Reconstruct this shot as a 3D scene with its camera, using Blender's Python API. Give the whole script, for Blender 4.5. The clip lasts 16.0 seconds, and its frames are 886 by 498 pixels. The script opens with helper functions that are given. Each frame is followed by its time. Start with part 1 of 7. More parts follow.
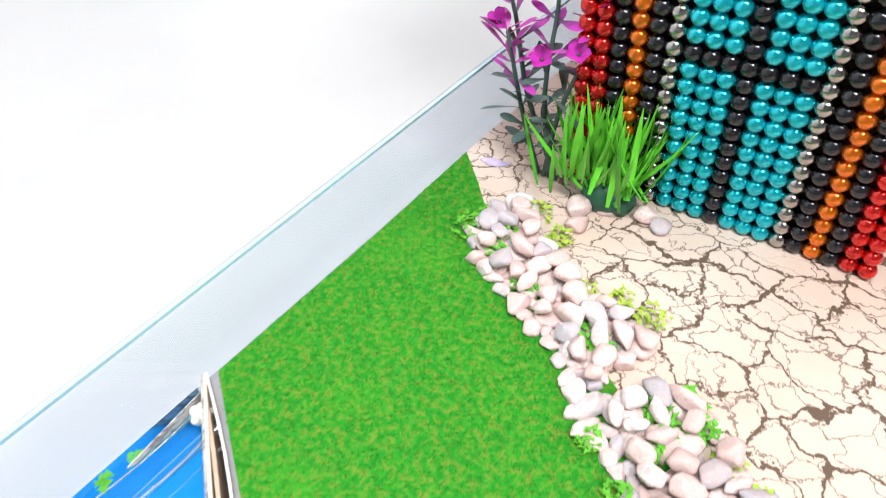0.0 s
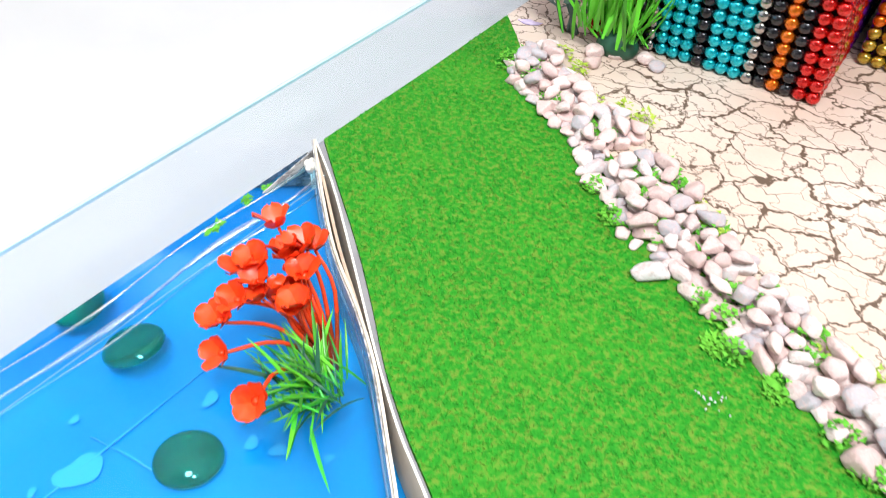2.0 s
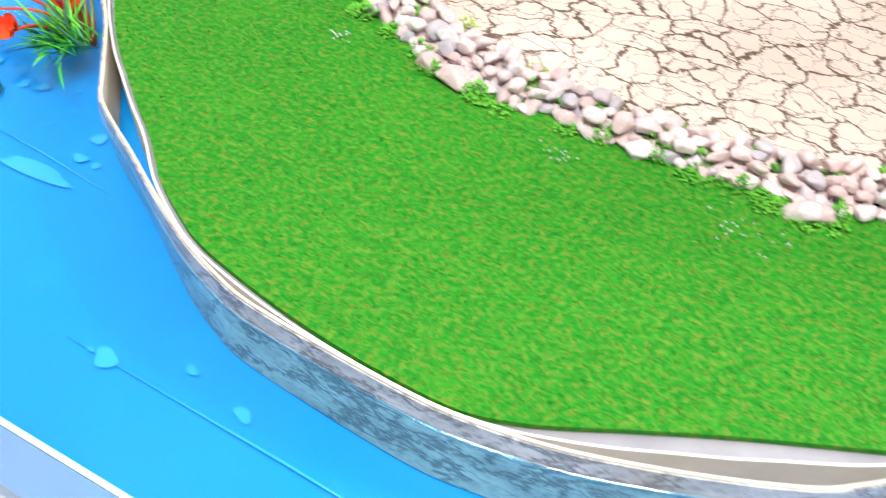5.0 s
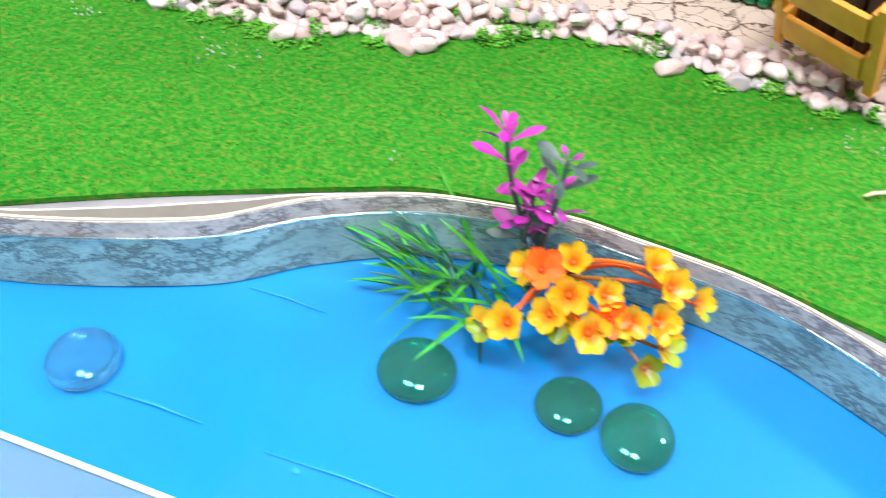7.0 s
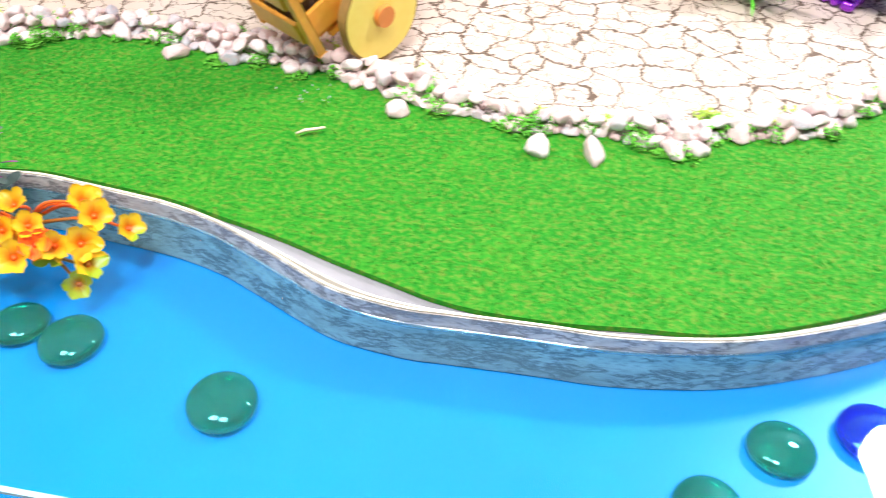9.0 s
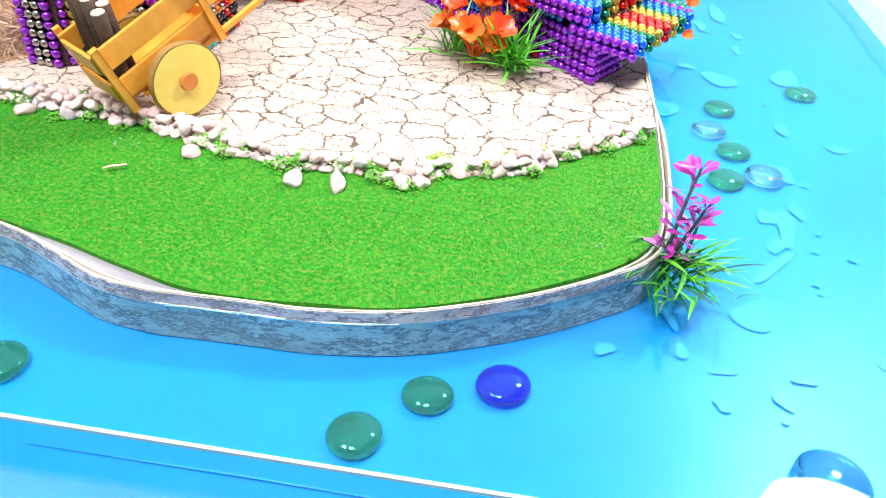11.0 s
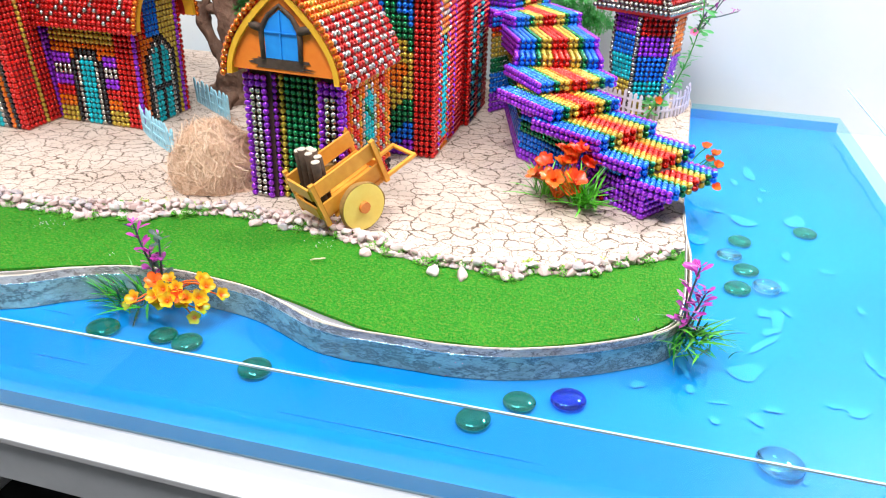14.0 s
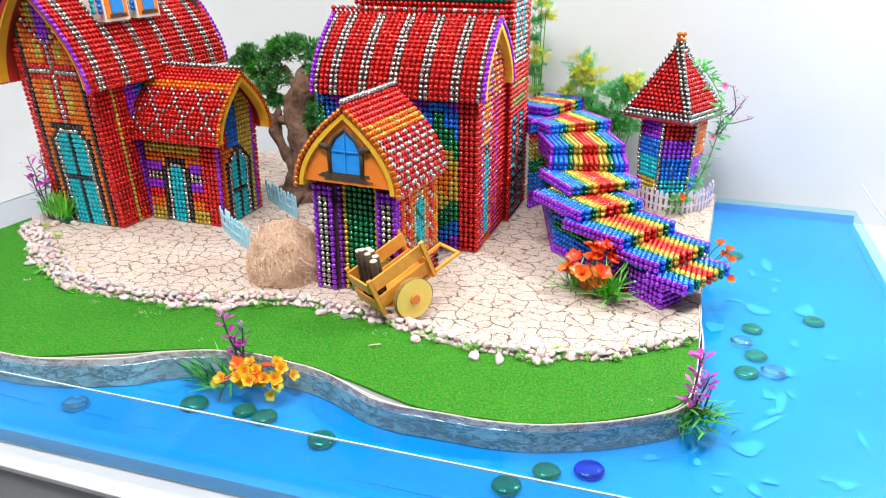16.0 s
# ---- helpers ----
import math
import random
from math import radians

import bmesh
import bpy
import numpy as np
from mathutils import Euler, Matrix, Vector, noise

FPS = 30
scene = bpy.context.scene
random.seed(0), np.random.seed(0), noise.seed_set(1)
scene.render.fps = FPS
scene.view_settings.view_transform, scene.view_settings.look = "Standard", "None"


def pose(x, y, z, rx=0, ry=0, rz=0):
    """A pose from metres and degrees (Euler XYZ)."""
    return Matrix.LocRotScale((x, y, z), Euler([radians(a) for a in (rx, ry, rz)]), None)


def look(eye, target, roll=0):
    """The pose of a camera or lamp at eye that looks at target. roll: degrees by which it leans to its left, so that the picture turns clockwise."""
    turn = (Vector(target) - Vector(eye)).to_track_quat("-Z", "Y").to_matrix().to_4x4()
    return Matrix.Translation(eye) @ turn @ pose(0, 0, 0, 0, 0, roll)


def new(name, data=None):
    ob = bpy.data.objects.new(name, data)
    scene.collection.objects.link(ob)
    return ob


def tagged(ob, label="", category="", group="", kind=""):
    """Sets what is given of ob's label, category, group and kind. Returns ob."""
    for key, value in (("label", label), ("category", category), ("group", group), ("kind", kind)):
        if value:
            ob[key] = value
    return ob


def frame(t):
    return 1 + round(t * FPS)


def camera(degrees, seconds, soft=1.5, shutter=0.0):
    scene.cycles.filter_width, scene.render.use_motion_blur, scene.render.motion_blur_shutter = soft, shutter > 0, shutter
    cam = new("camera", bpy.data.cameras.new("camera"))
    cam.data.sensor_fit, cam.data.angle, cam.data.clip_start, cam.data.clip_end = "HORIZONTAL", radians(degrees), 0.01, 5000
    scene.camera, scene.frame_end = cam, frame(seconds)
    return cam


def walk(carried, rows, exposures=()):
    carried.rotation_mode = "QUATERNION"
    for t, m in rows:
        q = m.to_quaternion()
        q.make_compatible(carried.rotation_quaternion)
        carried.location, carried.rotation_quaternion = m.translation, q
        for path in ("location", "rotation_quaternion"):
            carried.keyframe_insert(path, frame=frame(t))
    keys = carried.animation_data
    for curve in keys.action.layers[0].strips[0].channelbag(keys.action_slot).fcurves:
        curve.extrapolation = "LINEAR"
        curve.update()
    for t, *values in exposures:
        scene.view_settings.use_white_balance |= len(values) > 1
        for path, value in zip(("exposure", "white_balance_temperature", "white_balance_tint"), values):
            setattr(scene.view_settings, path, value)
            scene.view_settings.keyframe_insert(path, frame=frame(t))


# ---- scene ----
cam = camera(57.0, 16.0, soft=0.95, shutter=0.4)
PATH = [
    (0, (-0.39, -0.251, 0.153), (-1.118, 1.03, -1.199), 0.9),
    (0.5, (-0.385, -0.272, 0.157), (-1.12, 0.992, -1.207), 1.2),
    (1, (-0.376, -0.294, 0.16), (-1.124, 0.955, -1.21), 1.3),
    (1.5, (-0.363, -0.315, 0.158), (-1.12, 0.934, -1.208), 1.7),
    (2, (-0.35, -0.334, 0.158), (-1.105, 0.902, -1.221), 1.9),
    (2.5, (-0.332, -0.352, 0.155), (-1.106, 0.881, -1.217), 1.7),
    (3, (-0.317, -0.372, 0.151), (-1.061, 0.884, -1.215), 2.9),
    (3.2, (-0.313, -0.38, 0.15), (-1.037, 0.887, -1.217), 3.5),
    (5.3, (-0.189, -0.399, 0.154), (-0.794, 0.833, -1.3), 3.6),
    (5.5, (-0.175, -0.399, 0.154), (-0.765, 0.841, -1.301), 3.3),
    (6, (-0.138, -0.398, 0.153), (-0.702, 0.844, -1.31), 1.8),
    (6.5, (-0.104, -0.401, 0.154), (-0.603, 0.849, -1.326), 2.2),
    (7, (-0.068, -0.405, 0.152), (-0.528, 0.872, -1.317), 2.0),
    (7.5, (-0.035, -0.406, 0.153), (-0.439, 0.896, -1.31), 2.2),
    (8, (-0.002, -0.41, 0.156), (-0.347, 0.931, -1.287), 2.4),
    (8.5, (0.032, -0.415, 0.159), (-0.255, 0.969, -1.256), 2.5),
    (9, (0.07, -0.423, 0.162), (-0.171, 1.008, -1.214), 2.3),
    (9.5, (0.111, -0.432, 0.164), (-0.098, 1.043, -1.17), 1.7),
    (9.7, (0.126, -0.436, 0.165), (-0.067, 1.055, -1.154), 1.8),
    (11.8, (0.172, -0.514, 0.203), (-0.122, 1.117, -0.917), 3.5),
    (12, (0.169, -0.524, 0.207), (-0.148, 1.115, -0.895), 3.2),
    (12.5, (0.166, -0.551, 0.218), (-0.192, 1.107, -0.842), 2.7),
    (13, (0.172, -0.581, 0.226), (-0.225, 1.1, -0.783), 2.2),
    (13.5, (0.186, -0.612, 0.233), (-0.261, 1.093, -0.713), 1.9),
    (14, (0.194, -0.638, 0.245), (-0.298, 1.083, -0.647), 1.5),
    (14.5, (0.199, -0.657, 0.258), (-0.325, 1.074, -0.595), 1.0),
    (15, (0.208, -0.675, 0.266), (-0.348, 1.067, -0.544), 0.6),
    (15.5, (0.215, -0.689, 0.278), (-0.375, 1.059, -0.494), 0.2),
    (16, (0.221, -0.704, 0.291), (-0.413, 1.048, -0.435), -0.1),
]
EXPOSURES = [(0, 0.09), (3, 0.04), (5.5, -0.06), (7, -0.02), (8, 0.02), (9.5, 0.09), (12, 0.15), (13, 0.07), (14, -0.08), (15, -0.16), (16, -0.18)]
walk(cam, [(t, look(e, a, r)) for t, e, a, r in PATH], EXPOSURES)

# ---- light: a white photo corner under three round lamps ----
world = bpy.data.worlds.new("room_light")
scene.world = world
world.use_nodes = True
world.node_tree.nodes["Background"].inputs[0].default_value = (1.0, 0.99, 0.97, 1)
world.node_tree.nodes["Background"].inputs[1].default_value = 0.15
for lx, ly, lz, power, size in ((-0.36, -0.58, 1.25, 10.9, 0.32), (0.10, -0.64, 1.25, 17.2, 0.32), (0.550, 0.205, 0.67, 7.6, 0.13)):
    lamp = bpy.data.lights.new("round_lamp", "AREA")
    lamp.shape, lamp.size, lamp.energy, lamp.color = "DISK", size, power, (0.985, 0.985, 0.985)
    lamp_ob = new("round_lamp", lamp)
    lamp_ob.matrix_world = look((lx, ly, lz), (lx * 0.5, 0.0, 0.0))
# added soft fill from above, besides the three known lamps
top = bpy.data.lights.new("ceiling_panel", "AREA")
top.shape, top.size, top.size_y, top.energy = "RECTANGLE", 1.6, 1.2, 7.0
top_ob = new("ceiling_panel", top)
top_ob.matrix_world = look((0.0, -0.25, 1.55), (0.0, -0.25, 0.0))

# ---- helpers ----
TAU = 2 * math.pi
PITCH = 0.005


def link_mesh(name, verts, faces, mats, parent=None, smooth=True, index=None):
    me = bpy.data.meshes.new(name)
    me.from_pydata([tuple(v) for v in verts], [], [tuple(f) for f in faces])
    for m in (mats if isinstance(mats, (list, tuple)) else [mats]):
        me.materials.append(m)
    if smooth:
        me.polygons.foreach_set("use_smooth", [True] * len(me.polygons))
    if index is not None:
        me.polygons.foreach_set("material_index", index)
    me.update()
    ob = new(name, me)
    if parent is not None:
        ob.parent = parent
    return ob


def part(name, bm, material, parent=None, label="", smooth=False):
    bmesh.ops.recalc_face_normals(bm, faces=bm.faces)
    me = bpy.data.meshes.new(name)
    bm.to_mesh(me)
    bm.free()
    me.materials.append(material)
    if smooth:
        me.polygons.foreach_set("use_smooth", [True] * len(me.polygons))
    ob = new(name, me)
    if parent is not None:
        ob.parent = parent
    if label:
        ob["label"] = label
    return ob


def thing(name, m, label, category, group="", kind=""):
    ob = new(name)
    ob.empty_display_size = 0.01
    ob.matrix_world = m
    return tagged(ob, label, category, group, kind)


def box(bm, x0, x1, y0, y1, z0, z1, m=None, bevel=0.0):
    r = bmesh.ops.create_cube(bm, size=1)
    vs = r["verts"]
    for v in vs:
        v.co = Vector((x0 + (v.co.x + 0.5) * (x1 - x0), y0 + (v.co.y + 0.5) * (y1 - y0), z0 + (v.co.z + 0.5) * (z1 - z0)))
    if bevel:
        es = list({e for v in vs for e in v.link_edges})
        r2 = bmesh.ops.bevel(bm, geom=es, offset=bevel, segments=2, affect="EDGES", profile=0.6)
        vs = list({v for f in r2["faces"] for v in f.verts} | {v for v in vs if v.is_valid})
    if m is not None:
        for v in vs:
            v.co = m @ v.co
    return vs


def smooth_line(pts, n=8, closed=False):
    """Catmull-Rom through the points."""
    p = np.array(pts, float)
    out = []
    k = len(p)
    for i in range(k if closed else k - 1):
        if closed:
            a, b, c, d = p[i - 1], p[i], p[(i + 1) % k], p[(i + 2) % k]
        else:
            a, b, c, d = p[max(i - 1, 0)], p[i], p[i + 1], p[min(i + 2, k - 1)]
        for j in range(n):
            t = j / n
            out.append(0.5 * ((2 * b) + (c - a) * t + (2 * a - 5 * b + 4 * c - d) * t * t + (3 * b - a - 3 * c + d) * t ** 3))
    if not closed:
        out.append(p[-1])
    return np.array(out)


def inside(poly, pts):
    """Which of the points lie in the polygon."""
    x, y = pts[:, 0], pts[:, 1]
    hit = np.zeros(len(pts), bool)
    q = np.roll(poly, -1, 0)
    for (x1, y1), (x2, y2) in zip(poly[:, :2], q[:, :2]):
        if y1 == y2:
            continue
        hit ^= ((y1 > y) != (y2 > y)) & (x < (x2 - x1) * (y - y1) / (y2 - y1) + x1)
    return hit


def slab(name, poly, z0, z1, material, parent=None):
    n = len(poly)
    verts = [(x, y, z1) for x, y in poly] + [(x, y, z0) for x, y in poly]
    faces = [tuple(range(n)), tuple(range(2 * n - 1, n - 1, -1))] + [(i, i + n, (i + 1) % n + n, (i + 1) % n) for i in range(n)]
    return link_mesh(name, verts, faces, material, parent, smooth=False)


def ribbon(name, line, thick, z0, z1, material, parent=None, foot=0.0):
    """An upright strip of some thickness along a line in plan; foot sets its lower edge outward."""
    p = np.array(line)
    d = np.gradient(p, axis=0)
    nrm = np.stack([d[:, 1], -d[:, 0]], 1)
    nrm /= np.linalg.norm(nrm, axis=1, keepdims=True) + 1e-9
    a, b = p, p + nrm * thick
    low = nrm * np.reshape(foot, (-1, 1))
    a0, b0 = a + low, b + low
    n = len(p)
    verts = []
    for i in range(n):
        verts += [(*a0[i], z0), (*b0[i], z0), (*b[i], z1), (*a[i], z1)]
    faces = []
    for i in range(n - 1):
        for k in range(4):
            faces.append((4 * i + k, 4 * i + (k + 1) % 4, 4 * i + 4 + (k + 1) % 4, 4 * i + 4 + k))
    faces += [(0, 3, 2, 1), (4 * n - 4, 4 * n - 3, 4 * n - 2, 4 * n - 1)]
    return link_mesh(name, verts, faces, material, parent, smooth=False)


def tube(bm, pts, radii, sides=7):
    """A tapered tube along points, into bm."""
    pts = [Vector(p) for p in pts]
    rings = []
    for i, p in enumerate(pts):
        d = (pts[min(i + 1, len(pts) - 1)] - pts[max(i - 1, 0)]).normalized()
        u = d.orthogonal().normalized() if not rings else (pu - d * pu.dot(d)).normalized()
        pu = u
        v = d.cross(u)
        rings.append([bm.verts.new(p + (u * math.cos(TAU * k / sides) + v * math.sin(TAU * k / sides)) * radii[i]) for k in range(sides)])
    for a, b in zip(rings, rings[1:]):
        for k in range(sides):
            bm.faces.new((a[k], a[(k + 1) % sides], b[(k + 1) % sides], b[k]))
    bm.faces.new(rings[0][::-1])
    bm.faces.new(rings[-1])


# ---- materials ----
def material(name):
    m = bpy.data.materials.new(name)
    m.use_nodes = True
    nt = m.node_tree
    return m, nt, nt.nodes["Principled BSDF"]


def node(nt, kind, **inputs):
    n = nt.nodes.new(kind)
    for k, v in inputs.items():
        n.inputs[k.replace("_", " ")].default_value = v
    return n


def coords(nt, which="Object"):
    return nt.nodes.new("ShaderNodeTexCoord").outputs[which]


def ramp(nt, stops, src):
    r = nt.nodes.new("ShaderNodeValToRGB")
    while len(r.color_ramp.elements) < len(stops):
        r.color_ramp.elements.new(0.5)
    for e, (p, c) in zip(r.color_ramp.elements, stops):
        e.position, e.color = p, (*c, 1) if len(c) == 3 else c
    nt.links.new(src, r.inputs[0])
    return r.outputs[0]


def mixc(nt, a, b, fac, kind="MIX"):
    n = nt.nodes.new("ShaderNodeMix")
    n.data_type, n.blend_type = "RGBA", kind
    for sock, v in ((n.inputs[0], fac), (n.inputs[6], a), (n.inputs[7], b)):
        if hasattr(v, "is_linked"):
            nt.links.new(v, sock)
        else:
            sock.default_value = v if isinstance(v, (int, float)) else (*v, 1)
    return n.outputs[2]


def bump(nt, bsdf, src, strength, distance):
    b = node(nt, "ShaderNodeBump", Strength=strength, Distance=distance)
    nt.links.new(src, b.inputs["Height"])
    nt.links.new(b.outputs[0], bsdf.inputs["Normal"])


def noise_tex(nt, scale, detail=4.0, rough=0.55, vec=None):
    n = node(nt, "ShaderNodeTexNoise", Scale=scale, Detail=detail, Roughness=rough)
    if vec is not None:
        nt.links.new(vec, n.inputs["Vector"])
    return n.outputs[0]


def surface(name, dark, light, scale, rough=0.5, bumps=0.0, distance=0.001, metal=0.0, detail=5.0, **extra):
    """A surface that varies between two colours, with fine relief."""
    m, nt, b = material(name)
    c = coords(nt)
    fine, broad = noise_tex(nt, scale, detail, 0.6, c), noise_tex(nt, scale * 0.17, 3.0, 0.5, c)
    both = nt.nodes.new("ShaderNodeMath")
    both.operation = "MULTIPLY_ADD"
    nt.links.new(fine, both.inputs[0])
    both.inputs[1].default_value = 0.6
    half = nt.nodes.new("ShaderNodeMath")
    half.operation = "MULTIPLY"
    half.inputs[1].default_value = 0.4
    nt.links.new(broad, half.inputs[0])
    nt.links.new(half.outputs[0], both.inputs[2])
    col = ramp(nt, [(0.32, dark), (0.68, light)], both.outputs[0])
    nt.links.new(col, b.inputs["Base Color"])
    b.inputs["Roughness"].default_value, b.inputs["Metallic"].default_value = rough, metal
    for k, v in extra.items():
        b.inputs[k.replace("_", " ")].default_value = v
    if bumps:
        bump(nt, b, fine, bumps, distance)
    return m


def ball_metal(name, colour, rough=0.15, metal=0.70):
    m, nt, b = material(name)
    c = coords(nt)
    n = noise_tex(nt, 260.0, 2.0, 0.5, c)
    lo = tuple(v * 0.78 for v in colour)
    nt.links.new(ramp(nt, [(0.35, lo), (0.65, colour)], n), b.inputs["Base Color"])
    nt.links.new(ramp(nt, [(0.3, (rough - 0.04,) * 3), (0.7, (rough + 0.06,) * 3)], n), b.inputs["Roughness"])
    b.inputs["Metallic"].default_value = metal
    b.inputs["Coat Weight"].default_value = 0.6
    b.inputs["Coat Roughness"].default_value = 0.04
    return m


BALL = {
    "r": ball_metal("red_ball", (0.71, 0.016, 0.012)),
    "o": ball_metal("orange_ball", (0.86, 0.19, 0.008)),
    "y": ball_metal("gold_ball", (0.62, 0.44, 0.055)),
    "g": ball_metal("green_ball", (0.005, 0.24, 0.085)),
    "t": ball_metal("turquoise_ball", (0.010, 0.58, 0.69)),
    "b": ball_metal("blue_ball", (0.010, 0.20, 0.86)),
    "p": ball_metal("purple_ball", (0.38, 0.04, 0.80)),
    "s": ball_metal("silver_ball", (0.47, 0.45, 0.425), 0.12, 1.0),
    "k": ball_metal("black_ball", (0.022, 0.022, 0.028), 0.18, 0.6),
}
RAINBOW, RAINBOW_WIDE = "pbbbgyyrrryygbbp", "pbbbgyyorrroyygbbp"

# near-black fill: the shade inside the hollow ball walls, as colour
core_shade = surface("dark_core", (0.035, 0.012, 0.014), (0.07, 0.025, 0.03), 90, 0.8)
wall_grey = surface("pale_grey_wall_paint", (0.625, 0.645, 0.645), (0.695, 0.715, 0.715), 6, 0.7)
# for unseen room sides: grey set so the ball reflections keep contrast
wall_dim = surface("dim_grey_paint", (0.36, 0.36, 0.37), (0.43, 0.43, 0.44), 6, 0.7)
table_white = surface("white_table_laminate", (0.50, 0.50, 0.515), (0.56, 0.56, 0.57), 12, 0.35)
table_edge = surface("grey_table_edge", (0.38, 0.395, 0.415), (0.46, 0.475, 0.495), 40, 0.5)
floor_dark = surface("dark_floor", (0.006, 0.006, 0.007), (0.015, 0.015, 0.017), 8, 0.6)
foam_white = surface("cream_foam", (0.70, 0.66, 0.58), (0.84, 0.80, 0.72), 160, 0.7, 0.2, 0.0004)
foam_yellow = surface("yellow_foam", (0.82, 0.40, 0.012), (0.90, 0.49, 0.03), 120, 0.65, 0.25, 0.0005)
foam_orange = surface("orange_foam", (0.86, 0.18, 0.010), (0.92, 0.25, 0.02), 150, 0.7, 0.25, 0.0005)
foam_blue = surface("blue_foam_pane", (0.01, 0.22, 0.72), (0.02, 0.34, 0.88), 90, 0.5, 0.1, 0.0003)
paint_brown = surface("dark_brown_paint", (0.035, 0.02, 0.014), (0.10, 0.06, 0.04), 300, 0.7, 0.4, 0.0005)
foam_red = surface("red_foam", (0.55, 0.02, 0.02), (0.68, 0.04, 0.03), 120, 0.6)
foam_cream = surface("cream_foam_strip", (0.56, 0.48, 0.38), (0.72, 0.64, 0.53), 160, 0.7, 0.2, 0.0004)
fence_blue = surface("pale_blue_paint", (0.28, 0.58, 0.72), (0.40, 0.72, 0.84), 200, 0.6, 0.15, 0.0004)
fence_white = surface("lilac_white_paint", (0.60, 0.52, 0.63), (0.75, 0.68, 0.78), 200, 0.6, 0.15, 0.0004)
cart_wood = surface("yellow_stained_wood", (0.70, 0.265, 0.030), (0.86, 0.41, 0.055), 130, 0.45, 0.3, 0.0004)
wheel_wood = surface("pale_wheel_wood", (0.82, 0.58, 0.10), (0.90, 0.70, 0.18), 110, 0.55, 0.2, 0.0003)
wheel_bark = surface("brown_wheel_rim", (0.20, 0.11, 0.03), (0.38, 0.22, 0.06), 160, 0.8, 0.4, 0.0005)
hub_orange = surface("orange_hub", (0.62, 0.17, 0.03), (0.75, 0.25, 0.05), 200, 0.5)
log_bark = surface("log_bark", (0.035, 0.018, 0.010), (0.10, 0.055, 0.032), 320, 0.85, 0.6, 0.0008)
log_end = surface("log_cut_end", (0.42, 0.32, 0.24), (0.78, 0.68, 0.56), 420, 0.8, 0.6, 0.0006)
trunk_bark = surface("bonsai_bark", (0.05, 0.024, 0.016), (0.26, 0.14, 0.09), 75, 0.75, 1.0, 0.005)
pine_green = surface("pine_needles", (0.02, 0.12, 0.03), (0.10, 0.38, 0.08), 60, 0.5)
leaf_green = surface("plastic_leaf_green", (0.03, 0.22, 0.012), (0.10, 0.46, 0.03), 3.5, 0.35)
leaf_bright = surface("bright_plastic_green", (0.08, 0.48, 0.02), (0.18, 0.66, 0.05), 3.5, 0.35)
leaf_dark = surface("dark_plastic_green", (0.01, 0.07, 0.04), (0.03, 0.15, 0.08), 3.5, 0.4)
leaf_grey = surface("grey_green_leaf", (0.04, 0.075, 0.07), (0.09, 0.15, 0.13), 3.5, 0.45)
petal_magenta = surface("magenta_petal", (0.36, 0.015, 0.27), (0.54, 0.035, 0.42), 3.5, 0.4)
petal_red = surface("red_orange_petal", (0.76, 0.035, 0.006), (0.88, 0.095, 0.014), 3.5, 0.35)
petal_orange = surface("orange_petal", (0.80, 0.10, 0.01), (0.90, 0.19, 0.02), 3.5, 0.35)
petal_pink = surface("pink_petal", (0.70, 0.16, 0.42), (0.85, 0.30, 0.55), 3.5, 0.4)
moss_green = surface("moss_green", (0.05, 0.29, 0.012), (0.14, 0.47, 0.03), 120, 0.8)
moss_yellow = surface("yellow_moss", (0.20, 0.36, 0.03), (0.42, 0.54, 0.06), 120, 0.8)
twig_pale = surface("pale_twig", (0.66, 0.50, 0.32), (0.80, 0.66, 0.48), 200, 0.8)
ink_lilac = surface("lilac_ink", (0.24, 0.20, 0.50), (0.60, 0.50, 0.62), 420, 0.7)
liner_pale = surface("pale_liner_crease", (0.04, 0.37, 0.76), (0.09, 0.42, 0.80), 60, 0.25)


def plum_material():
    """A leaf that goes from grey-green at its foot to magenta at its tip."""
    m, nt, b = material("plum_leaf")
    c = coords(nt)
    sep = nt.nodes.new("ShaderNodeSeparateXYZ")
    nt.links.new(c, sep.inputs[0])
    mot = nt.nodes.new("ShaderNodeMath")
    mot.operation = "MULTIPLY_ADD"
    mot.inputs[1].default_value = 0.6
    nt.links.new(noise_tex(nt, 4.0, 4, 0.6, c), mot.inputs[0])
    nt.links.new(sep.outputs["X"], mot.inputs[2])
    nt.links.new(ramp(nt, [(0.35, (0.05, 0.085, 0.075)), (0.70, (0.16, 0.035, 0.17)), (1.0, (0.42, 0.03, 0.36))], mot.outputs[0]), b.inputs["Base Color"])
    b.inputs["Roughness"].default_value = 0.45
    return m


leaf_purple = plum_material()


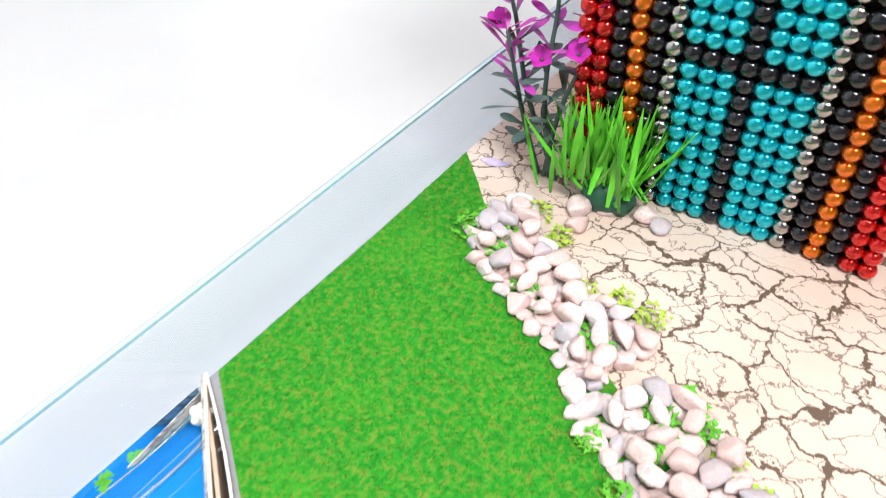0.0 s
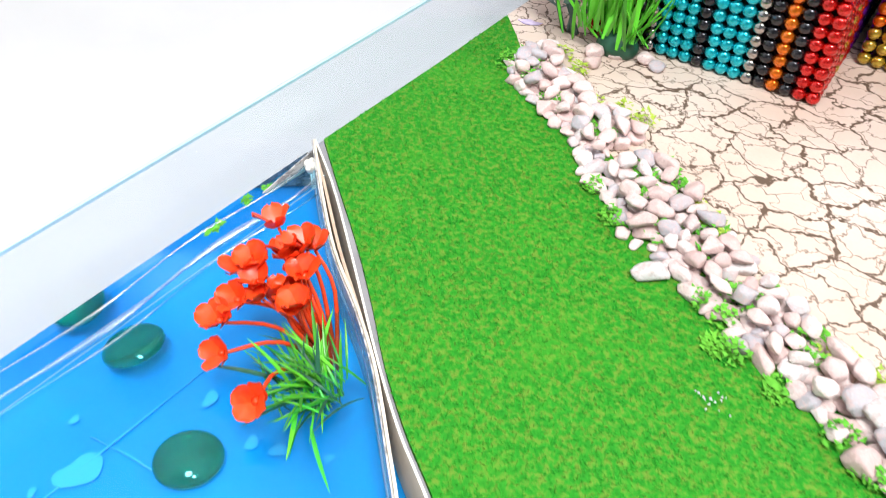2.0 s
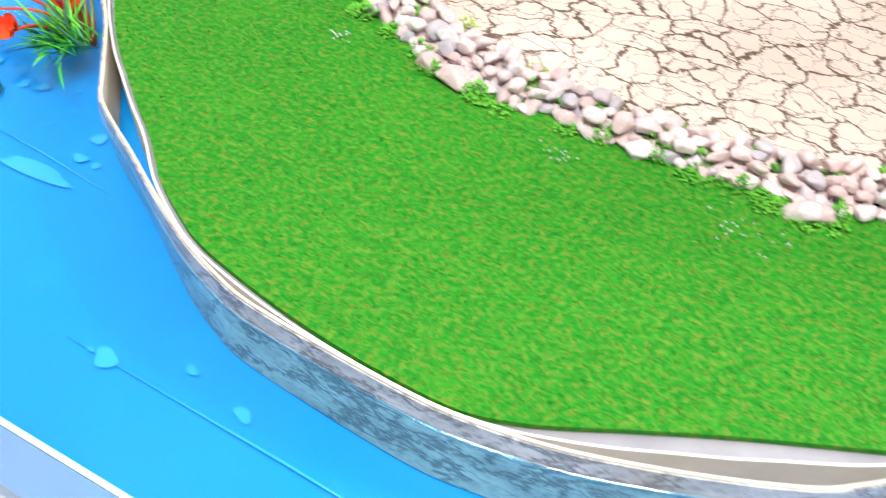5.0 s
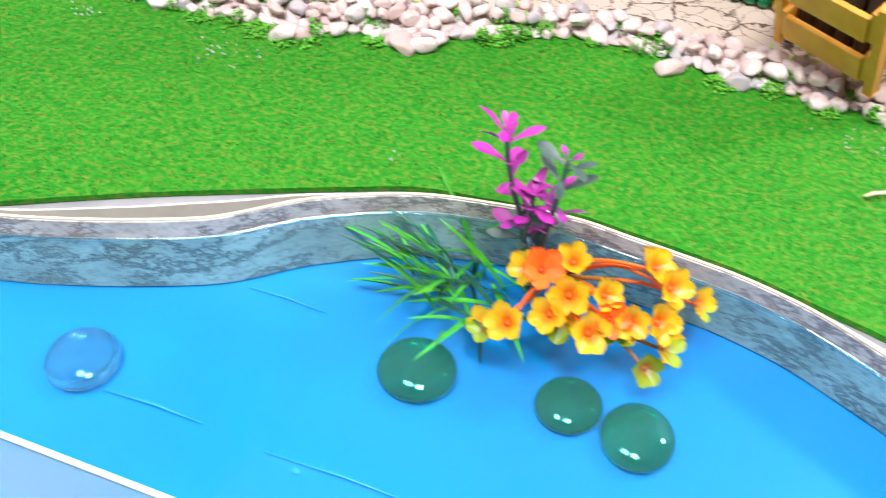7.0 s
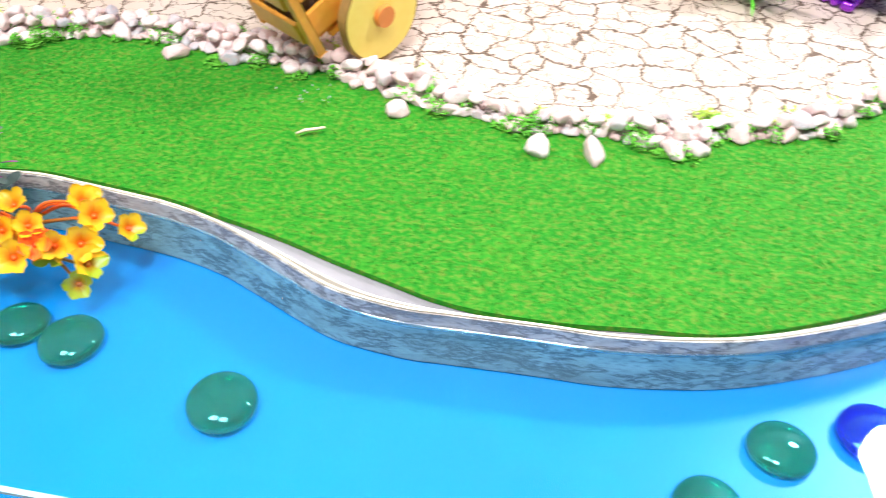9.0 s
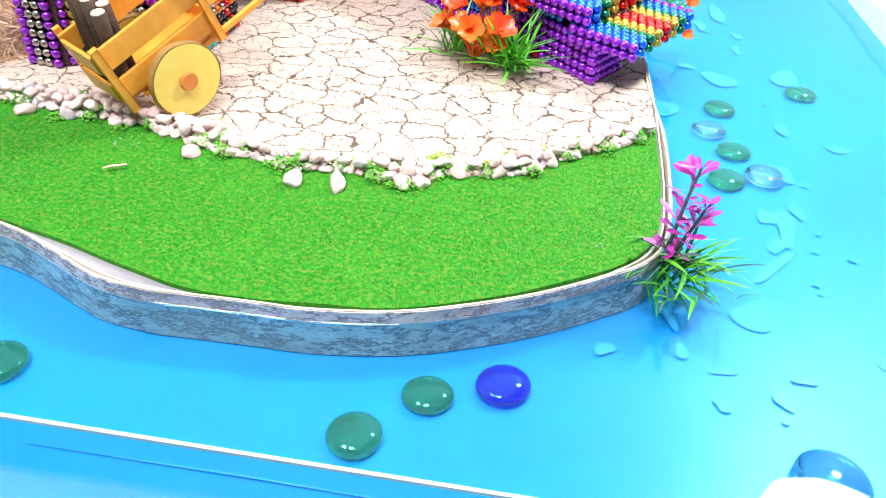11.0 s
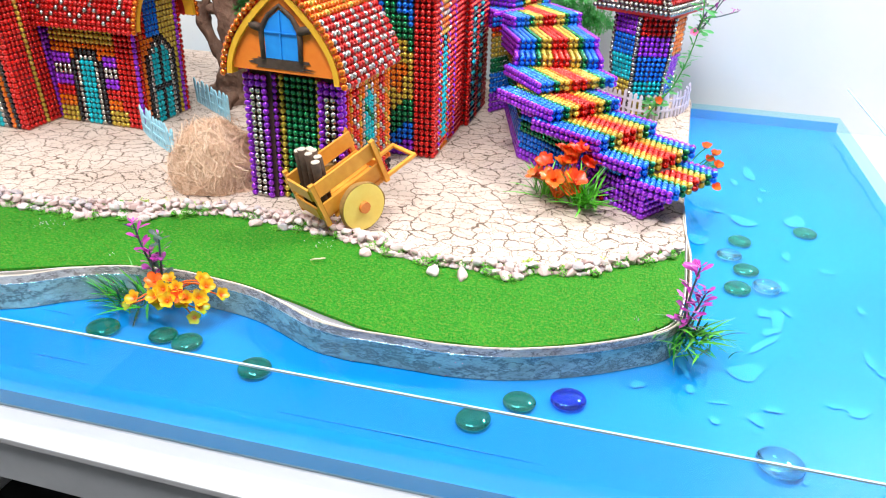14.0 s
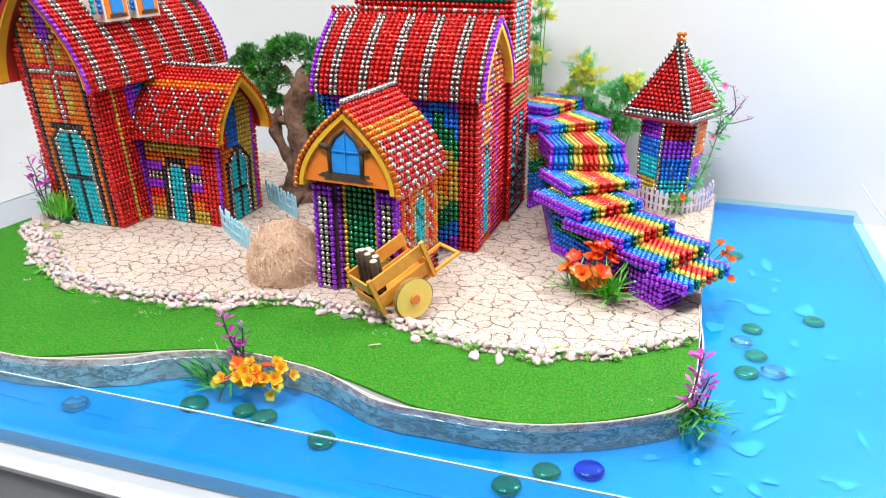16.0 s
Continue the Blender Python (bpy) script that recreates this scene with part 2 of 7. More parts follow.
def petal_material(name, heart, rim):
    """A thin petal that goes from a deep heart to a light rim and lets light through."""
    m, nt, b = material(name)
    c = coords(nt)
    sep = nt.nodes.new("ShaderNodeSeparateXYZ")
    nt.links.new(c, sep.inputs[0])
    flat = nt.nodes.new("ShaderNodeCombineXYZ")
    nt.links.new(sep.outputs["Y"], flat.inputs["Y"])
    nt.links.new(sep.outputs["Z"], flat.inputs["Z"])
    far = nt.nodes.new("ShaderNodeVectorMath")
    far.operation = "LENGTH"
    nt.links.new(flat.outputs[0], far.inputs[0])
    mot = nt.nodes.new("ShaderNodeMath")
    mot.operation = "MULTIPLY_ADD"
    mot.inputs[1].default_value = 0.3
    nt.links.new(noise_tex(nt, 3.0, 4, 0.6, c), mot.inputs[0])
    nt.links.new(far.outputs["Value"], mot.inputs[2])
    nt.links.new(ramp(nt, [(0.30, heart), (0.62, rim)], mot.outputs[0]), b.inputs["Base Color"])
    b.inputs["Roughness"].default_value = 0.32
    return thin(m)


def thin(m, share_through=0.35):
    """Lets part of the light through a leaf or petal."""
    nt = m.node_tree
    b = next(n for n in nt.nodes if n.type == "BSDF_PRINCIPLED")
    out = next(n for n in nt.nodes if n.type == "OUTPUT_MATERIAL")
    tl, mx = nt.nodes.new("ShaderNodeBsdfTranslucent"), nt.nodes.new("ShaderNodeMixShader")
    nt.links.new(b.inputs["Base Color"].links[0].from_socket, tl.inputs["Color"])
    mx.inputs[0].default_value = share_through
    nt.links.new(b.outputs[0], mx.inputs[1])
    nt.links.new(tl.outputs[0], mx.inputs[2])
    nt.links.new(mx.outputs[0], out.inputs["Surface"])
    return m


petal_yellow = petal_material("yellow_petal", (0.86, 0.20, 0.008), (0.92, 0.58, 0.02))
bush_lime = thin(surface("lime_bush_leaf", (0.62, 0.66, 0.05), (0.86, 0.84, 0.16), 3.5, 0.5), 0.45)
bush_mint = thin(surface("mint_bush_leaf", (0.10, 0.50, 0.14), (0.24, 0.68, 0.26), 3.5, 0.5), 0.45)
bush_green = thin(surface("green_bush_leaf", (0.04, 0.36, 0.07), (0.12, 0.52, 0.12), 3.5, 0.5), 0.45)


def straw_material():
    m, nt, b = material("dry_straw")
    rnd = nt.nodes.new("ShaderNodeNewGeometry").outputs["Random Per Island"]
    nt.links.new(ramp(nt, [(0.0, (0.50, 0.30, 0.18)), (0.35, (0.72, 0.47, 0.31)), (0.7, (0.86, 0.60, 0.42)), (1.0, (0.93, 0.74, 0.56))], rnd), b.inputs["Base Color"])
    b.inputs["Roughness"].default_value = 0.7
    return m


def pebble_material(joined=False):
    m, nt, b = material("pink_white_pebble")
    rnd = nt.nodes.new("ShaderNodeNewGeometry").outputs["Random Per Island"] if joined else nt.nodes.new("ShaderNodeObjectInfo").outputs["Random"]
    grow = 290.0 if joined else 1.0
    base = ramp(nt, [(0.0, (0.75, 0.65, 0.62)), (0.22, (0.68, 0.52, 0.49)), (0.42, (0.56, 0.39, 0.37)), (0.56, (0.74, 0.65, 0.63)), (0.76, (0.66, 0.53, 0.51)), (0.86, (0.38, 0.37, 0.41)), (0.93, (0.52, 0.50, 0.52)), (1.0, (0.76, 0.72, 0.70))], rnd)
    c = coords(nt)
    off = nt.nodes.new("ShaderNodeVectorMath")
    off.operation = "MULTIPLY_ADD"
    off.inputs[1].default_value = (37.0, 61.0, 23.0)
    nt.links.new(rnd, off.inputs[0])
    nt.links.new(c, off.inputs[2])
    fine, veins = noise_tex(nt, 5.0 * grow, 6, 0.7, off.outputs[0]), noise_tex(nt, 1.6 * grow, 6, 0.72, off.outputs[0])
    col = mixc(nt, base, (0.60, 0.40, 0.38), ramp(nt, [(0.47, (0, 0, 0)), (0.60, (0.62, 0.62, 0.62))], veins))
    col = mixc(nt, col, (0.82, 0.78, 0.76), ramp(nt, [(0.55, (0, 0, 0)), (0.75, (0.45, 0.45, 0.45))], fine))
    col = mixc(nt, col, (0.44, 0.34, 0.34), ramp(nt, [(0.34, (0.75, 0.75, 0.75)), (0.45, (0, 0, 0))], fine))
    nt.links.new(col, b.inputs["Base Color"])
    b.inputs["Roughness"].default_value = 0.48
    bump(nt, b, fine, 0.35, 0.12 / grow)
    return m


def crack_material():
    """A cream mat printed with brown cracks."""
    m, nt, b = material("cracked_earth_mat")
    c = coords(nt)
    warp = node(nt, "ShaderNodeTexNoise", Scale=60.0, Detail=5.0, Roughness=0.65)
    nt.links.new(c, warp.inputs["Vector"])
    sub = nt.nodes.new("ShaderNodeVectorMath")
    sub.operation = "MULTIPLY_ADD"
    nt.links.new(warp.outputs["Color"], sub.inputs[0])
    sub.inputs[1].default_value = (0.020, 0.020, 0.0)
    nt.links.new(c, sub.inputs[2])

    def lines(scale, width, seed):
        mp = nt.nodes.new("ShaderNodeMapping")
        mp.inputs["Location"].default_value = (seed, seed * 1.7, 0)
        mp.inputs["Scale"].default_value = (1.0, 1.25, 0.0)
        nt.links.new(sub.outputs[0], mp.inputs["Vector"])
        v = node(nt, "ShaderNodeTexVoronoi", Scale=scale)
        v.voronoi_dimensions, v.feature = "2D", "DISTANCE_TO_EDGE"
        nt.links.new(mp.outputs[0], v.inputs["Vector"])
        wob = noise_tex(nt, 45.0, 4, 0.6, mp.outputs[0])
        thr = nt.nodes.new("ShaderNodeMapRange")
        thr.inputs["From Min"].default_value, thr.inputs["From Max"].default_value = 0.20, 0.68
        thr.inputs["To Min"].default_value, thr.inputs["To Max"].default_value = 0.0, width
        nt.links.new(wob, thr.inputs["Value"])
        less = nt.nodes.new("ShaderNodeMath")
        less.operation = "SUBTRACT"
        nt.links.new(thr.outputs[0], less.inputs[0])
        nt.links.new(v.outputs["Distance"], less.inputs[1])
        r = nt.nodes.new("ShaderNodeMapRange")
        r.inputs["From Min"].default_value, r.inputs["From Max"].default_value = -width * 0.14, width * 0.2
        nt.links.new(less.outputs[0], r.inputs["Value"])
        return r.outputs[0]

    big, small = lines(58.0, 0.056, 3.1), lines(104.0, 0.042, 7.7)
    half = nt.nodes.new("ShaderNodeMath")
    half.operation = "MULTIPLY"
    half.inputs[1].default_value = 0.75
    nt.links.new(small, half.inputs[0])
    mx = nt.nodes.new("ShaderNodeMath")
    mx.operation = "MAXIMUM"
    nt.links.new(big, mx.inputs[0])
    nt.links.new(half.outputs[0], mx.inputs[1])
    grain = noise_tex(nt, 900.0, 4, 0.6, c)
    tone = noise_tex(nt, 14.0, 4, 0.6, c)
    base = mixc(nt, (0.54, 0.42, 0.345), (0.62, 0.52, 0.455), ramp(nt, [(0.35, (0, 0, 0)), (0.7, (1, 1, 1))], tone))
    base = mixc(nt, base, (0.52, 0.39, 0.30), ramp(nt, [(0.5, (0, 0, 0)), (0.8, (0.35, 0.35, 0.35))], grain))
    col = mixc(nt, base, (0.105, 0.066, 0.043), mx.outputs[0])
    nt.links.new(col, b.inputs["Base Color"])
    b.inputs["Roughness"].default_value = 0.7
    bump(nt, b, grain, 0.25, 0.0004)
    return m


def grass_material(name, spread):
    m, nt, b = material(name)
    c = coords(nt)
    rnd = nt.nodes.new("ShaderNodeNewGeometry").outputs["Random Per Island"]
    patch = noise_tex(nt, 42.0, 4, 0.6, c)
    speck = noise_tex(nt, 520.0, 3, 0.6, c)
    clump = noise_tex(nt, 190.0, 3, 0.6, c)
    green = mixc(nt, (0.009, 0.19, 0.006), (0.022, 0.29, 0.012), rnd if spread else ramp(nt, [(0.35, (0, 0, 0)), (0.65, (1, 1, 1))], speck))
    tan = mixc(nt, (0.15, 0.15, 0.02), (0.27, 0.17, 0.035), rnd)
    col = mixc(nt, green, tan, ramp(nt, [(0.47, (0, 0, 0)), (0.62, (0.45, 0.45, 0.45))], mixc(nt, speck, clump, 0.15)))
    col = mixc(nt, col, (0.012, 0.165, 0.008), ramp(nt, [(0.34, (0.25, 0.25, 0.25)), (0.52, (0, 0, 0))], clump))
    col = mixc(nt, col, (0.06, 0.31, 0.014), ramp(nt, [(0.52, (0, 0, 0)), (0.72, (0.3, 0.3, 0.3))], patch))
    nt.links.new(col, b.inputs["Base Color"])
    b.inputs["Roughness"].default_value = 0.75
    b.inputs["Specular IOR Level"].default_value = 0.25
    if not spread:
        bump(nt, b, speck, 0.25, 0.001)
    return m


def marble_material():
    """Printed grey marble paper, with dark veins."""
    m, nt, b = material("grey_marble_paper")
    c = coords(nt)
    mp = nt.nodes.new("ShaderNodeMapping")
    mp.inputs["Scale"].default_value = (1.0, 1.0, 2.2)
    mp.inputs["Rotation"].default_value = (0.5, 0.6, 0.2)
    nt.links.new(c, mp.inputs["Vector"])
    cloud, veins, fine = noise_tex(nt, 55, 7, 0.68, mp.outputs[0]), noise_tex(nt, 38, 9, 0.75, mp.outputs[0]), noise_tex(nt, 420, 4, 0.7, mp.outputs[0])
    col = mixc(nt, (0.38, 0.37, 0.355), (0.60, 0.59, 0.57), ramp(nt, [(0.35, (0, 0, 0)), (0.65, (1, 1, 1))], cloud))
    col = mixc(nt, col, (0.10, 0.095, 0.10), ramp(nt, [(0.465, (0, 0, 0)), (0.494, (0.85, 0.85, 0.85)), (0.506, (0.85, 0.85, 0.85)), (0.535, (0, 0, 0))], veins))
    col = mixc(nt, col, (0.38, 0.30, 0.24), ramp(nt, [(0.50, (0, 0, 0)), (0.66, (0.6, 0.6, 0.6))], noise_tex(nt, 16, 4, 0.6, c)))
    col = mixc(nt, col, (0.22, 0.21, 0.21), ramp(nt, [(0.48, (0, 0, 0)), (0.68, (0.65, 0.65, 0.65))], fine))
    nt.links.new(col, b.inputs["Base Color"])
    b.inputs["Roughness"].default_value = 0.16
    return m


def liner_material():
    m, nt, b = material("blue_pond_liner")
    c = coords(nt)
    t1, t2 = noise_tex(nt, 5.0, 3, 0.5, c), noise_tex(nt, 60, 4, 0.6, c)
    col = mixc(nt, (0.0, 0.235, 0.66), (0.001, 0.285, 0.68), ramp(nt, [(0.35, (0, 0, 0)), (0.65, (1, 1, 1))], t1))
    col = mixc(nt, col, (0.002, 0.30, 0.70), ramp(nt, [(0.5, (0, 0, 0)), (0.8, (0.5, 0.5, 0.5))], t2))
    nt.links.new(col, b.inputs["Base Color"])
    b.inputs["Roughness"].default_value = 0.35
    return m


def clear_material(name, tint, ior, rough=0.02, ripple=0.0, graze=0.6):
    """A clear sheet: it lets light straight through and mirrors by Fresnel."""
    m = bpy.data.materials.new(name)
    m.use_nodes = True
    nt = m.node_tree
    nt.nodes.clear()
    out = nt.nodes.new("ShaderNodeOutputMaterial")
    tr, gl, mx = nt.nodes.new("ShaderNodeBsdfTransparent"), nt.nodes.new("ShaderNodeBsdfGlossy"), nt.nodes.new("ShaderNodeMixShader")
    tr.inputs["Color"].default_value = (*tint, 1)
    gl.inputs["Roughness"].default_value = rough
    fr = nt.nodes.new("ShaderNodeLayerWeight")
    steep = nt.nodes.new("ShaderNodeMath")
    steep.operation = "POWER"
    steep.inputs[1].default_value = 4.5
    part_of = nt.nodes.new("ShaderNodeMath")
    part_of.operation = "MULTIPLY_ADD"
    part_of.inputs[1].default_value, part_of.inputs[2].default_value = graze, ((ior - 1) / (ior + 1)) ** 2
    nt.links.new(fr.outputs["Facing"], steep.inputs[0])
    nt.links.new(steep.outputs[0], part_of.inputs[0])
    if ripple:
        b = node(nt, "ShaderNodeBump", Strength=ripple, Distance=0.002)
        nt.links.new(noise_tex(nt, 22.0, 2, 0.5, coords(nt)), b.inputs["Height"])
        nt.links.new(b.outputs[0], gl.inputs["Normal"])
        nt.links.new(b.outputs[0], fr.inputs["Normal"])
    nt.links.new(part_of.outputs[0], mx.inputs[0])
    nt.links.new(tr.outputs[0], mx.inputs[1])
    nt.links.new(gl.outputs[0], mx.inputs[2])
    nt.links.new(mx.outputs[0], out.inputs[0])
    return m


def gem_material(name, colour, ior=1.24, clear=0.90):
    """Clear cast glass, tinted through."""
    m, nt, b = material(name)
    c = coords(nt)
    nt.links.new(ramp(nt, [(0.3, tuple(v * 0.8 for v in colour)), (0.7, colour)], noise_tex(nt, 90, 3, 0.5, c)), b.inputs["Base Color"])
    b.inputs["Roughness"].default_value = 0.03
    b.inputs["Transmission Weight"].default_value = clear
    b.inputs["IOR"].default_value = ior
    b.inputs["Coat Weight"].default_value = 1.0
    b.inputs["Coat Roughness"].default_value = 0.02
    return m


straw, pebble_stone, pebble_stones, cracked, grass_mat, grass_blade = straw_material(), pebble_material(), pebble_material(True), crack_material(), grass_material("grass_mat", False), grass_material("grass_fibre", True)
marble, liner = marble_material(), liner_material()
water_clear = clear_material("pond_water", (0.50, 0.90, 0.98), 1.33, 0.01, 0.25)
acrylic_thin = clear_material("thin_clear_acrylic", (0.995, 0.997, 1.0), 1.05, graze=0.05)
acrylic = clear_material("clear_acrylic", (0.89, 0.92, 0.95), 1.4)
water_rim = clear_material("water_rim", (0.93, 0.97, 1.0), 2.6, 0.05)
wet_edge = clear_material("wet_edge", (0.88, 0.96, 1.0), 3.6, 0.22)
acrylic_edge = surface("bright_acrylic_edge", (0.36, 0.58, 0.70), (0.48, 0.68, 0.79), 30, 0.15)
gem_green, gem_blue, gem_clear = gem_material("green_glass", (0.006, 0.60, 0.36)), gem_material("blue_glass", (0.003, 0.05, 0.88)), gem_material("clear_glass", (0.96, 0.99, 1.0), 1.42, 1.0)

sheet_lilac = surface("lilac_grey_sheet", (0.24, 0.225, 0.25), (0.36, 0.345, 0.37), 70, 0.22, 0.15, 0.0004)
strip_tan = surface("tan_foam_strip", (0.40, 0.29, 0.21), (0.56, 0.44, 0.34), 160, 0.7)
paper_white = surface("white_paper", (0.70, 0.66, 0.60), (0.84, 0.81, 0.76), 90, 0.6)
wet_mirror = surface("wet_pane_mirror", (0.80, 0.88, 0.92), (0.86, 0.93, 0.97), 12, 0.09, metal=1.0)

# ---- room ----
RX0, RX1, RY0, RY1, RZ0, RZ1 = -0.80, 1.7, -1.9, 0.318, -0.75, 1.75


def room_side(name, x0, x1, y0, y1, z0, z1, mat, label, cat):
    bm = bmesh.new()
    box(bm, x0, x1, y0, y1, z0, z1)
    return tagged(part(name, bm, mat), label, cat, kind="structure")


room_side("floor", RX0, RX1, RY0, RY1, RZ0 - 0.05, RZ0, floor_dark, "dark floor far below the white table", "floor")
room_side("ceiling", RX0, RX1, RY0, RY1, RZ1, RZ1 + 0.05, wall_dim, "unseen grey ceiling, dimmed for contrast in the ball reflections", "ceiling")
room_side("wall_north", RX0, RX1, RY1, RY1 + 0.05, RZ0, RZ1, wall_grey, "plain pale backdrop wall behind the tank", "wall")
room_side("wall_south", RX0, RX1, RY0 - 0.05, RY0, RZ0, RZ1, wall_dim, "unseen grey wall behind the camera, dimmed for ball reflections", "wall")
room_side("wall_west", RX0 - 0.05, RX0, RY0, RY1, RZ0, RZ1, wall_grey, "plain pale backdrop wall beside the tank", "wall")
room_side("wall_east", RX1, RX1 + 0.05, RY0, RY1, RZ0, RZ1, wall_dim, "unseen grey wall far to the side, dimmed for ball reflections", "wall")

# ---- table ----
TABLE_Z = -0.032
table = thing("table", pose(0, 0, 0), "white laminate table with a grey front edge under the tank", "table")
bm = bmesh.new()
box(bm, RX0, 1.25, -0.385, RY1, TABLE_Z - 0.004, TABLE_Z, bevel=0.0008)
part("tabletop", bm, table_white, table)
bm = bmesh.new()
box(bm, RX0, 1.25, -0.383, RY1, TABLE_Z - 0.030, TABLE_Z - 0.0045)
part("apron", bm, table_edge, table, "grey table edge")
for lx, ly in ((-0.7, -0.33), (1.15, -0.33), (-0.7, 0.25), (1.15, 0.25)):
    bm = bmesh.new()
    box(bm, lx - 0.03, lx + 0.03, ly - 0.03, ly + 0.03, RZ0, TABLE_Z - 0.031)
    part("leg", bm, table_edge, table)

# ---- tank ----
RIM_Z, FLOOR_Z, WATER_Z = 0.025, -0.0205, -0.0045
BACK_Y = 0.278


def left_x(y):
    return -0.4845 + 0.073 * y


def front_y(x):
    return -0.361 + 0.023 * x


def right_x(y):
    return 0.3635 + 0.07 * (0.27 - y)


TL, TR = (left_x(BACK_Y), BACK_Y), (right_x(BACK_Y), BACK_Y)
BL, BR = (left_x(-0.372), -0.372), (0.407, front_y(0.407))
tank = thing("tank", pose(0, 0, 0), "shallow clear acrylic tank lined in bright blue on the table", "tank")


def pane(name, a, b, out, mat=acrylic, z0=TABLE_Z + 0.0005, z1=RIM_Z):
    a, b, o = Vector((*a, 0)), Vector((*b, 0)), Vector((*out, 0))
    v = [a, b, b + o, a + o]
    verts = [(p.x, p.y, z) for z in (z0, z1) for p in v]
    return link_mesh(name, verts, [(0, 1, 2, 3), (4, 7, 6, 5), (0, 4, 5, 1), (1, 5, 6, 2), (2, 6, 7, 3), (3, 7, 4, 0)], mat, tank, smooth=False)


for nm, a, b, o in (("front_pane", BL, BR, (0, -0.0011)), ("back_pane", TL, TR, (0, 0.002)), ("left_pane", BL, TL, (-0.0036, 0)), ("right_pane", BR, TR, (0.002, 0))):
    pane(nm, a, b, o, acrylic_thin if nm in ("back_pane", "right_pane") else acrylic).visible_shadow = False
    if nm == "left_pane":
        for off in (-0.0018,):
            pane("rim_edge", (a[0] + off, a[1]), (b[0] + off, b[1]), (0.0009, 0), acrylic_edge, RIM_Z + 0.0002, RIM_Z + 0.0012)["label"] = "bright polished pane edge"
    elif nm != "back_pane":
        pane("rim_edge", a, b, o, acrylic_edge, RIM_Z + 0.0002, RIM_Z + 0.0012)["label"] = "bright polished pane edge"
inner = np.array([(BL[0] - 0.0032, BL[1] + 0.0005), (BR[0] - 0.0005, BR[1] + 0.0005), (TR[0] - 0.0005, TR[1] - 0.0005), (TL[0] - 0.0032, TL[1] - 0.0005)])
slab("liner_base", inner, FLOOR_Z - 0.0050, FLOOR_Z, liner, tank)
# pale base colour stands in for lit water seen through the pane
slab("tank_base", inner, TABLE_Z + 0.0005, FLOOR_Z - 0.0052, acrylic_edge, tank)["label"] = "acrylic tank bottom, paled for the lit water above it"
# two added liner strips, paler so their shaded faces look lit
pane("back_liner", (TL[0] + 0.004, BACK_Y - 0.0006), (TR[0] - 0.001, BACK_Y - 0.0006), (0, -0.0004), liner_pale, FLOOR_Z + 0.0002, FLOOR_Z + 0.0100)["label"] = "added liner strip at the back, paled to offset its shade"
pane("liner_edge", (BL[0], BL[1] + 0.0001), (BR[0] - 0.0006, BR[1] + 0.0001), (0, 0.0003), liner_pale, TABLE_Z + 0.0022, FLOOR_Z + 0.0002)["label"] = "added strip that pales the liner's shaded front edge"
# the outer face of the wet left pane mirrors the pond from within
side = pane("wet_pane_face", (left_x(-0.370) - 0.0034, -0.370), (left_x(-0.1745) - 0.0034, -0.1745), (-0.0002, 0), wet_mirror, FLOOR_Z + 0.0003, WATER_Z)
side["label"] = "wet mirroring face of the pane below the water line"

# ---- island ----
# from outside to inside: top of the marble strip, of the white inner strip, and the rim of the grass mat
OUTER = smooth_line([(-0.4990, -0.1735), (-0.479, -0.194), (-0.461, -0.211), (-0.443, -0.2245), (-0.430, -0.2355), (-0.421, -0.2445), (-0.413, -0.253), (-0.405, -0.2615), (-0.397, -0.270), (-0.386, -0.2765),
                     (-0.371, -0.284), (-0.356, -0.292), (-0.344, -0.298), (-0.333, -0.303), (-0.321, -0.307), (-0.308, -0.310), (-0.283, -0.3115), (-0.263, -0.312), (-0.251, -0.3115), (-0.235, -0.309),
                     (-0.223, -0.306), (-0.211, -0.3020), (-0.199, -0.2975), (-0.186, -0.2920), (-0.175, -0.2865), (-0.167, -0.2805), (-0.157, -0.2722), (-0.143, -0.2640), (-0.128, -0.2575), (-0.113, -0.254), (-0.089, -0.2505),
                     (-0.073, -0.2515), (-0.056, -0.253), (-0.042, -0.2547), (-0.026, -0.2588), (-0.012, -0.2648), (0.001, -0.271), (0.013, -0.2765), (0.024, -0.279), (0.037, -0.2803), (0.050, -0.2796),
                     (0.075, -0.2784), (0.090, -0.278), (0.105, -0.276), (0.120, -0.273), (0.133, -0.269), (0.145, -0.264), (0.158, -0.258), (0.171, -0.251), (0.185, -0.242), (0.196, -0.234)], 4)
OUTER = np.vstack([OUTER, smooth_line([(0.196, -0.234), (0.205, -0.2275), (0.2125, -0.2185), (0.217, -0.207), (0.2195, -0.190), (0.2206, -0.165), (0.2203, -0.137), (0.2192, -0.115), (0.2165, -0.092), (0.2132, -0.062), (0.2127, -0.034)], 4)[1:]])
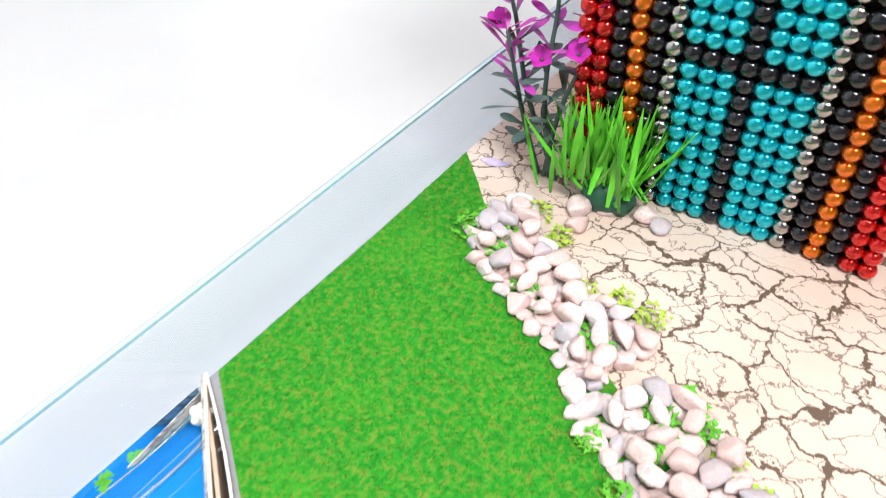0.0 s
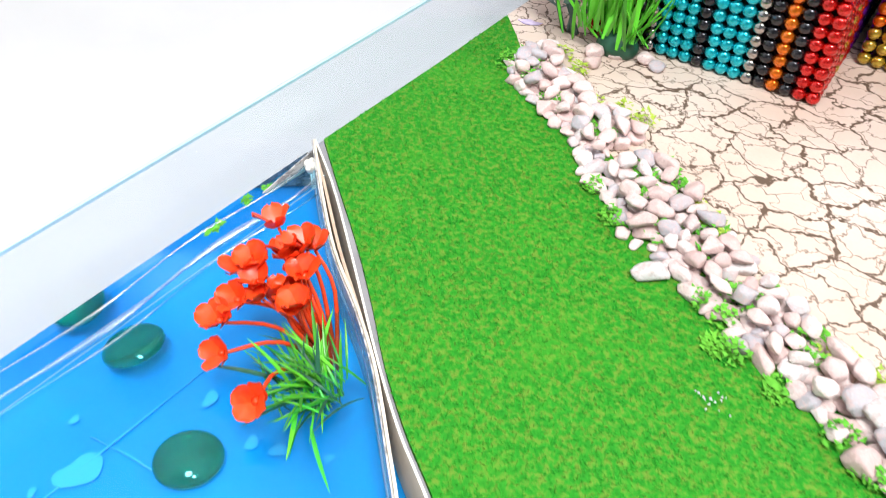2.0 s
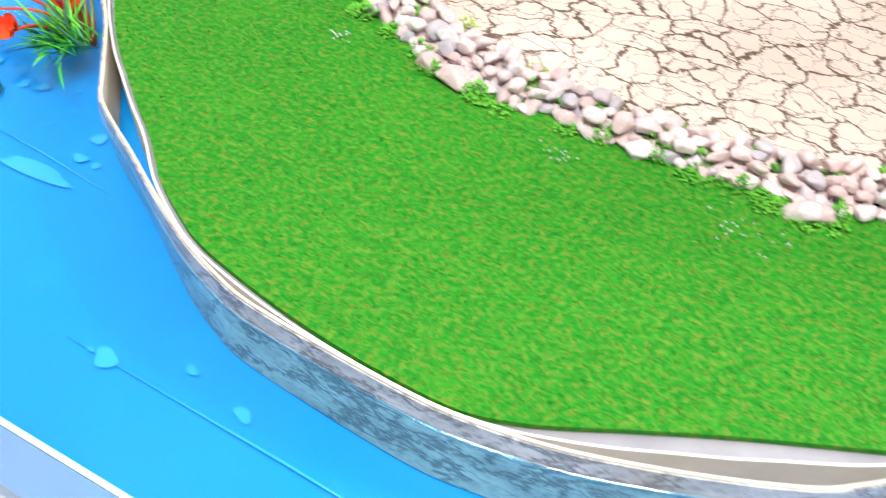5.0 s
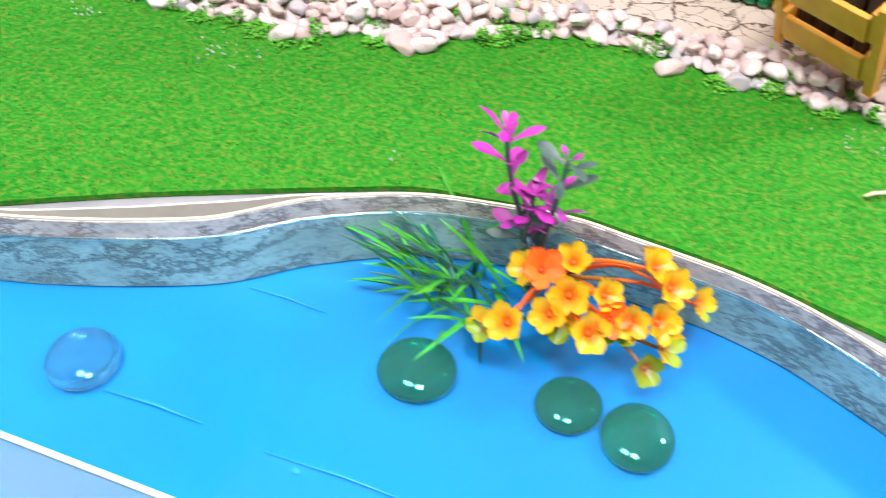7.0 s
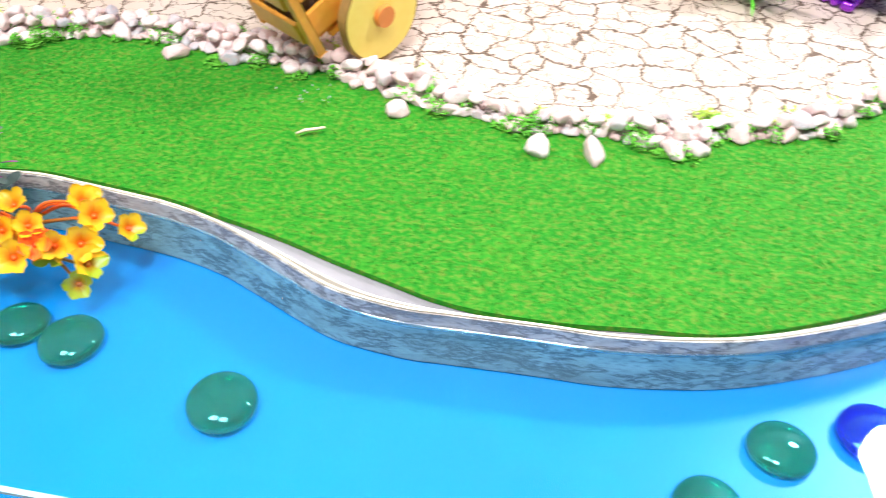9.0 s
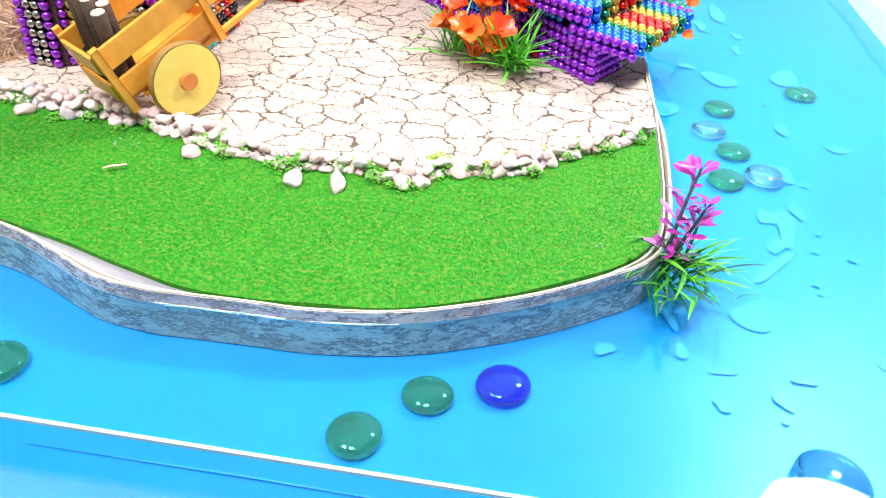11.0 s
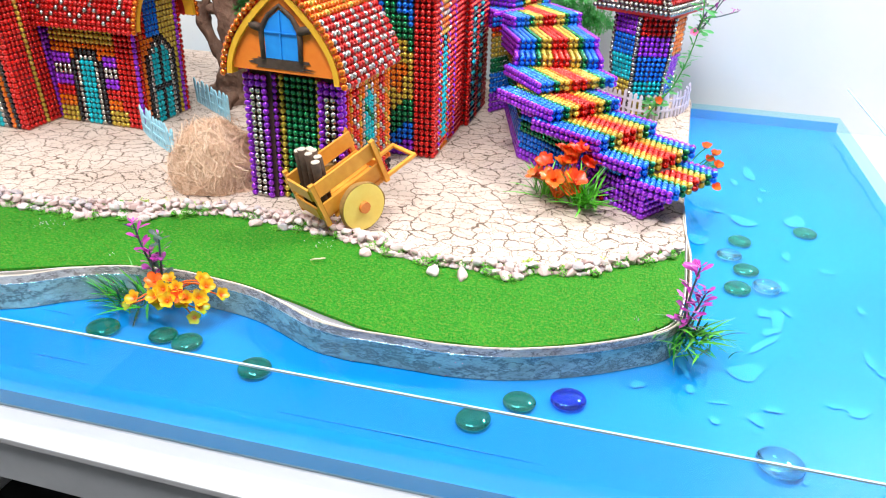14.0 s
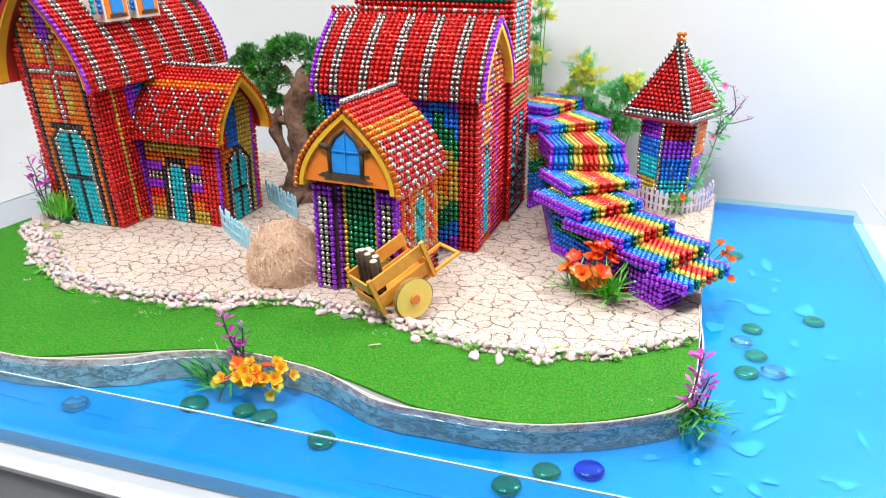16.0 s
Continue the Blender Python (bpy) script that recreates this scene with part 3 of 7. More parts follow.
INNER = smooth_line([(-0.4985, -0.1722), (-0.480, -0.1867), (-0.459, -0.2057), (-0.441, -0.2225), (-0.4265, -0.236), (-0.4125, -0.248), (-0.4015, -0.256), (-0.3875, -0.266), (-0.3725, -0.276), (-0.3575, -0.288),
                     (-0.343, -0.2965), (-0.332, -0.3015), (-0.316, -0.3055), (-0.300, -0.3082), (-0.283, -0.3098), (-0.265, -0.3105), (-0.251, -0.310), (-0.238, -0.3075), (-0.228, -0.3042), (-0.2175, -0.300),
                     (-0.207, -0.295), (-0.195, -0.2893), (-0.184, -0.2835), (-0.1725, -0.2775), (-0.1605, -0.2703), (-0.150, -0.2653), (-0.140, -0.2612), (-0.128, -0.2563), (-0.112, -0.2528), (-0.089, -0.2492),
                     (-0.074, -0.250), (-0.057, -0.2516), (-0.042, -0.2535), (-0.027, -0.2572), (-0.014, -0.2618), (-0.001, -0.2672), (0.012, -0.2725), (0.024, -0.2762), (0.037, -0.2778), (0.050, -0.2780),
                     (0.075, -0.2770), (0.090, -0.2766), (0.105, -0.2745), (0.120, -0.2715), (0.1325, -0.2675), (0.1445, -0.2625), (0.1575, -0.2565), (0.1705, -0.2495), (0.1845, -0.2405), (0.1950, -0.2328)], 4)
INNER = np.vstack([INNER, smooth_line([(0.1950, -0.2328), (0.2045, -0.2235), (0.2105, -0.2148), (0.2155, -0.199), (0.2172, -0.166), (0.2165, -0.127), (0.2155, -0.090), (0.2132, -0.050), (0.2124, -0.020), (0.2112, 0.225), (0.2107, BACK_Y - 0.002)], 4)[1:]])
OUT = smooth_line([(-0.4966, -0.1705), (-0.480, -0.185), (-0.458, -0.204), (-0.440, -0.221), (-0.426, -0.235), (-0.412, -0.247), (-0.401, -0.255), (-0.387, -0.265), (-0.372, -0.275), (-0.357, -0.287), (-0.342, -0.2955),
                   (-0.331, -0.3003), (-0.315, -0.304), (-0.300, -0.3066), (-0.283, -0.3086), (-0.265, -0.3094), (-0.249, -0.3088), (-0.236, -0.3045), (-0.225, -0.299), (-0.213, -0.2925), (-0.193, -0.2823), (-0.171, -0.272),
                   (-0.150, -0.2623), (-0.130, -0.2540), (-0.110, -0.2508), (-0.089, -0.2475), (-0.075, -0.2482), (-0.058, -0.2496), (-0.042, -0.2515), (-0.028, -0.2548), (-0.014, -0.258), (-0.001, -0.2615), (0.013, -0.266),
                   (0.031, -0.271), (0.042, -0.274), (0.055, -0.2758), (0.068, -0.2758), (0.082, -0.275), (0.097, -0.273), (0.113, -0.2715), (0.124, -0.2690), (0.136, -0.2645), (0.149, -0.2585), (0.162, -0.2520), (0.173, -0.2452)], 4)
OUT = np.vstack([OUT, smooth_line([(0.173, -0.2452), (0.186, -0.2365), (0.198, -0.2275), (0.2083, -0.2155), (0.2143, -0.199), (0.2163, -0.166), (0.2155, -0.127), (0.2147, -0.098), (0.2124, -0.050), (0.2116, -0.020), (0.2104, 0.225), (0.2099, BACK_Y - 0.002)], 4)[1:]])
# the pebble band lies between these two lines
PEB_LOW = smooth_line([(-0.471, -0.094), (-0.466, -0.105), (-0.4585, -0.111), (-0.452, -0.116), (-0.442, -0.120), (-0.4375, -0.1255), (-0.428, -0.131), (-0.423, -0.1395), (-0.4165, -0.144), (-0.406, -0.1515), (-0.399, -0.162), (-0.390, -0.163),
                       (-0.375, -0.171), (-0.364, -0.178), (-0.355, -0.184), (-0.346, -0.184), (-0.339, -0.191), (-0.328, -0.196), (-0.314, -0.203), (-0.303, -0.204), (-0.286, -0.206), (-0.278, -0.202), (-0.260, -0.206), (-0.244, -0.205),
                       (-0.228, -0.204), (-0.213, -0.202), (-0.203, -0.2035), (-0.187, -0.200), (-0.175, -0.193), (-0.162, -0.1955), (-0.152, -0.193), (-0.145, -0.185), (-0.129, -0.1755), (-0.114, -0.169), (-0.099, -0.1658), (-0.087, -0.165)], 4)
PEB_LOW = np.vstack([PEB_LOW, smooth_line([(-0.087, -0.165), (-0.072, -0.166), (-0.063, -0.1715), (-0.055, -0.1745), (-0.039, -0.171), (-0.031, -0.175), (-0.018, -0.1725), (-0.005, -0.179), (0.008, -0.182), (0.020, -0.187), (0.035, -0.188), (0.048, -0.189), (0.059, -0.1915), (0.083, -0.187),
                       (0.098, -0.191), (0.108, -0.193), (0.117, -0.190), (0.121, -0.180), (0.145, -0.175), (0.163, -0.169), (0.170, -0.159), (0.177, -0.151), (0.192, -0.141), (0.205, -0.130), (0.2125, -0.121)], 4)[1:]])
PEB_UP = smooth_line([(-0.459, -0.081), (-0.449, -0.090), (-0.436, -0.0985), (-0.426, -0.102), (-0.414, -0.1075), (-0.402, -0.113), (-0.394, -0.123), (-0.386, -0.129), (-0.378, -0.1375), (-0.369, -0.1435), (-0.357, -0.150), (-0.349, -0.158), (-0.339, -0.166), (-0.330, -0.172),
                      (-0.316, -0.180), (-0.297, -0.1825), (-0.275, -0.185), (-0.253, -0.188), (-0.231, -0.1875), (-0.207, -0.183), (-0.190, -0.178), (-0.177, -0.174), (-0.159, -0.165), (-0.135, -0.159), (-0.107, -0.1525), (-0.081, -0.157), (-0.064, -0.153), (-0.030, -0.158),
                      (0.0, -0.165), (0.017, -0.168), (0.036, -0.176), (0.061, -0.183), (0.079, -0.1845), (0.094, -0.178), (0.110, -0.1735), (0.122, -0.1745), (0.138, -0.172), (0.155, -0.159), (0.174, -0.1455), (0.191, -0.131), (0.207, -0.118), (0.213, -0.111)], 4)


def even(line, n):
    """The line again at n even steps."""
    d = np.r_[0, np.cumsum(np.hypot(*np.diff(line, axis=0).T))]
    k = np.linspace(0, d[-1], n)
    return np.stack([np.interp(k, d, line[:, 0]), np.interp(k, d, line[:, 1])], 1)


LOW_E, UP_E = even(PEB_LOW, 420), even(PEB_UP, 420)
UP_E = np.array([UP_E[np.argmin(np.hypot(*(UP_E - q).T))] for q in LOW_E])
mid = smooth_line((LOW_E * 0.5 + UP_E * 0.5)[12:-6:12], 3)
EDGE = np.vstack([smooth_line([(left_x(-0.0625), -0.0625), (-0.478, -0.075), (-0.470, -0.085)], 4), mid, [(0.2155, -0.113)]])
k_end = int(np.argmin(np.hypot(OUT[:, 0] - 0.2152, OUT[:, 1] + 0.113)))
island = thing("island", pose(0, 0, 0), "foam island in the tank with grass and cracked earth mats", "island", kind="structure")
corner = np.array([(left_x(BACK_Y - 0.002) + 0.0007, BACK_Y - 0.002)])
wall_pts = np.array([(left_x(-0.11) + 0.0007, -0.11)])
slab("foam_base", np.vstack([INNER, corner]), FLOOR_Z + 0.0005, -0.0034, foam_white, island)
slab("base_sheet", np.vstack([INNER, corner]), -0.0032, -0.0021, sheet_lilac, island)["label"] = "glossy lilac grey base sheet"
earth_poly = np.vstack([EDGE, OUT[k_end + 1:], corner])
slab("earth_mat", earth_poly, -0.0018, 0.0, cracked, island)["label"] = "cream cracked-earth printed mat"
grass_poly = np.vstack([EDGE[::-1], wall_pts, OUT[:k_end + 1]])
slab("grass_sheet", grass_poly, -0.0018, 0.0, grass_mat, island)["label"] = "green flocked grass mat"

rng = np.random.default_rng(5)
pts = np.stack([rng.uniform(-0.5, 0.22, 330000), rng.uniform(-0.315, -0.04, 330000)], 1)
pts = pts[inside(grass_poly, pts)]
n = len(pts)
ang, lean, tall = rng.uniform(0, TAU, n), rng.uniform(0.0004, 0.0011, n), rng.uniform(0.0003, 0.0009, n)
wide = rng.uniform(0.00010, 0.00022, n)
dx, dy = np.cos(ang), np.sin(ang)
v = np.zeros((n, 3, 3))
v[:, 0] = np.stack([pts[:, 0] - dy * wide, pts[:, 1] + dx * wide, np.zeros(n)], 1)
v[:, 1] = np.stack([pts[:, 0] + dy * wide, pts[:, 1] - dx * wide, np.zeros(n)], 1)
v[:, 2] = np.stack([pts[:, 0] + dx * lean, pts[:, 1] + dy * lean, tall], 1)
grass = link_mesh("grass", v.reshape(-1, 3), np.arange(3 * n).reshape(-1, 3), grass_blade, None, smooth=False)
tagged(grass, "short bright green flocked grass fibres with tan specks", "grass", kind="stuff")

# strips of marble paper round the island
def outward(line, by):
    d = np.gradient(line, axis=0)
    nrm = np.stack([d[:, 1], -d[:, 0]], 1)
    return line + nrm / (np.linalg.norm(nrm, axis=1, keepdims=True) + 1e-9) * by


k_strip = int(np.argmin(np.hypot(INNER[:, 0] - 0.2124, INNER[:, 1] + 0.02)))
ribbon("inner_strip", INNER[:k_strip], 0.0006, FLOOR_Z + 0.0006, 0.0003, paper_white, island)["label"] = "white paper strip with a bare top edge"
k_mid = int(np.argmin(np.abs(OUTER[:, 0] + 0.424)))
between = np.array([(q + INNER[np.argmin(np.hypot(*(INNER - q).T))]) / 2 for q in OUTER[:k_mid]])
ribbon("middle_strip", between, 0.0009, FLOOR_Z + 0.0006, -0.0001, strip_tan, island)["label"] = "tan foam strip between the papers"
splay = np.interp(OUTER[:, 0], [-0.36, -0.315, -0.25, -0.15, -0.11, 0.0, 0.03], [0.0, 0.0032, 0.0044, 0.0042, 0.0022, 0.0012, 0.0])
ribbon("strip_backing", outward(OUTER, -0.0011), 0.0008, FLOOR_Z + 0.0006, 0.0007, foam_cream, island, splay)["label"] = "cream foam backing with a bare top edge"
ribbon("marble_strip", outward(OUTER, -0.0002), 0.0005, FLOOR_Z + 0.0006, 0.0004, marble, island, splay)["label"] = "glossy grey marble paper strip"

# ---- water ----
water_line = np.vstack([outward(OUTER, 0.0004 + 0.23 * splay[:, None]), np.array([(0.2132, 0.0), (0.2125, 0.225), (0.212, BACK_Y - 0.0007)])])
water_poly = np.vstack([water_line, [(TR[0] - 0.0008, TR[1] - 0.0007)], [(BR[0] - 0.0008, BR[1] + 0.0007)], [(BL[0] + 0.0008, BL[1] + 0.0007)], [(left_x(-0.172) + 0.0008, -0.1735)]])
water = link_mesh("water", [(x, y, WATER_Z) for x, y in water_poly], [tuple(range(len(water_poly)))[::-1]], water_clear, None, smooth=False)
water.visible_shadow = False
tagged(water, "clear shallow pond water over a bright blue liner", "water", kind="structure")
bm = bmesh.new()
mline = outward(OUTER, 0.0008 + 0.23 * splay[:, None])
tube(bm, [(x, y, WATER_Z + 0.0002) for x, y in mline[::2]], [0.00068 + 0.0003 * math.sin(0.7 * k) * math.sin(0.23 * k) for k in range(len(mline[::2]))], 6)
rim_line = part("meniscus", bm, water_rim, None, smooth=True)
rim_line.visible_shadow = False
tagged(rim_line, "thin glinting water edge against the marble strip", "water edge", kind="structure")

# ---- buildings of magnet balls ----
def ball_template(level):
    bm = bmesh.new()
    bmesh.ops.create_icosphere(bm, subdivisions=level, radius=1.0)
    vs = np.array([v.co[:] for v in bm.verts])
    fs = np.array([[v.index for v in f.verts] for f in bm.faces])
    bm.free()
    return vs, fs


TEMPLATE = {level: ball_template(level) for level in (2, 3)}
BALL_R = 0.00257


def ball_cloud(name, balls, parent, level=2):
    """Many balls (x, y, z, colour) joined in one mesh."""
    if not balls:
        return None
    vs, fs = TEMPLATE[level]
    c = np.array([b[:3] for b in balls])
    n, nv, nf = len(c), len(vs), len(fs)
    jig = np.random.default_rng(n).normal(0, 0.00009, c.shape)
    verts = ((c + jig)[:, None, :] + vs[None] * BALL_R).reshape(-1, 3)
    faces = (fs[None] + (np.arange(n) * nv)[:, None, None]).reshape(-1, 3)
    me = bpy.data.meshes.new(name)
    me.vertices.add(n * nv)
    me.vertices.foreach_set("co", verts.ravel())
    me.loops.add(n * nf * 3)
    me.loops.foreach_set("vertex_index", faces.ravel().astype(np.int32))
    me.polygons.add(n * nf)
    me.polygons.foreach_set("loop_start", np.arange(0, n * nf * 3, 3, dtype=np.int32))
    used = sorted({b[3] for b in balls})
    for k in used:
        me.materials.append(BALL[k])
    me.polygons.foreach_set("material_index", np.repeat([used.index(b[3]) for b in balls], nf).astype(np.int32))
    me.polygons.foreach_set("use_smooth", np.ones(n * nf, bool))
    me.update(calc_edges=True)
    ob = new(name, me)
    ob.parent = parent
    return tagged(ob, kind="stuff")


BALL_MESH = {}


def single_balls(balls, parent, level=2):
    """Balls as objects of their own that share one mesh for each colour."""
    for x, y, z, k in balls:
        if (k, level) not in BALL_MESH:
            vs, fs = TEMPLATE[level]
            me = bpy.data.meshes.new("ball")
            me.from_pydata((vs * BALL_R).tolist(), [], fs.tolist())
            me.materials.append(BALL[k])
            me.polygons.foreach_set("use_smooth", [True] * len(me.polygons))
            BALL_MESH[k, level] = me
        o = new("ball", BALL_MESH[k, level])
        o.parent = parent
        o.location = (x + random.gauss(0, 0.00008), y + random.gauss(0, 0.00008), z + random.gauss(0, 0.00005))
        o.rotation_euler = (random.uniform(0, 6), random.uniform(0, 6), 0)


def wall_balls(x, y, angle, cols, rows, key, z=BALL_R, top=None, step=PITCH):
    """Balls of a flat wall that runs from (x, y) at an angle; key(i, j) gives the colour, or nothing."""
    c, s = math.cos(radians(angle)), math.sin(radians(angle))
    out = []
    for i in range(cols):
        for j in range(rows):
            if top and j * PITCH > top(i):
                continue
            k = key(i, j)
            if k:
                out.append((x + c * i * step, y + s * i * step, z + j * PITCH, k))
    return out


def gothic(half, high, step=PITCH):
    """Points of half a pointed arch, from the eave up to the ridge: (out, up), at even steps."""
    u = np.linspace(0, 1, 400)
    x, z = half * (1 - u ** 1.9), high * u
    s = np.r_[0, np.cumsum(np.hypot(np.diff(x), np.diff(z)))]
    k = np.arange(0, s[-1], step)
    return np.stack([np.interp(k, s, x), np.interp(k, s, z)], 1)


def arch_height(half, high):
    """How high the arch stands above the eave at a distance from its middle."""
    return lambda d: high * max(0.0, 1 - min(1.0, abs(d) / half)) ** (1 / 1.9)


def roof(parent, m, half, high, length, key, shell_mat=None, crest="r"):
    """A pointed-arch roof of balls; in local space the ridge runs along +y from 0, at the pose m."""
    prof = gothic(half, high)
    cols = int(round(length / PITCH)) + 1
    balls = []
    for side in (-1, 1):
        for r, (px, pz) in enumerate(prof):
            for j in range(cols):
                k = key(side, r, j, len(prof), cols)
                if k:
                    p = m @ Vector((side * px, j * PITCH, pz))
                    balls.append((*p, k))
    ridge = [(*(m @ Vector((0, j * PITCH, high + 0.001))), "r") for j in range(cols)] + [(*(m @ Vector((0, j * PITCH, high + 0.0055))), "s" if j % 2 else crest) for j in range(cols)]
    ball_cloud("ball_roof", balls + ridge, parent)
    # added red shell under the balls: its colour is light bounced between them
    fine = gothic(half, high, 0.006)
    sec = [(x - 0.003, z) for x, z in fine] + [(0, high - 0.004)]
    sec = sec + [(-x, z) for x, z in sec[-2::-1]]
    inn = [(x * 0.95, z * 0.95 - 0.0005) for x, z in sec]
    n = len(sec)
    verts = [m @ Vector((x, y, z)) for y in (0.001, length - 0.001) for x, z in sec + inn]
    faces = []
    for a in range(n - 1):
        for lo in (0, n):
            faces.append((lo + a, lo + a + 1, lo + a + 1 + 2 * n, lo + a + 2 * n))
        for o in (0, 2 * n):
            faces.append((o + a, o + a + 1, o + n + a + 1, o + n + a))
    faces += [(0, n, 3 * n, 2 * n), (n - 1, 2 * n - 1, 4 * n - 1, 3 * n - 1)]
    link_mesh("roof_shell", verts, faces, shell_mat or foam_red, parent, smooth=False)


def arch_trim(parent, m, half, high, deep, wide, mat, name="arch_trim"):
    """A foam band that follows a pointed arch, facing local -y at the pose m."""
    fine = gothic(half, high, 0.004)
    sec = [tuple(p) for p in fine] + [(0.0, high)]
    sec = sec + [(-x, z) for x, z in sec[-2::-1]]
    mid = np.array([0.0, high * 0.25])
    inn = []
    for x, z in sec:
        d = np.array([x, z]) - mid
        q = mid + d * (1 - wide / np.linalg.norm(d))
        inn.append((q[0], max(q[1], 0.0) if z > 0.001 else z))
    n = len(sec)
    verts = [m @ Vector((x, y, z)) for y in (0.0, deep) for x, z in sec + inn]
    faces = []
    for a in range(n - 1):
        faces += [(a, a + 1, n + a + 1, n + a), (2 * n + a, 3 * n + a, 3 * n + a + 1, 2 * n + a + 1)]
        faces += [(a, 2 * n + a, 2 * n + a + 1, a + 1), (n + a, n + a + 1, 3 * n + a + 1, 3 * n + a)]
    faces += [(0, n, 3 * n, 2 * n), (n - 1, 3 * n - 1, 4 * n - 1, 2 * n - 1)]
    return link_mesh(name, verts, faces, mat, parent, smooth=False)


def lean(t, kx, ky):
    """Lets a whole house lean: every part shifts sideways with its height."""
    for o in t.children_recursive:
        if o.data in BALL_MESH.values():
            o.location.x += kx * o.location.z
            o.location.y += ky * o.location.z
        else:
            for v in o.data.vertices:
                v.co.x += kx * v.co.z
                v.co.y += ky * v.co.z


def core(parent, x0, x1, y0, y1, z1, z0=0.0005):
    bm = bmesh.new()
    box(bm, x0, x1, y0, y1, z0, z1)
    return part("inner_core", bm, core_shade, parent, "solid dark fill standing in for the shade behind the balls")


# -- tall house with an arched turquoise window --
def tall_house():
    t = thing("tall_house", pose(-0.4595, -0.0545, 0, 0, 0, -1.5), "tall house of red and orange magnet balls with turquoise window", "house", "magnet ball houses")
    W = 0.09

    def front(i, j):
        c = abs(i - 9)
        if c >= 8:
            return "r"
        if c == 7:
            return "k"
        if j <= 21:
            arch = {18: 4, 19: 3, 20: 2, 21: 1}.get(j, 4)
            if j == 21:
                return "k" if c <= 4 else "o"
            if c == 6 and j < 18:
                return "o"
            if c == 5 and j < 19:
                return "k"
            if c > arch:
                return "k" if c == arch + 1 else "o"
            if c == arch or j == 20:
                return "s"
            return "k" if (c == 0 or j == 10) else "t"
        if j == 32:
            return "s" if c <= 6 and c != 0 else "r"
        if j in (31, 33):
            return "s" if c == 0 else "r"
        up = j - 37
        if up < 0:
            if c == 0:
                return "s"
            if c == 1:
                return "r"
            return "y" if c in (2, 3) and (24 <= j <= 29 or j > 34) else "o"
        if c == up:
            return "s"
        if c == up - 1 and c > 1:
            return "r"
        if c < up:
            return "p" if c <= 1 else ("y" if c in (2, 3) else "o")
        return "r" if c == up + 1 else ("y" if c in (2, 3) else "o")

    arch = arch_height(0.055, 0.100)
    fb = wall_balls(0.0045, 0, 0, 19, 52, front, top=lambda i: 0.148 + arch((i - 9) * PITCH) - 0.006, step=0.00475)
    single_balls([b for b in fb if b[2] < 0.077], t, 3)
    ball_cloud("ball_wall", [b for b in fb if b[2] >= 0.077], t)

    def side(i, j):
        if i == 4:
            return "y"
        if i < 8:
            return "r"
        if i < 11:
            return "p"
        return "b" if i < 14 else ("g" if (i // 3) % 2 else "b")

    ball_cloud("ball_wall", wall_balls(W, PITCH, 90, 38, 31, side), t)
    ball_cloud("ball_wall", wall_balls(0.0045, PITCH, 90, 38, 31, lambda i, j: "r" if i != 4 else "y"), t)
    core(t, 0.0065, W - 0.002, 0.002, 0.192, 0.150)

    def rk(sd, r, j, n, cols):
        if j in (0, cols - 1):
            return "p"
        return "s" if j % 7 in (3, 4) else "r"

    roof(t, pose(W / 2, -0.018, 0.150), 0.060, 0.104, 0.220, rk)
    arch_trim(t, pose(W / 2, -0.016, 0.151), 0.0565, 0.098, 0.010, 0.005, foam_yellow)["label"] = "yellow foam arch"
    bm = bmesh.new()
    box(bm, 0.004, W - 0.004, 0.186, 0.190, 0.150, 0.235)
    part("back_gable", bm, core_shade, t)
    # two dormers on the right slope
    for y in (0.050, 0.095):
        m = pose(W / 2 + 0.040, y, 0.209, 0, 0, 90)
        bm = bmesh.new()
        box(bm, -0.017, 0.017, -0.012, -0.009, 0.0, 0.040, m)
        d = part("dormer", bm, foam_white, t, "white foam dormer with orange front")
        bm = bmesh.new()
        box(bm, -0.0145, 0.0145, -0.0132, -0.0122, 0.003, 0.040, m)
        part("dormer_front", bm, foam_orange, d, "orange front panel")
        bm = bmesh.new()
        box(bm, -0.008, 0.008, -0.0145, -0.0134, 0.008, 0.040, m)
        part("dormer_window", bm, foam_blue, d, "blue pane")
        bm = bmesh.new()
        box(bm, -0.011, 0.011, -0.0150, -0.0134, 0.004, 0.007, m)
        part("dormer_sill", bm, paint_brown, d, "brown painted sill")
        bm = bmesh.new()
        box(bm, -0.017, 0.017, -0.0085, 0.03, 0.0, 0.034, m)
        part("dormer_block", bm, foam_white, d)
        ball_cloud("dormer_edge", [(*(m @ Vector((-0.0195 - 0.0045 * a, -0.010 + 0.004 * a, 0.010 + k * PITCH))), "t" if a else "b") for a in range(2) for k in range(6)], t)
    lean(t, -0.010, -0.105)
    return t


tall_house()


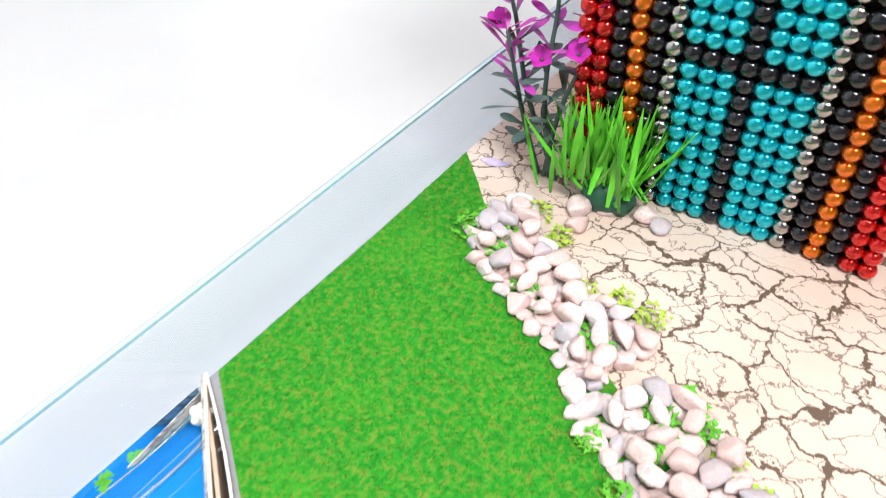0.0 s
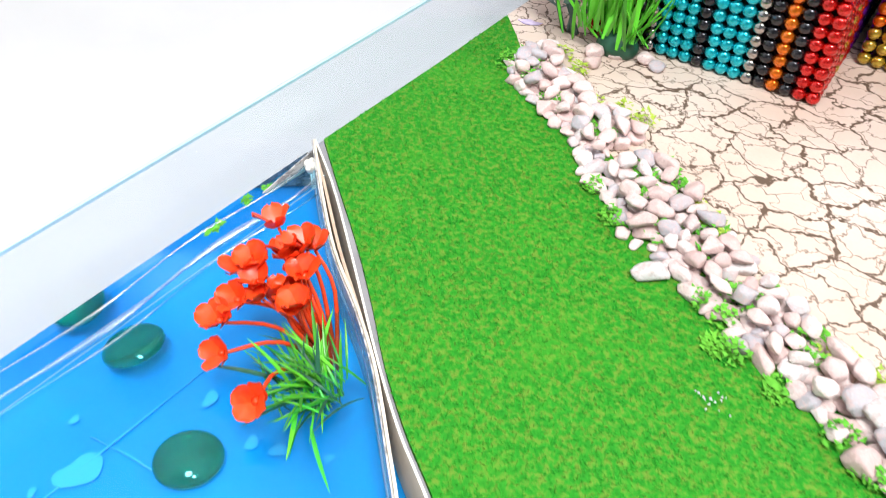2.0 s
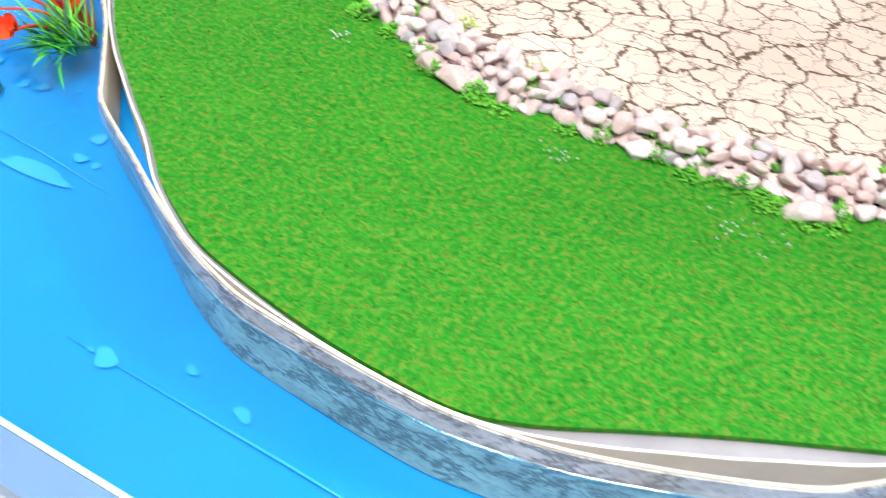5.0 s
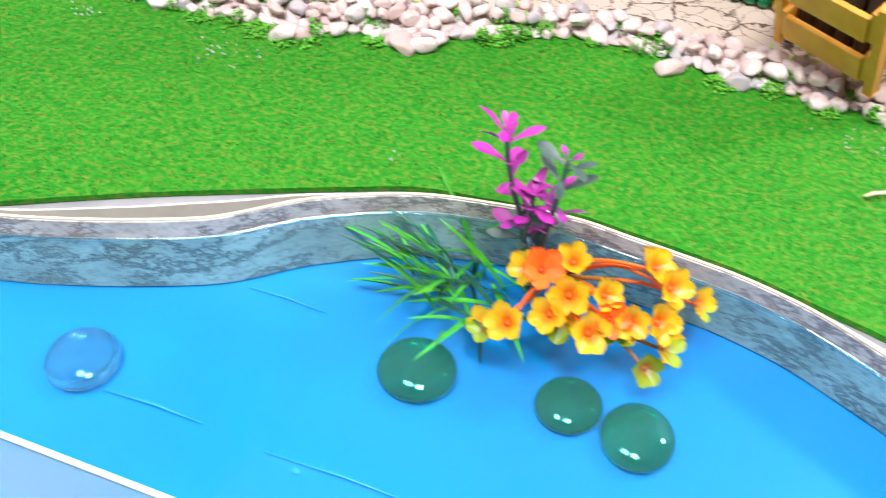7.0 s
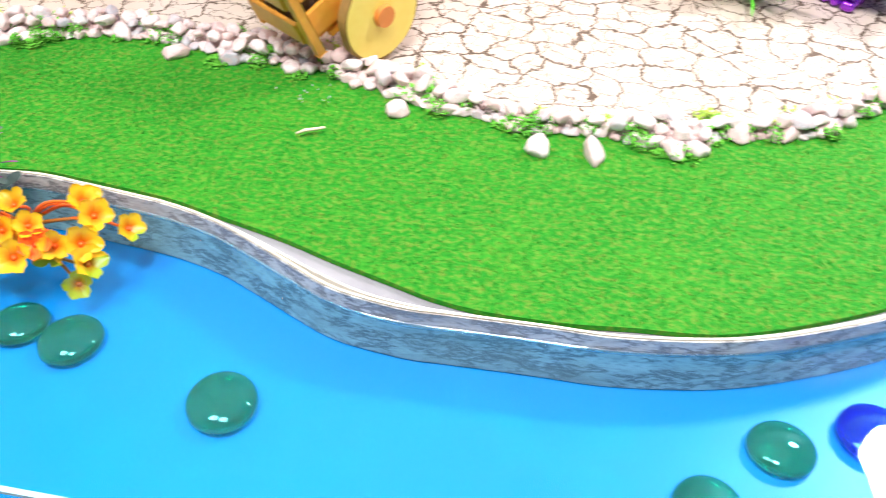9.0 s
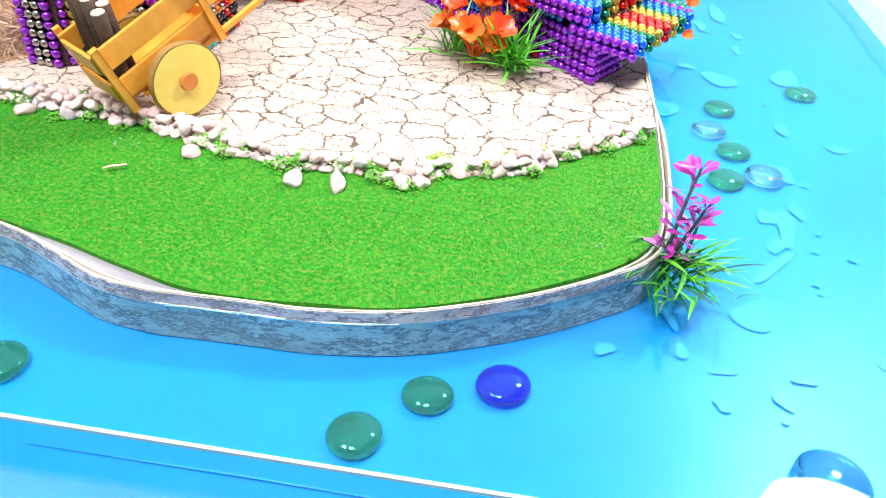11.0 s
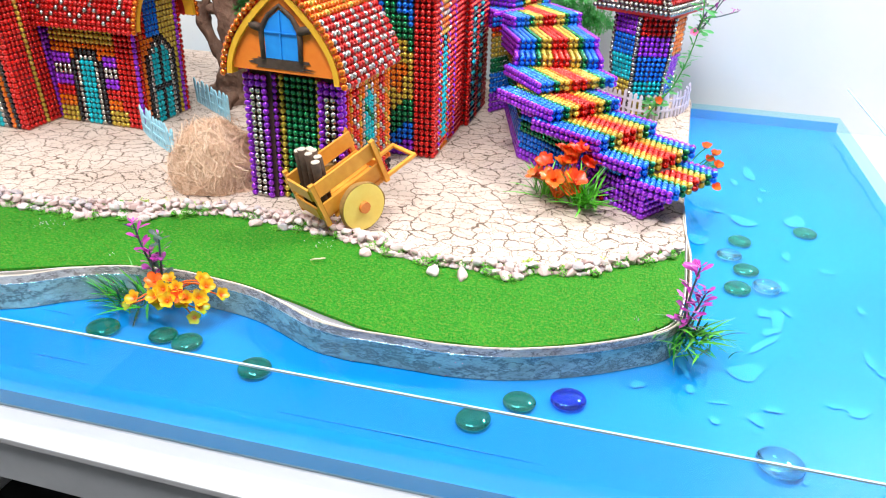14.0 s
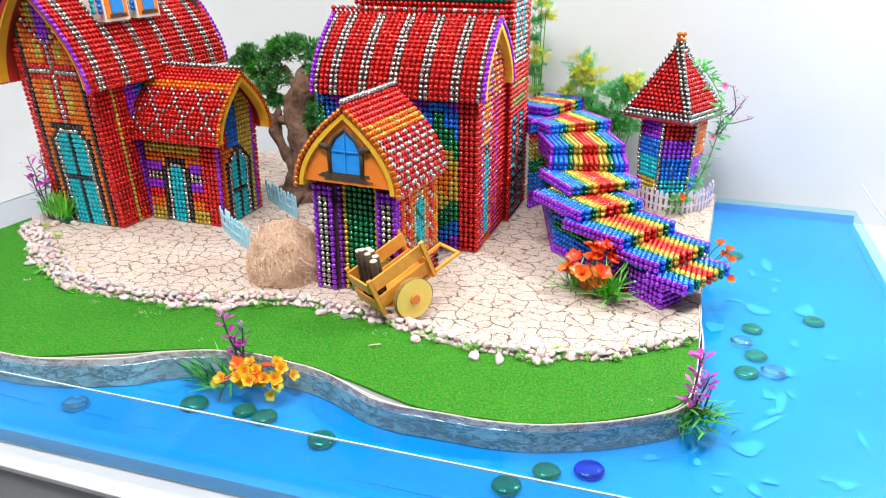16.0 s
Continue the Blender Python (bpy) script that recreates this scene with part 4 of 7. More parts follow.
# -- cottage with a honeycomb roof --
def cottage():
    t = thing("cottage", pose(-0.3605, -0.018, 0, 0, 0, -1.0), "small cottage of red magnet balls with honeycomb roof and turquoise door", "house", "magnet ball houses")

    def front(i, j):
        if 4 <= i <= 10 and j <= 13:
            c = abs(i - 7)
            if j == 13:
                return "k" if c <= 2 else "o"
            if j == 12:
                return "s" if c <= 1 else "k" if c <= 2 else "o"
            return {0: "t", 1: "t", 2: "s", 3: "k"}[c]
        if i > 13 and j > 2:
            return "r"
        if i > 14:
            return "r"
        if j < 3:
            return "y"
        if j < 5:
            return "o"
        if j < 7:
            return "r"
        if j in (7, 8, 11, 12):
            return "p" if i < 14 else "r"
        if j in (9, 10):
            return "s"
        return "o" if j in (13, 14) else "y"

    fb = wall_balls(0, 0, 0, 18, 19, front)
    single_balls(fb[:300], t)
    ball_cloud("ball_wall", fb[300:], t)
    arch = arch_height(0.041, 0.060)

    def side(i, j):
        if i in (0, 13):
            return "p"
        if i in (1, 2, 14):
            return "o" if i == 2 else "r"
        if 3 <= i <= 11 and j < 16:
            d = abs(i - 7)
            lim = 4 if j < 13 else 3 if j < 14 else 2 if j < 15 else 1
            if d > lim:
                return "y" if i > 7 else "o"
            if d == lim or j == 15:
                return "k"
            if d == lim - 1:
                return "s"
            return "k" if d == 0 or j == 6 else "t"
        return "r" if i == 3 else "b" if i <= 7 else "y"

    ball_cloud("ball_wall", wall_balls(0.0875, 0.001, 90, 15, 31, side, top=lambda i: 0.090 + arch((i - 7) * PITCH) - 0.004), t)
    ball_cloud("ball_wall", wall_balls(0, 0.005, 90, 14, 18, lambda i, j: "p" if i < 4 else "r"), t)
    core(t, 0.002, 0.0855, 0.0025, 0.071, 0.092)
    bm = bmesh.new()
    vs = [(0.0855, 0.001 + 0.035 + d, 0.09 + max(0.0, arch(d) - 0.006)) for d in np.linspace(-0.0345, 0.0345, 15)]
    ring = [bm.verts.new((x, y, z)) for x, y, z in vs + [(0.0855, 0.0705, 0.085), (0.0855, 0.002, 0.085)]]
    f = bm.faces.new(ring)
    ext = bmesh.ops.extrude_face_region(bm, geom=[f])
    for v in ext["geom"]:
        if isinstance(v, bmesh.types.BMVert):
            v.co.x -= 0.003
    part("gable_core", bm, core_shade, t)

    def rk(sd, r, j, n, cols):
        if j in (0, cols - 1):
            return "o"
        if r > n - 4:
            return "r"
        if r > n - 6:
            return "o"
        honey = j % 6 in ((0,), (0,), (1, 5), (2, 4), (3,), (3,), (2, 4), (1, 5))[r % 8]
        return "s" if honey and 0 < r else "r"

    roof(t, pose(0.100, 0.0365, 0.092, 0, 0, 90), 0.0485, 0.064, 0.108, rk, crest="s")
    arch_trim(t, pose(0.101, 0.0365, 0.092, 0, 0, 90), 0.0450, 0.0605, 0.009, 0.0045, foam_yellow)["label"] = "yellow foam arch"


cottage()


# -- barn with an orange gable --
def barn():
    t = thing("barn", pose(-0.1035, -0.1235, 0, 0, 0, -4.0), "small barn of purple green and gold magnet balls, orange gable", "barn", "magnet ball houses")

    def front(i, j):
        if i in (0, 3, 12, 15):
            return "p"
        if i in (1, 2, 13, 14):
            return "s" if j < 17 else "p"
        return None

    def door(i, j):
        return "y" if i in (4, 5, 11) else "g"

    fb = wall_balls(0, 0, 0, 16, 19, front) + wall_balls(4 * PITCH, 0.0065, 0, 8, 19, lambda i, j: door(i + 4, j))
    single_balls(fb[:300], t)
    ball_cloud("ball_wall", fb[300:] + wall_balls(4 * PITCH, PITCH, 90, 1, 19, lambda i, j: "p") + wall_balls(12 * PITCH, PITCH, 90, 1, 19, lambda i, j: "p"), t)

    def side(i, j):
        c = i - 8
        d = abs(c)
        if d <= 2 and j < 17:
            lim = 1 if j < 15 else 0
            if d <= lim and j < 16:
                return "t" if (i + j) % 5 else "g"
            if d == lim + 1:
                return "s"
        if i < 2:
            return "p" if i == 0 else "r"
        if j < 3:
            return "k" if (i + j) % 3 else "r"
        if d in (4, 5):
            return "r" if (i + j) % 3 else "s"
        return "o" if (i + j) % 4 else "y"

    ball_cloud("ball_wall", wall_balls(15 * PITCH, PITCH, 90, 16, 20, side), t)
    ball_cloud("ball_wall", wall_balls(0, PITCH, 90, 16, 20, lambda i, j: "p" if i < 2 else "o" if i % 3 else "r"), t)
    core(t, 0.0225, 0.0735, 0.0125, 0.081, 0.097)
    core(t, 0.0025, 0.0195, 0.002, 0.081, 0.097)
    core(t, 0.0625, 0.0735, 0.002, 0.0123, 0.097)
    half, high = 0.0475, 0.066

    def rk(sd, r, j, n, cols):
        if j == 0:
            return "o"
        if r > n - 5:
            return "r"
        if r > n - 8:
            return "o" if (r + j) % 7 else "y"
        return "s" if (r % 3 == 1) != (j % 3 == 1) else "r"

    roof(t, pose(0.0375, -0.012, 0.0965), half, high, 0.088, rk, crest="s")
    arch_trim(t, pose(0.0375, -0.0125, 0.0965), half - 0.0035, high - 0.004, 0.008, 0.0042, foam_yellow)["label"] = "yellow foam arch"
    # gable board with a painted window frame
    a = arch_height(half - 0.006, high - 0.008)
    xs = np.linspace(-(half - 0.0062), half - 0.0062, 25)
    ring = [(x, a(x) + 0.097) for x in xs]
    verts = [(0.0375 + x, y, z) for y in (-0.0098, -0.0045) for x, z in ring]
    n = len(ring)
    faces = [tuple(range(n)), tuple(range(2 * n - 1, n - 1, -1))] + [(i, n + i, n + (i + 1) % n, (i + 1) % n) for i in range(n)]
    link_mesh("gable_board", verts, faces, foam_orange, t, smooth=False)["label"] = "orange foam gable"
    g = link_mesh("window_pane", [(0.0375 + x, -0.0105, 0.097 + z) for x, z in ((-0.0125, 0.013), (0.0125, 0.013), (0.0125, 0.032), (0.008, 0.040), (0, 0.046), (-0.008, 0.040), (-0.0125, 0.032))], [tuple(range(7))], foam_blue, t, smooth=False)
    g.modifiers.new("thick", "SOLIDIFY").thickness = 0.0012
    g["label"] = "blue arched window pane"
    bm = bmesh.new()
    box(bm, -0.0004, 0.0004, -0.0115, -0.0106, 0.013, 0.045, pose(0.0375, 0, 0.097))
    box(bm, -0.012, 0.012, -0.0115, -0.0106, 0.0305, 0.0312, pose(0.0375, 0, 0.097))
    part("window_bar", bm, foam_blue, t)
    frame_pts = [(-0.0145, 0.012), (-0.0150, 0.024), (-0.0145, 0.033), (-0.009, 0.042), (0.0, 0.0490), (0.009, 0.042), (0.0145, 0.033), (0.0150, 0.024), (0.0145, 0.012)]
    bm = bmesh.new()
    tube(bm, [(0.0375 + x, -0.0104, 0.097 + z) for x, z in frame_pts], [0.0018, 0.0019, 0.0024, 0.0017, 0.0014, 0.0017, 0.0024, 0.0019, 0.0018], 6)
    for sx in (-1, 1):
        tube(bm, [(0.0375 + sx * 0.0145, -0.0103, 0.130), (0.0375 + sx * 0.021, -0.0105, 0.1315), (0.0375 + sx * 0.029, -0.0100, 0.1345)], [0.0034, 0.0030, 0.0007], 6)
    part("window_frame", bm, paint_brown, t, "dark brown painted frame", True)
    bm = bmesh.new()
    br = random.Random(12)
    zs = [0.1028 + 0.0009 * k for k in range(9)]
    ends = [(-0.024 + br.uniform(-0.003, 0.008), z) for z in zs] + [(0.022 + br.uniform(-0.009, 0.004), z) for z in zs[::-1]]
    face = bm.faces.new([bm.verts.new((0.0375 + x, -0.0097, z)) for x, z in ends])
    for v in bmesh.ops.extrude_face_region(bm, geom=[face])["geom"]:
        if isinstance(v, bmesh.types.BMVert):
            v.co.y -= 0.0006
    part("window_sill", bm, paint_brown, t, "brushed brown sill")


barn()


# -- big house, striped roof, with a taller block behind --
def big_house():
    t = thing("big_house", pose(-0.160, -0.004, 0, 0, 0, 1.5), "big house of rainbow magnet balls with red and silver striped roof", "house", "magnet ball houses")
    W = 0.160

    def band(i, j):
        u, down = (28 - i) % 8, 29 - j
        ends = ((3, 8, 12, 15, 15, 20, 24, 27), (2, 6, 10, 14, 16, 20, 24, 27), (0, 6, 10, 14, 19, 21, 25, 28), (0, 3, 9, 14, 18, 22, 26, 29))[u if u < 4 else 7 - u]
        for lim, k in zip(ends, "pbgyoygb"):
            if down < lim:
                return k
        return "p"

    fb = wall_balls(0, 0, 0, 33, 30, lambda i, j: "r" if i > 28 else band(i, j))
    near = [b for b in fb if b[0] > 0.112]
    single_balls(near[:300], t)
    ids = {id(b) for b in near[:300]}
    ball_cloud("ball_wall", [b for b in fb if id(b) not in ids], t)
    arch = arch_height(0.050, 0.068)

    def side(i, j):
        if i in (2, 8):
            return "p" if j % 2 else "s"
        if i in (0, 1, 17, 18):
            return "r"
        if 4 <= i <= 6 and 1 < j < 20:
            return "t" if i == 5 or j < 18 else "k"
        if 3 <= i <= 7:
            if j < 20:
                return "r" if j % 2 else "o"
            return ("y", "o", "o", "s", "o", "y", "o")[(j + i // 4) % 7]
        if 9 <= i <= 15 and j > 27:
            return ("r", "o", "s", "y", "r", "o")[(2 * i + j) % 6]
        return "p" if i == 12 else "r"

    ball_cloud("ball_wall", wall_balls(W, PITCH, 90, 19, 44, side, top=lambda i: 0.148 + arch((i - 8.5) * PITCH) - 0.006), t)
    core(t, 0.002, W - 0.002, 0.0025, 0.092, 0.149)
    bm = bmesh.new()
    ring = [bm.verts.new((W - 0.002, 0.047 + d, 0.147 + max(0.0, arch(d) - 0.009))) for d in np.linspace(-0.044, 0.044, 15)]
    f = bm.faces.new(ring)
    ext = bmesh.ops.extrude_face_region(bm, geom=[f])
    for v in ext["geom"]:
        if isinstance(v, bmesh.types.BMVert):
            v.co.x -= 0.003
    part("gable_core", bm, core_shade, t)

    def rk(sd, r, j, n, cols):
        if j == 0:
            return "p"
        if j == cols - 1:
            return "p"
        return "s" if j in (1, cols - 2) or (cols - 1 - j) % 6 in (4, 5) and cols - 1 - j < 31 else "r"

    roof(t, pose(W + 0.008, 0.047, 0.149, 0, 0, 90), 0.056, 0.067, 0.172, rk)
    arch_trim(t, pose(W + 0.009, 0.047, 0.149, 0, 0, 90), 0.0515, 0.063, 0.009, 0.005, foam_yellow)["label"] = "yellow foam arch"

    def tower_side(i, j):
        if i in (0, 1, 14, 15):
            return "r"
        if j == 33:
            return "s"
        if j < 22:
            if i in (3, 4, 9, 10):
                return "t" if j % 2 else "k"
            return "k" if i in (2, 5, 8, 11) else "r"
        if j < 33:
            return ("g" if (i + j) % 2 else "y") if j in (24, 25, 28) else "r"
        if j < 49:
            if i in (4, 5, 9, 10):
                return "t"
            return "s" if (i + j) % 2 else "r"
        return "ggyyoor"[(j - 49) % 7]

    ball_cloud("ball_wall", wall_balls(W + 0.006, 0.098, 90, 16, 62, tower_side), t)
    ball_cloud("ball_wall", wall_balls(W + 0.001, 0.098, 0, 2, 62, lambda i, j: "r"), t)
    ball_cloud("ball_wall", wall_balls(0.0, 0.098, 0, 34, 62, lambda i, j: ("g", "g", "r", "g")[(j // 3) % 4] if j > 30 else None), t)
    core(t, 0.002, W + 0.004, 0.100, 0.174, 0.308)


big_house()


# -- curved staircase --
def staircase():
    t = thing("staircase", pose(0, 0, 0), "curved rainbow staircase of magnet balls descending to the ground", "staircase")
    steps = [(0.030, 0.2000, -0.0835, 60.5, 0.042), (0.040, 0.1755, -0.0680, 58, 0.050), (0.050, 0.1435, -0.0490, 58, 0.074), (0.060, 0.1015, -0.0185, 48, 0.076), (0.070, 0.0845, 0.0205, 37.5, 0.072),
             (0.079, 0.054, 0.072, 14, 0.045), (0.089, 0.050, 0.094, 26, 0.060), (0.099, 0.036, 0.140, 42, 0.060), (0.109, 0.026, 0.182, 72, 0.050)]
    for n, (z, x, y, a, deep) in enumerate(steps):
        c, s = math.cos(radians(a)), math.sin(radians(a))
        bx, by = math.cos(radians(a + 90)), math.sin(radians(a + 90))
        rows = int(deep / PITCH)
        gap, hues = (0.00440, RAINBOW) if n == 0 else (0.00433, RAINBOW_WIDE) if n < 5 else (PITCH, RAINBOW)
        top, low = [], []
        for i, k in enumerate(hues):
            for r in range(rows):
                up = r * PITCH + (PITCH / 2 if n < 5 and i % 2 else 0.0)
                px, py = x + c * i * gap + bx * up, y + s * i * gap + by * up
                top.append((px, py, z - BALL_R, k))
                if r < 2 or i in (0, 1, len(hues) - 1):
                    low += [(px, py, z - BALL_R - PITCH * d, k) for d in range(1, min(2 if n < 5 else 4, int(z / PITCH)))]
        if n < 2:
            single_balls(top[:150], t)
            ball_cloud("ball_step", top[150:] + low, t)
        else:
            ball_cloud("ball_step", top + low, t)
        m = pose(x, y, 0, 0, 0, a)
        bm = bmesh.new()
        box(bm, 0.003, (len(hues) - 1) * gap - 0.003, 0.004, deep - 0.006, z - (0.0085 if n < 5 else 0.012), z - 0.0045, m)
        part("step_core", bm, core_shade, t, "solid dark fill standing in for the shade behind the balls")

    # side walls under the steps
    def lower(i, j):
        if i == 21 and j == 0:
            return "r"
        return "b" if j == 5 else "p"

    L = math.degrees(math.atan2(-0.069 - 0.028, 0.179 - 0.069))
    ball_cloud("ball_wall", wall_balls(0.072, 0.026, L, 30, 10, lambda i, j: None if j * PITCH > 0.047 - i * 0.0009 else (lower(i, j) if i > 12 else ("p", "p", "b", "b", "b", "g", "g", "b", "p", "p")[j])), t)
    ball_cloud("ball_wall", wall_balls(0.070, 0.028, 107, 30, 14, lambda i, j: None if j * PITCH > 0.052 + i * 0.0009 else ("p", "p", "p", "b", "b", "b", "b", "g", "g", "g", "g", "y", "y", "b")[j]), t)
    ball_cloud("ball_wall", wall_balls(0.0145, 0.150, 60, 9, 20, lambda i, j: ("p", "p", "p", "p", "b", "b", "b", "b", "g", "g", "g", "y", "y", "y", "y", "o", "r", "b", "b", "p")[j]), t)
    ball_cloud("ball_wall", wall_balls(0.182, -0.071, 57, 6, 5, lambda i, j: "p"), t)
    for a, b, hi in (((0.076, 0.030), (0.178, -0.060), 0.030), ((0.030, 0.165), (0.076, 0.032), 0.048)):
        ax, ay, ex, ey = *a, *b
        ang = math.degrees(math.atan2(ey - ay, ex - ax))
        bm = bmesh.new()
        box(bm, 0.0, math.hypot(ex - ax, ey - ay), 0.001, 0.03, 0.0005, hi, pose(ax, ay, 0, 0, 0, ang))
        part("side_core", bm, core_shade, t, "solid dark fill standing in for the shade behind the balls")


staircase()


# -- little watch tower --
def watch_tower():
    t = thing("watch_tower", pose(0.157, 0.222, 0, 0, 0, -6), "little six-sided magnet ball tower with red pyramid roof", "tower")
    R = 0.0345

    def lean_in(b):
        x, y, z, *k = b
        q = 0.93 + 0.07 * min(1.0, max(0.0, (z - 0.042) / 0.016))
        return (x * q + 0.0035 * (z / 0.1 - 0.55), y * q, z, *k)

    for f in range(6):
        a0 = radians(-98 + 60 * f)
        x0, y0, x1, y1 = R * math.cos(a0), R * math.sin(a0), R * math.cos(a0 + radians(60)), R * math.sin(a0 + radians(60))
        ang = math.degrees(math.atan2(y1 - y0, x1 - x0))
        col = {0: "yyyttttbbbbbpppprrrrr", 5: "rrryyyytttttbbbbppppp", 1: "ttttbbbpppppooooooooo"}.get(f, "rrrrbbbbppppttttooooo")
        wb = [lean_in(b) for b in wall_balls(x0, y0, ang, 7, 20, lambda i, j: "s" if i == 0 else col[j])]
        if f in (0, 5):
            single_balls(wb, t)
        else:
            ball_cloud("ball_wall", wb, t)
    bm = bmesh.new()
    bmesh.ops.create_cone(bm, cap_ends=True, segments=6, radius1=R * 0.93 - 0.0035, radius2=R * 0.93 - 0.0035, depth=0.1)
    for v in bm.verts:
        v.co = Matrix.Rotation(radians(22), 3, "Z") @ v.co + Vector((0, 0, 0.0505))
    part("inner_core", bm, core_shade, t, "solid dark fill standing in for the shade behind the balls")
    H, Z, hi = 0.0392, 0.106, 0.078
    turn = Matrix.Rotation(radians(-17), 4, "Z")
    bm = bmesh.new()
    box(bm, -H, H, -H, H, 0.1012, 0.1042, turn)
    part("roof_plate", bm, foam_red, t, "red foam roof plate")
    balls = []
    n = 19
    for k in range(n):
        f = k / n
        h = H * (1 - f) ** 1.12 + 0.001
        z = Z + hi * f
        cnt = max(1, int(2 * h / PITCH))
        for side in range(4):
            m = turn @ Matrix.Rotation(radians(90 * side), 4, "Z")
            for i in range(cnt):
                p = m @ Vector((-h + 2 * h * i / cnt, -h, z))
                balls.append((*p, "s" if i in (0, cnt - 1) or k < 2 else "r"))
    ball_cloud("ball_roof", balls, t)
    verts = [(-H + 0.003, -H + 0.003, Z - 0.001), (H - 0.003, -H + 0.003, Z - 0.001), (H - 0.003, H - 0.003, Z - 0.001), (-H + 0.003, H - 0.003, Z - 0.001), (0, 0, Z + hi - 0.006)]
    link_mesh("roof_core", [turn @ Vector(v) for v in verts], [(3, 2, 1, 0), (0, 1, 4), (1, 2, 4), (2, 3, 4), (3, 0, 4)], core_shade, t, smooth=False)
    ball_cloud("finial", [(dx, dy, Z + hi + dz, "o") for dx in (-0.0025, 0.0025) for dy in (-0.0025, 0.0025) for dz in (-0.001, 0.004)], t)


watch_tower()

# ---- pebble border ----
def pebble_mesh(seed):
    r = random.Random(seed)
    bm = bmesh.new()
    bmesh.ops.create_icosphere(bm, subdivisions=3, radius=1.0)
    off = Vector((r.uniform(0, 50), r.uniform(0, 50), r.uniform(0, 50)))
    sx, sy, sz = r.uniform(0.95, 1.35), r.uniform(0.75, 1.0), r.uniform(0.55, 0.78)
    cuts = []
    for _ in range(11):
        q = Vector((r.gauss(0, 1), r.gauss(0, 1), r.gauss(0, 0.9))).normalized()
        cuts.append((q, r.uniform(0.60, 0.84)))
    for v in bm.verts:
        d = v.co.normalized()
        k = 1 + 0.26 * noise.noise(d * 1.2 + off) + 0.08 * noise.noise(d * 2.8 + off)
        p = d * k
        for q, lim in cuts:
            over = p.dot(q) - lim
            if over > 0:
                p -= q * over * 0.92
        v.co = Vector((p.x * sx, p.y * sy, p.z * sz)) * 1.28
        v.co.z = max(v.co.z, -0.5)
    me = bpy.data.meshes.new("pebble")
    bm.to_mesh(me)
    bm.free()
    me.materials.append(pebble_stone)
    me.polygons.foreach_set("use_smooth", [True] * len(me.polygons))
    return me


PEBBLES = [pebble_mesh(s) for s in range(22)]
border = thing("pebble_border", pose(0, 0, 0), "winding border of pink white and grey pebbles between mats", "pebbles")
prng = random.Random(11)


def in_band(r, v0, v1):
    """A spot in the pebble band: v runs from its grass side to its earth side."""
    k, v = r.randrange(len(LOW_E)), r.uniform(v0, v1)
    return LOW_E[k] * (1 - v) + UP_E[k] * v


# stones that stand out singly, then the band
spots = [(x, y, r, 0.0) for x, y, r in ((0.013, -0.190, 0.0040), (0.063, -0.201, 0.0040), (0.081, -0.1985, 0.0040), (0.107, -0.1915, 0.0042), (0.1155, -0.190, 0.0038), (0.1295, -0.177, 0.0046), (0.147, -0.172, 0.0042), (0.161, -0.1665, 0.0036),
         (-0.199, -0.2045, 0.0038), (-0.1935, -0.2020, 0.0036), (-0.0765, -0.1735, 0.0036), (-0.384, -0.1695, 0.0036), (-0.372, -0.1705, 0.0034), (-0.322, -0.1995, 0.0040), (-0.311, -0.2030, 0.0048), (0.100, -0.1890, 0.0036), (-0.444, -0.0785, 0.0036), (-0.447, -0.0715, 0.0036),
         (-0.438, -0.0665, 0.0042), (-0.429, -0.0645, 0.0034), (-0.4235, -0.0665, 0.0030), (-0.461, -0.0795, 0.0040), (-0.4625, -0.0870, 0.0034), (-0.160, -0.1945, 0.0040), (-0.154, -0.1925, 0.0038), (-0.056, -0.1715, 0.0040), (-0.031, -0.1735, 0.0036), (0.203, -0.1275, 0.0040))]
tries = 0
while tries < 26000:
    tries += 1
    q = in_band(prng, 0.10, 0.96)
    q = q + np.array([prng.uniform(-0.0008, 0.0008), prng.uniform(-0.0008, 0.0008)])
    if q[0] > 0.2105 or math.hypot(q[0] - 0.001, q[1] + 0.163) < 0.0105:
        continue
    r = prng.choice((prng.uniform(0.0016, 0.0024), prng.uniform(0.0022, 0.0031), prng.uniform(0.0026, 0.0037)))
    if all((q[0] - a) ** 2 + (q[1] - b) ** 2 > (0.68 * (r + s)) ** 2 for a, b, s, _ in spots):
        spots.append((q[0], q[1], r, 0.0))
for _ in range(5000):
    q = in_band(prng, 0.26, 0.90)
    r = prng.uniform(0.0020, 0.0034)
    if all((q[0] - a) ** 2 + (q[1] - b) ** 2 > (0.92 * (r + s)) ** 2 for a, b, s, h in spots if h > 0) and sum(1 for a, b, s, h in spots if (q[0] - a) ** 2 + (q[1] - b) ** 2 < 0.0085 ** 2) >= 3:
        spots.append((q[0], q[1], r, 0.0040))
spots.sort(key=lambda s: abs(s[0] + 0.33))
stuff_v, stuff_f, stuff_n = [], [], 0
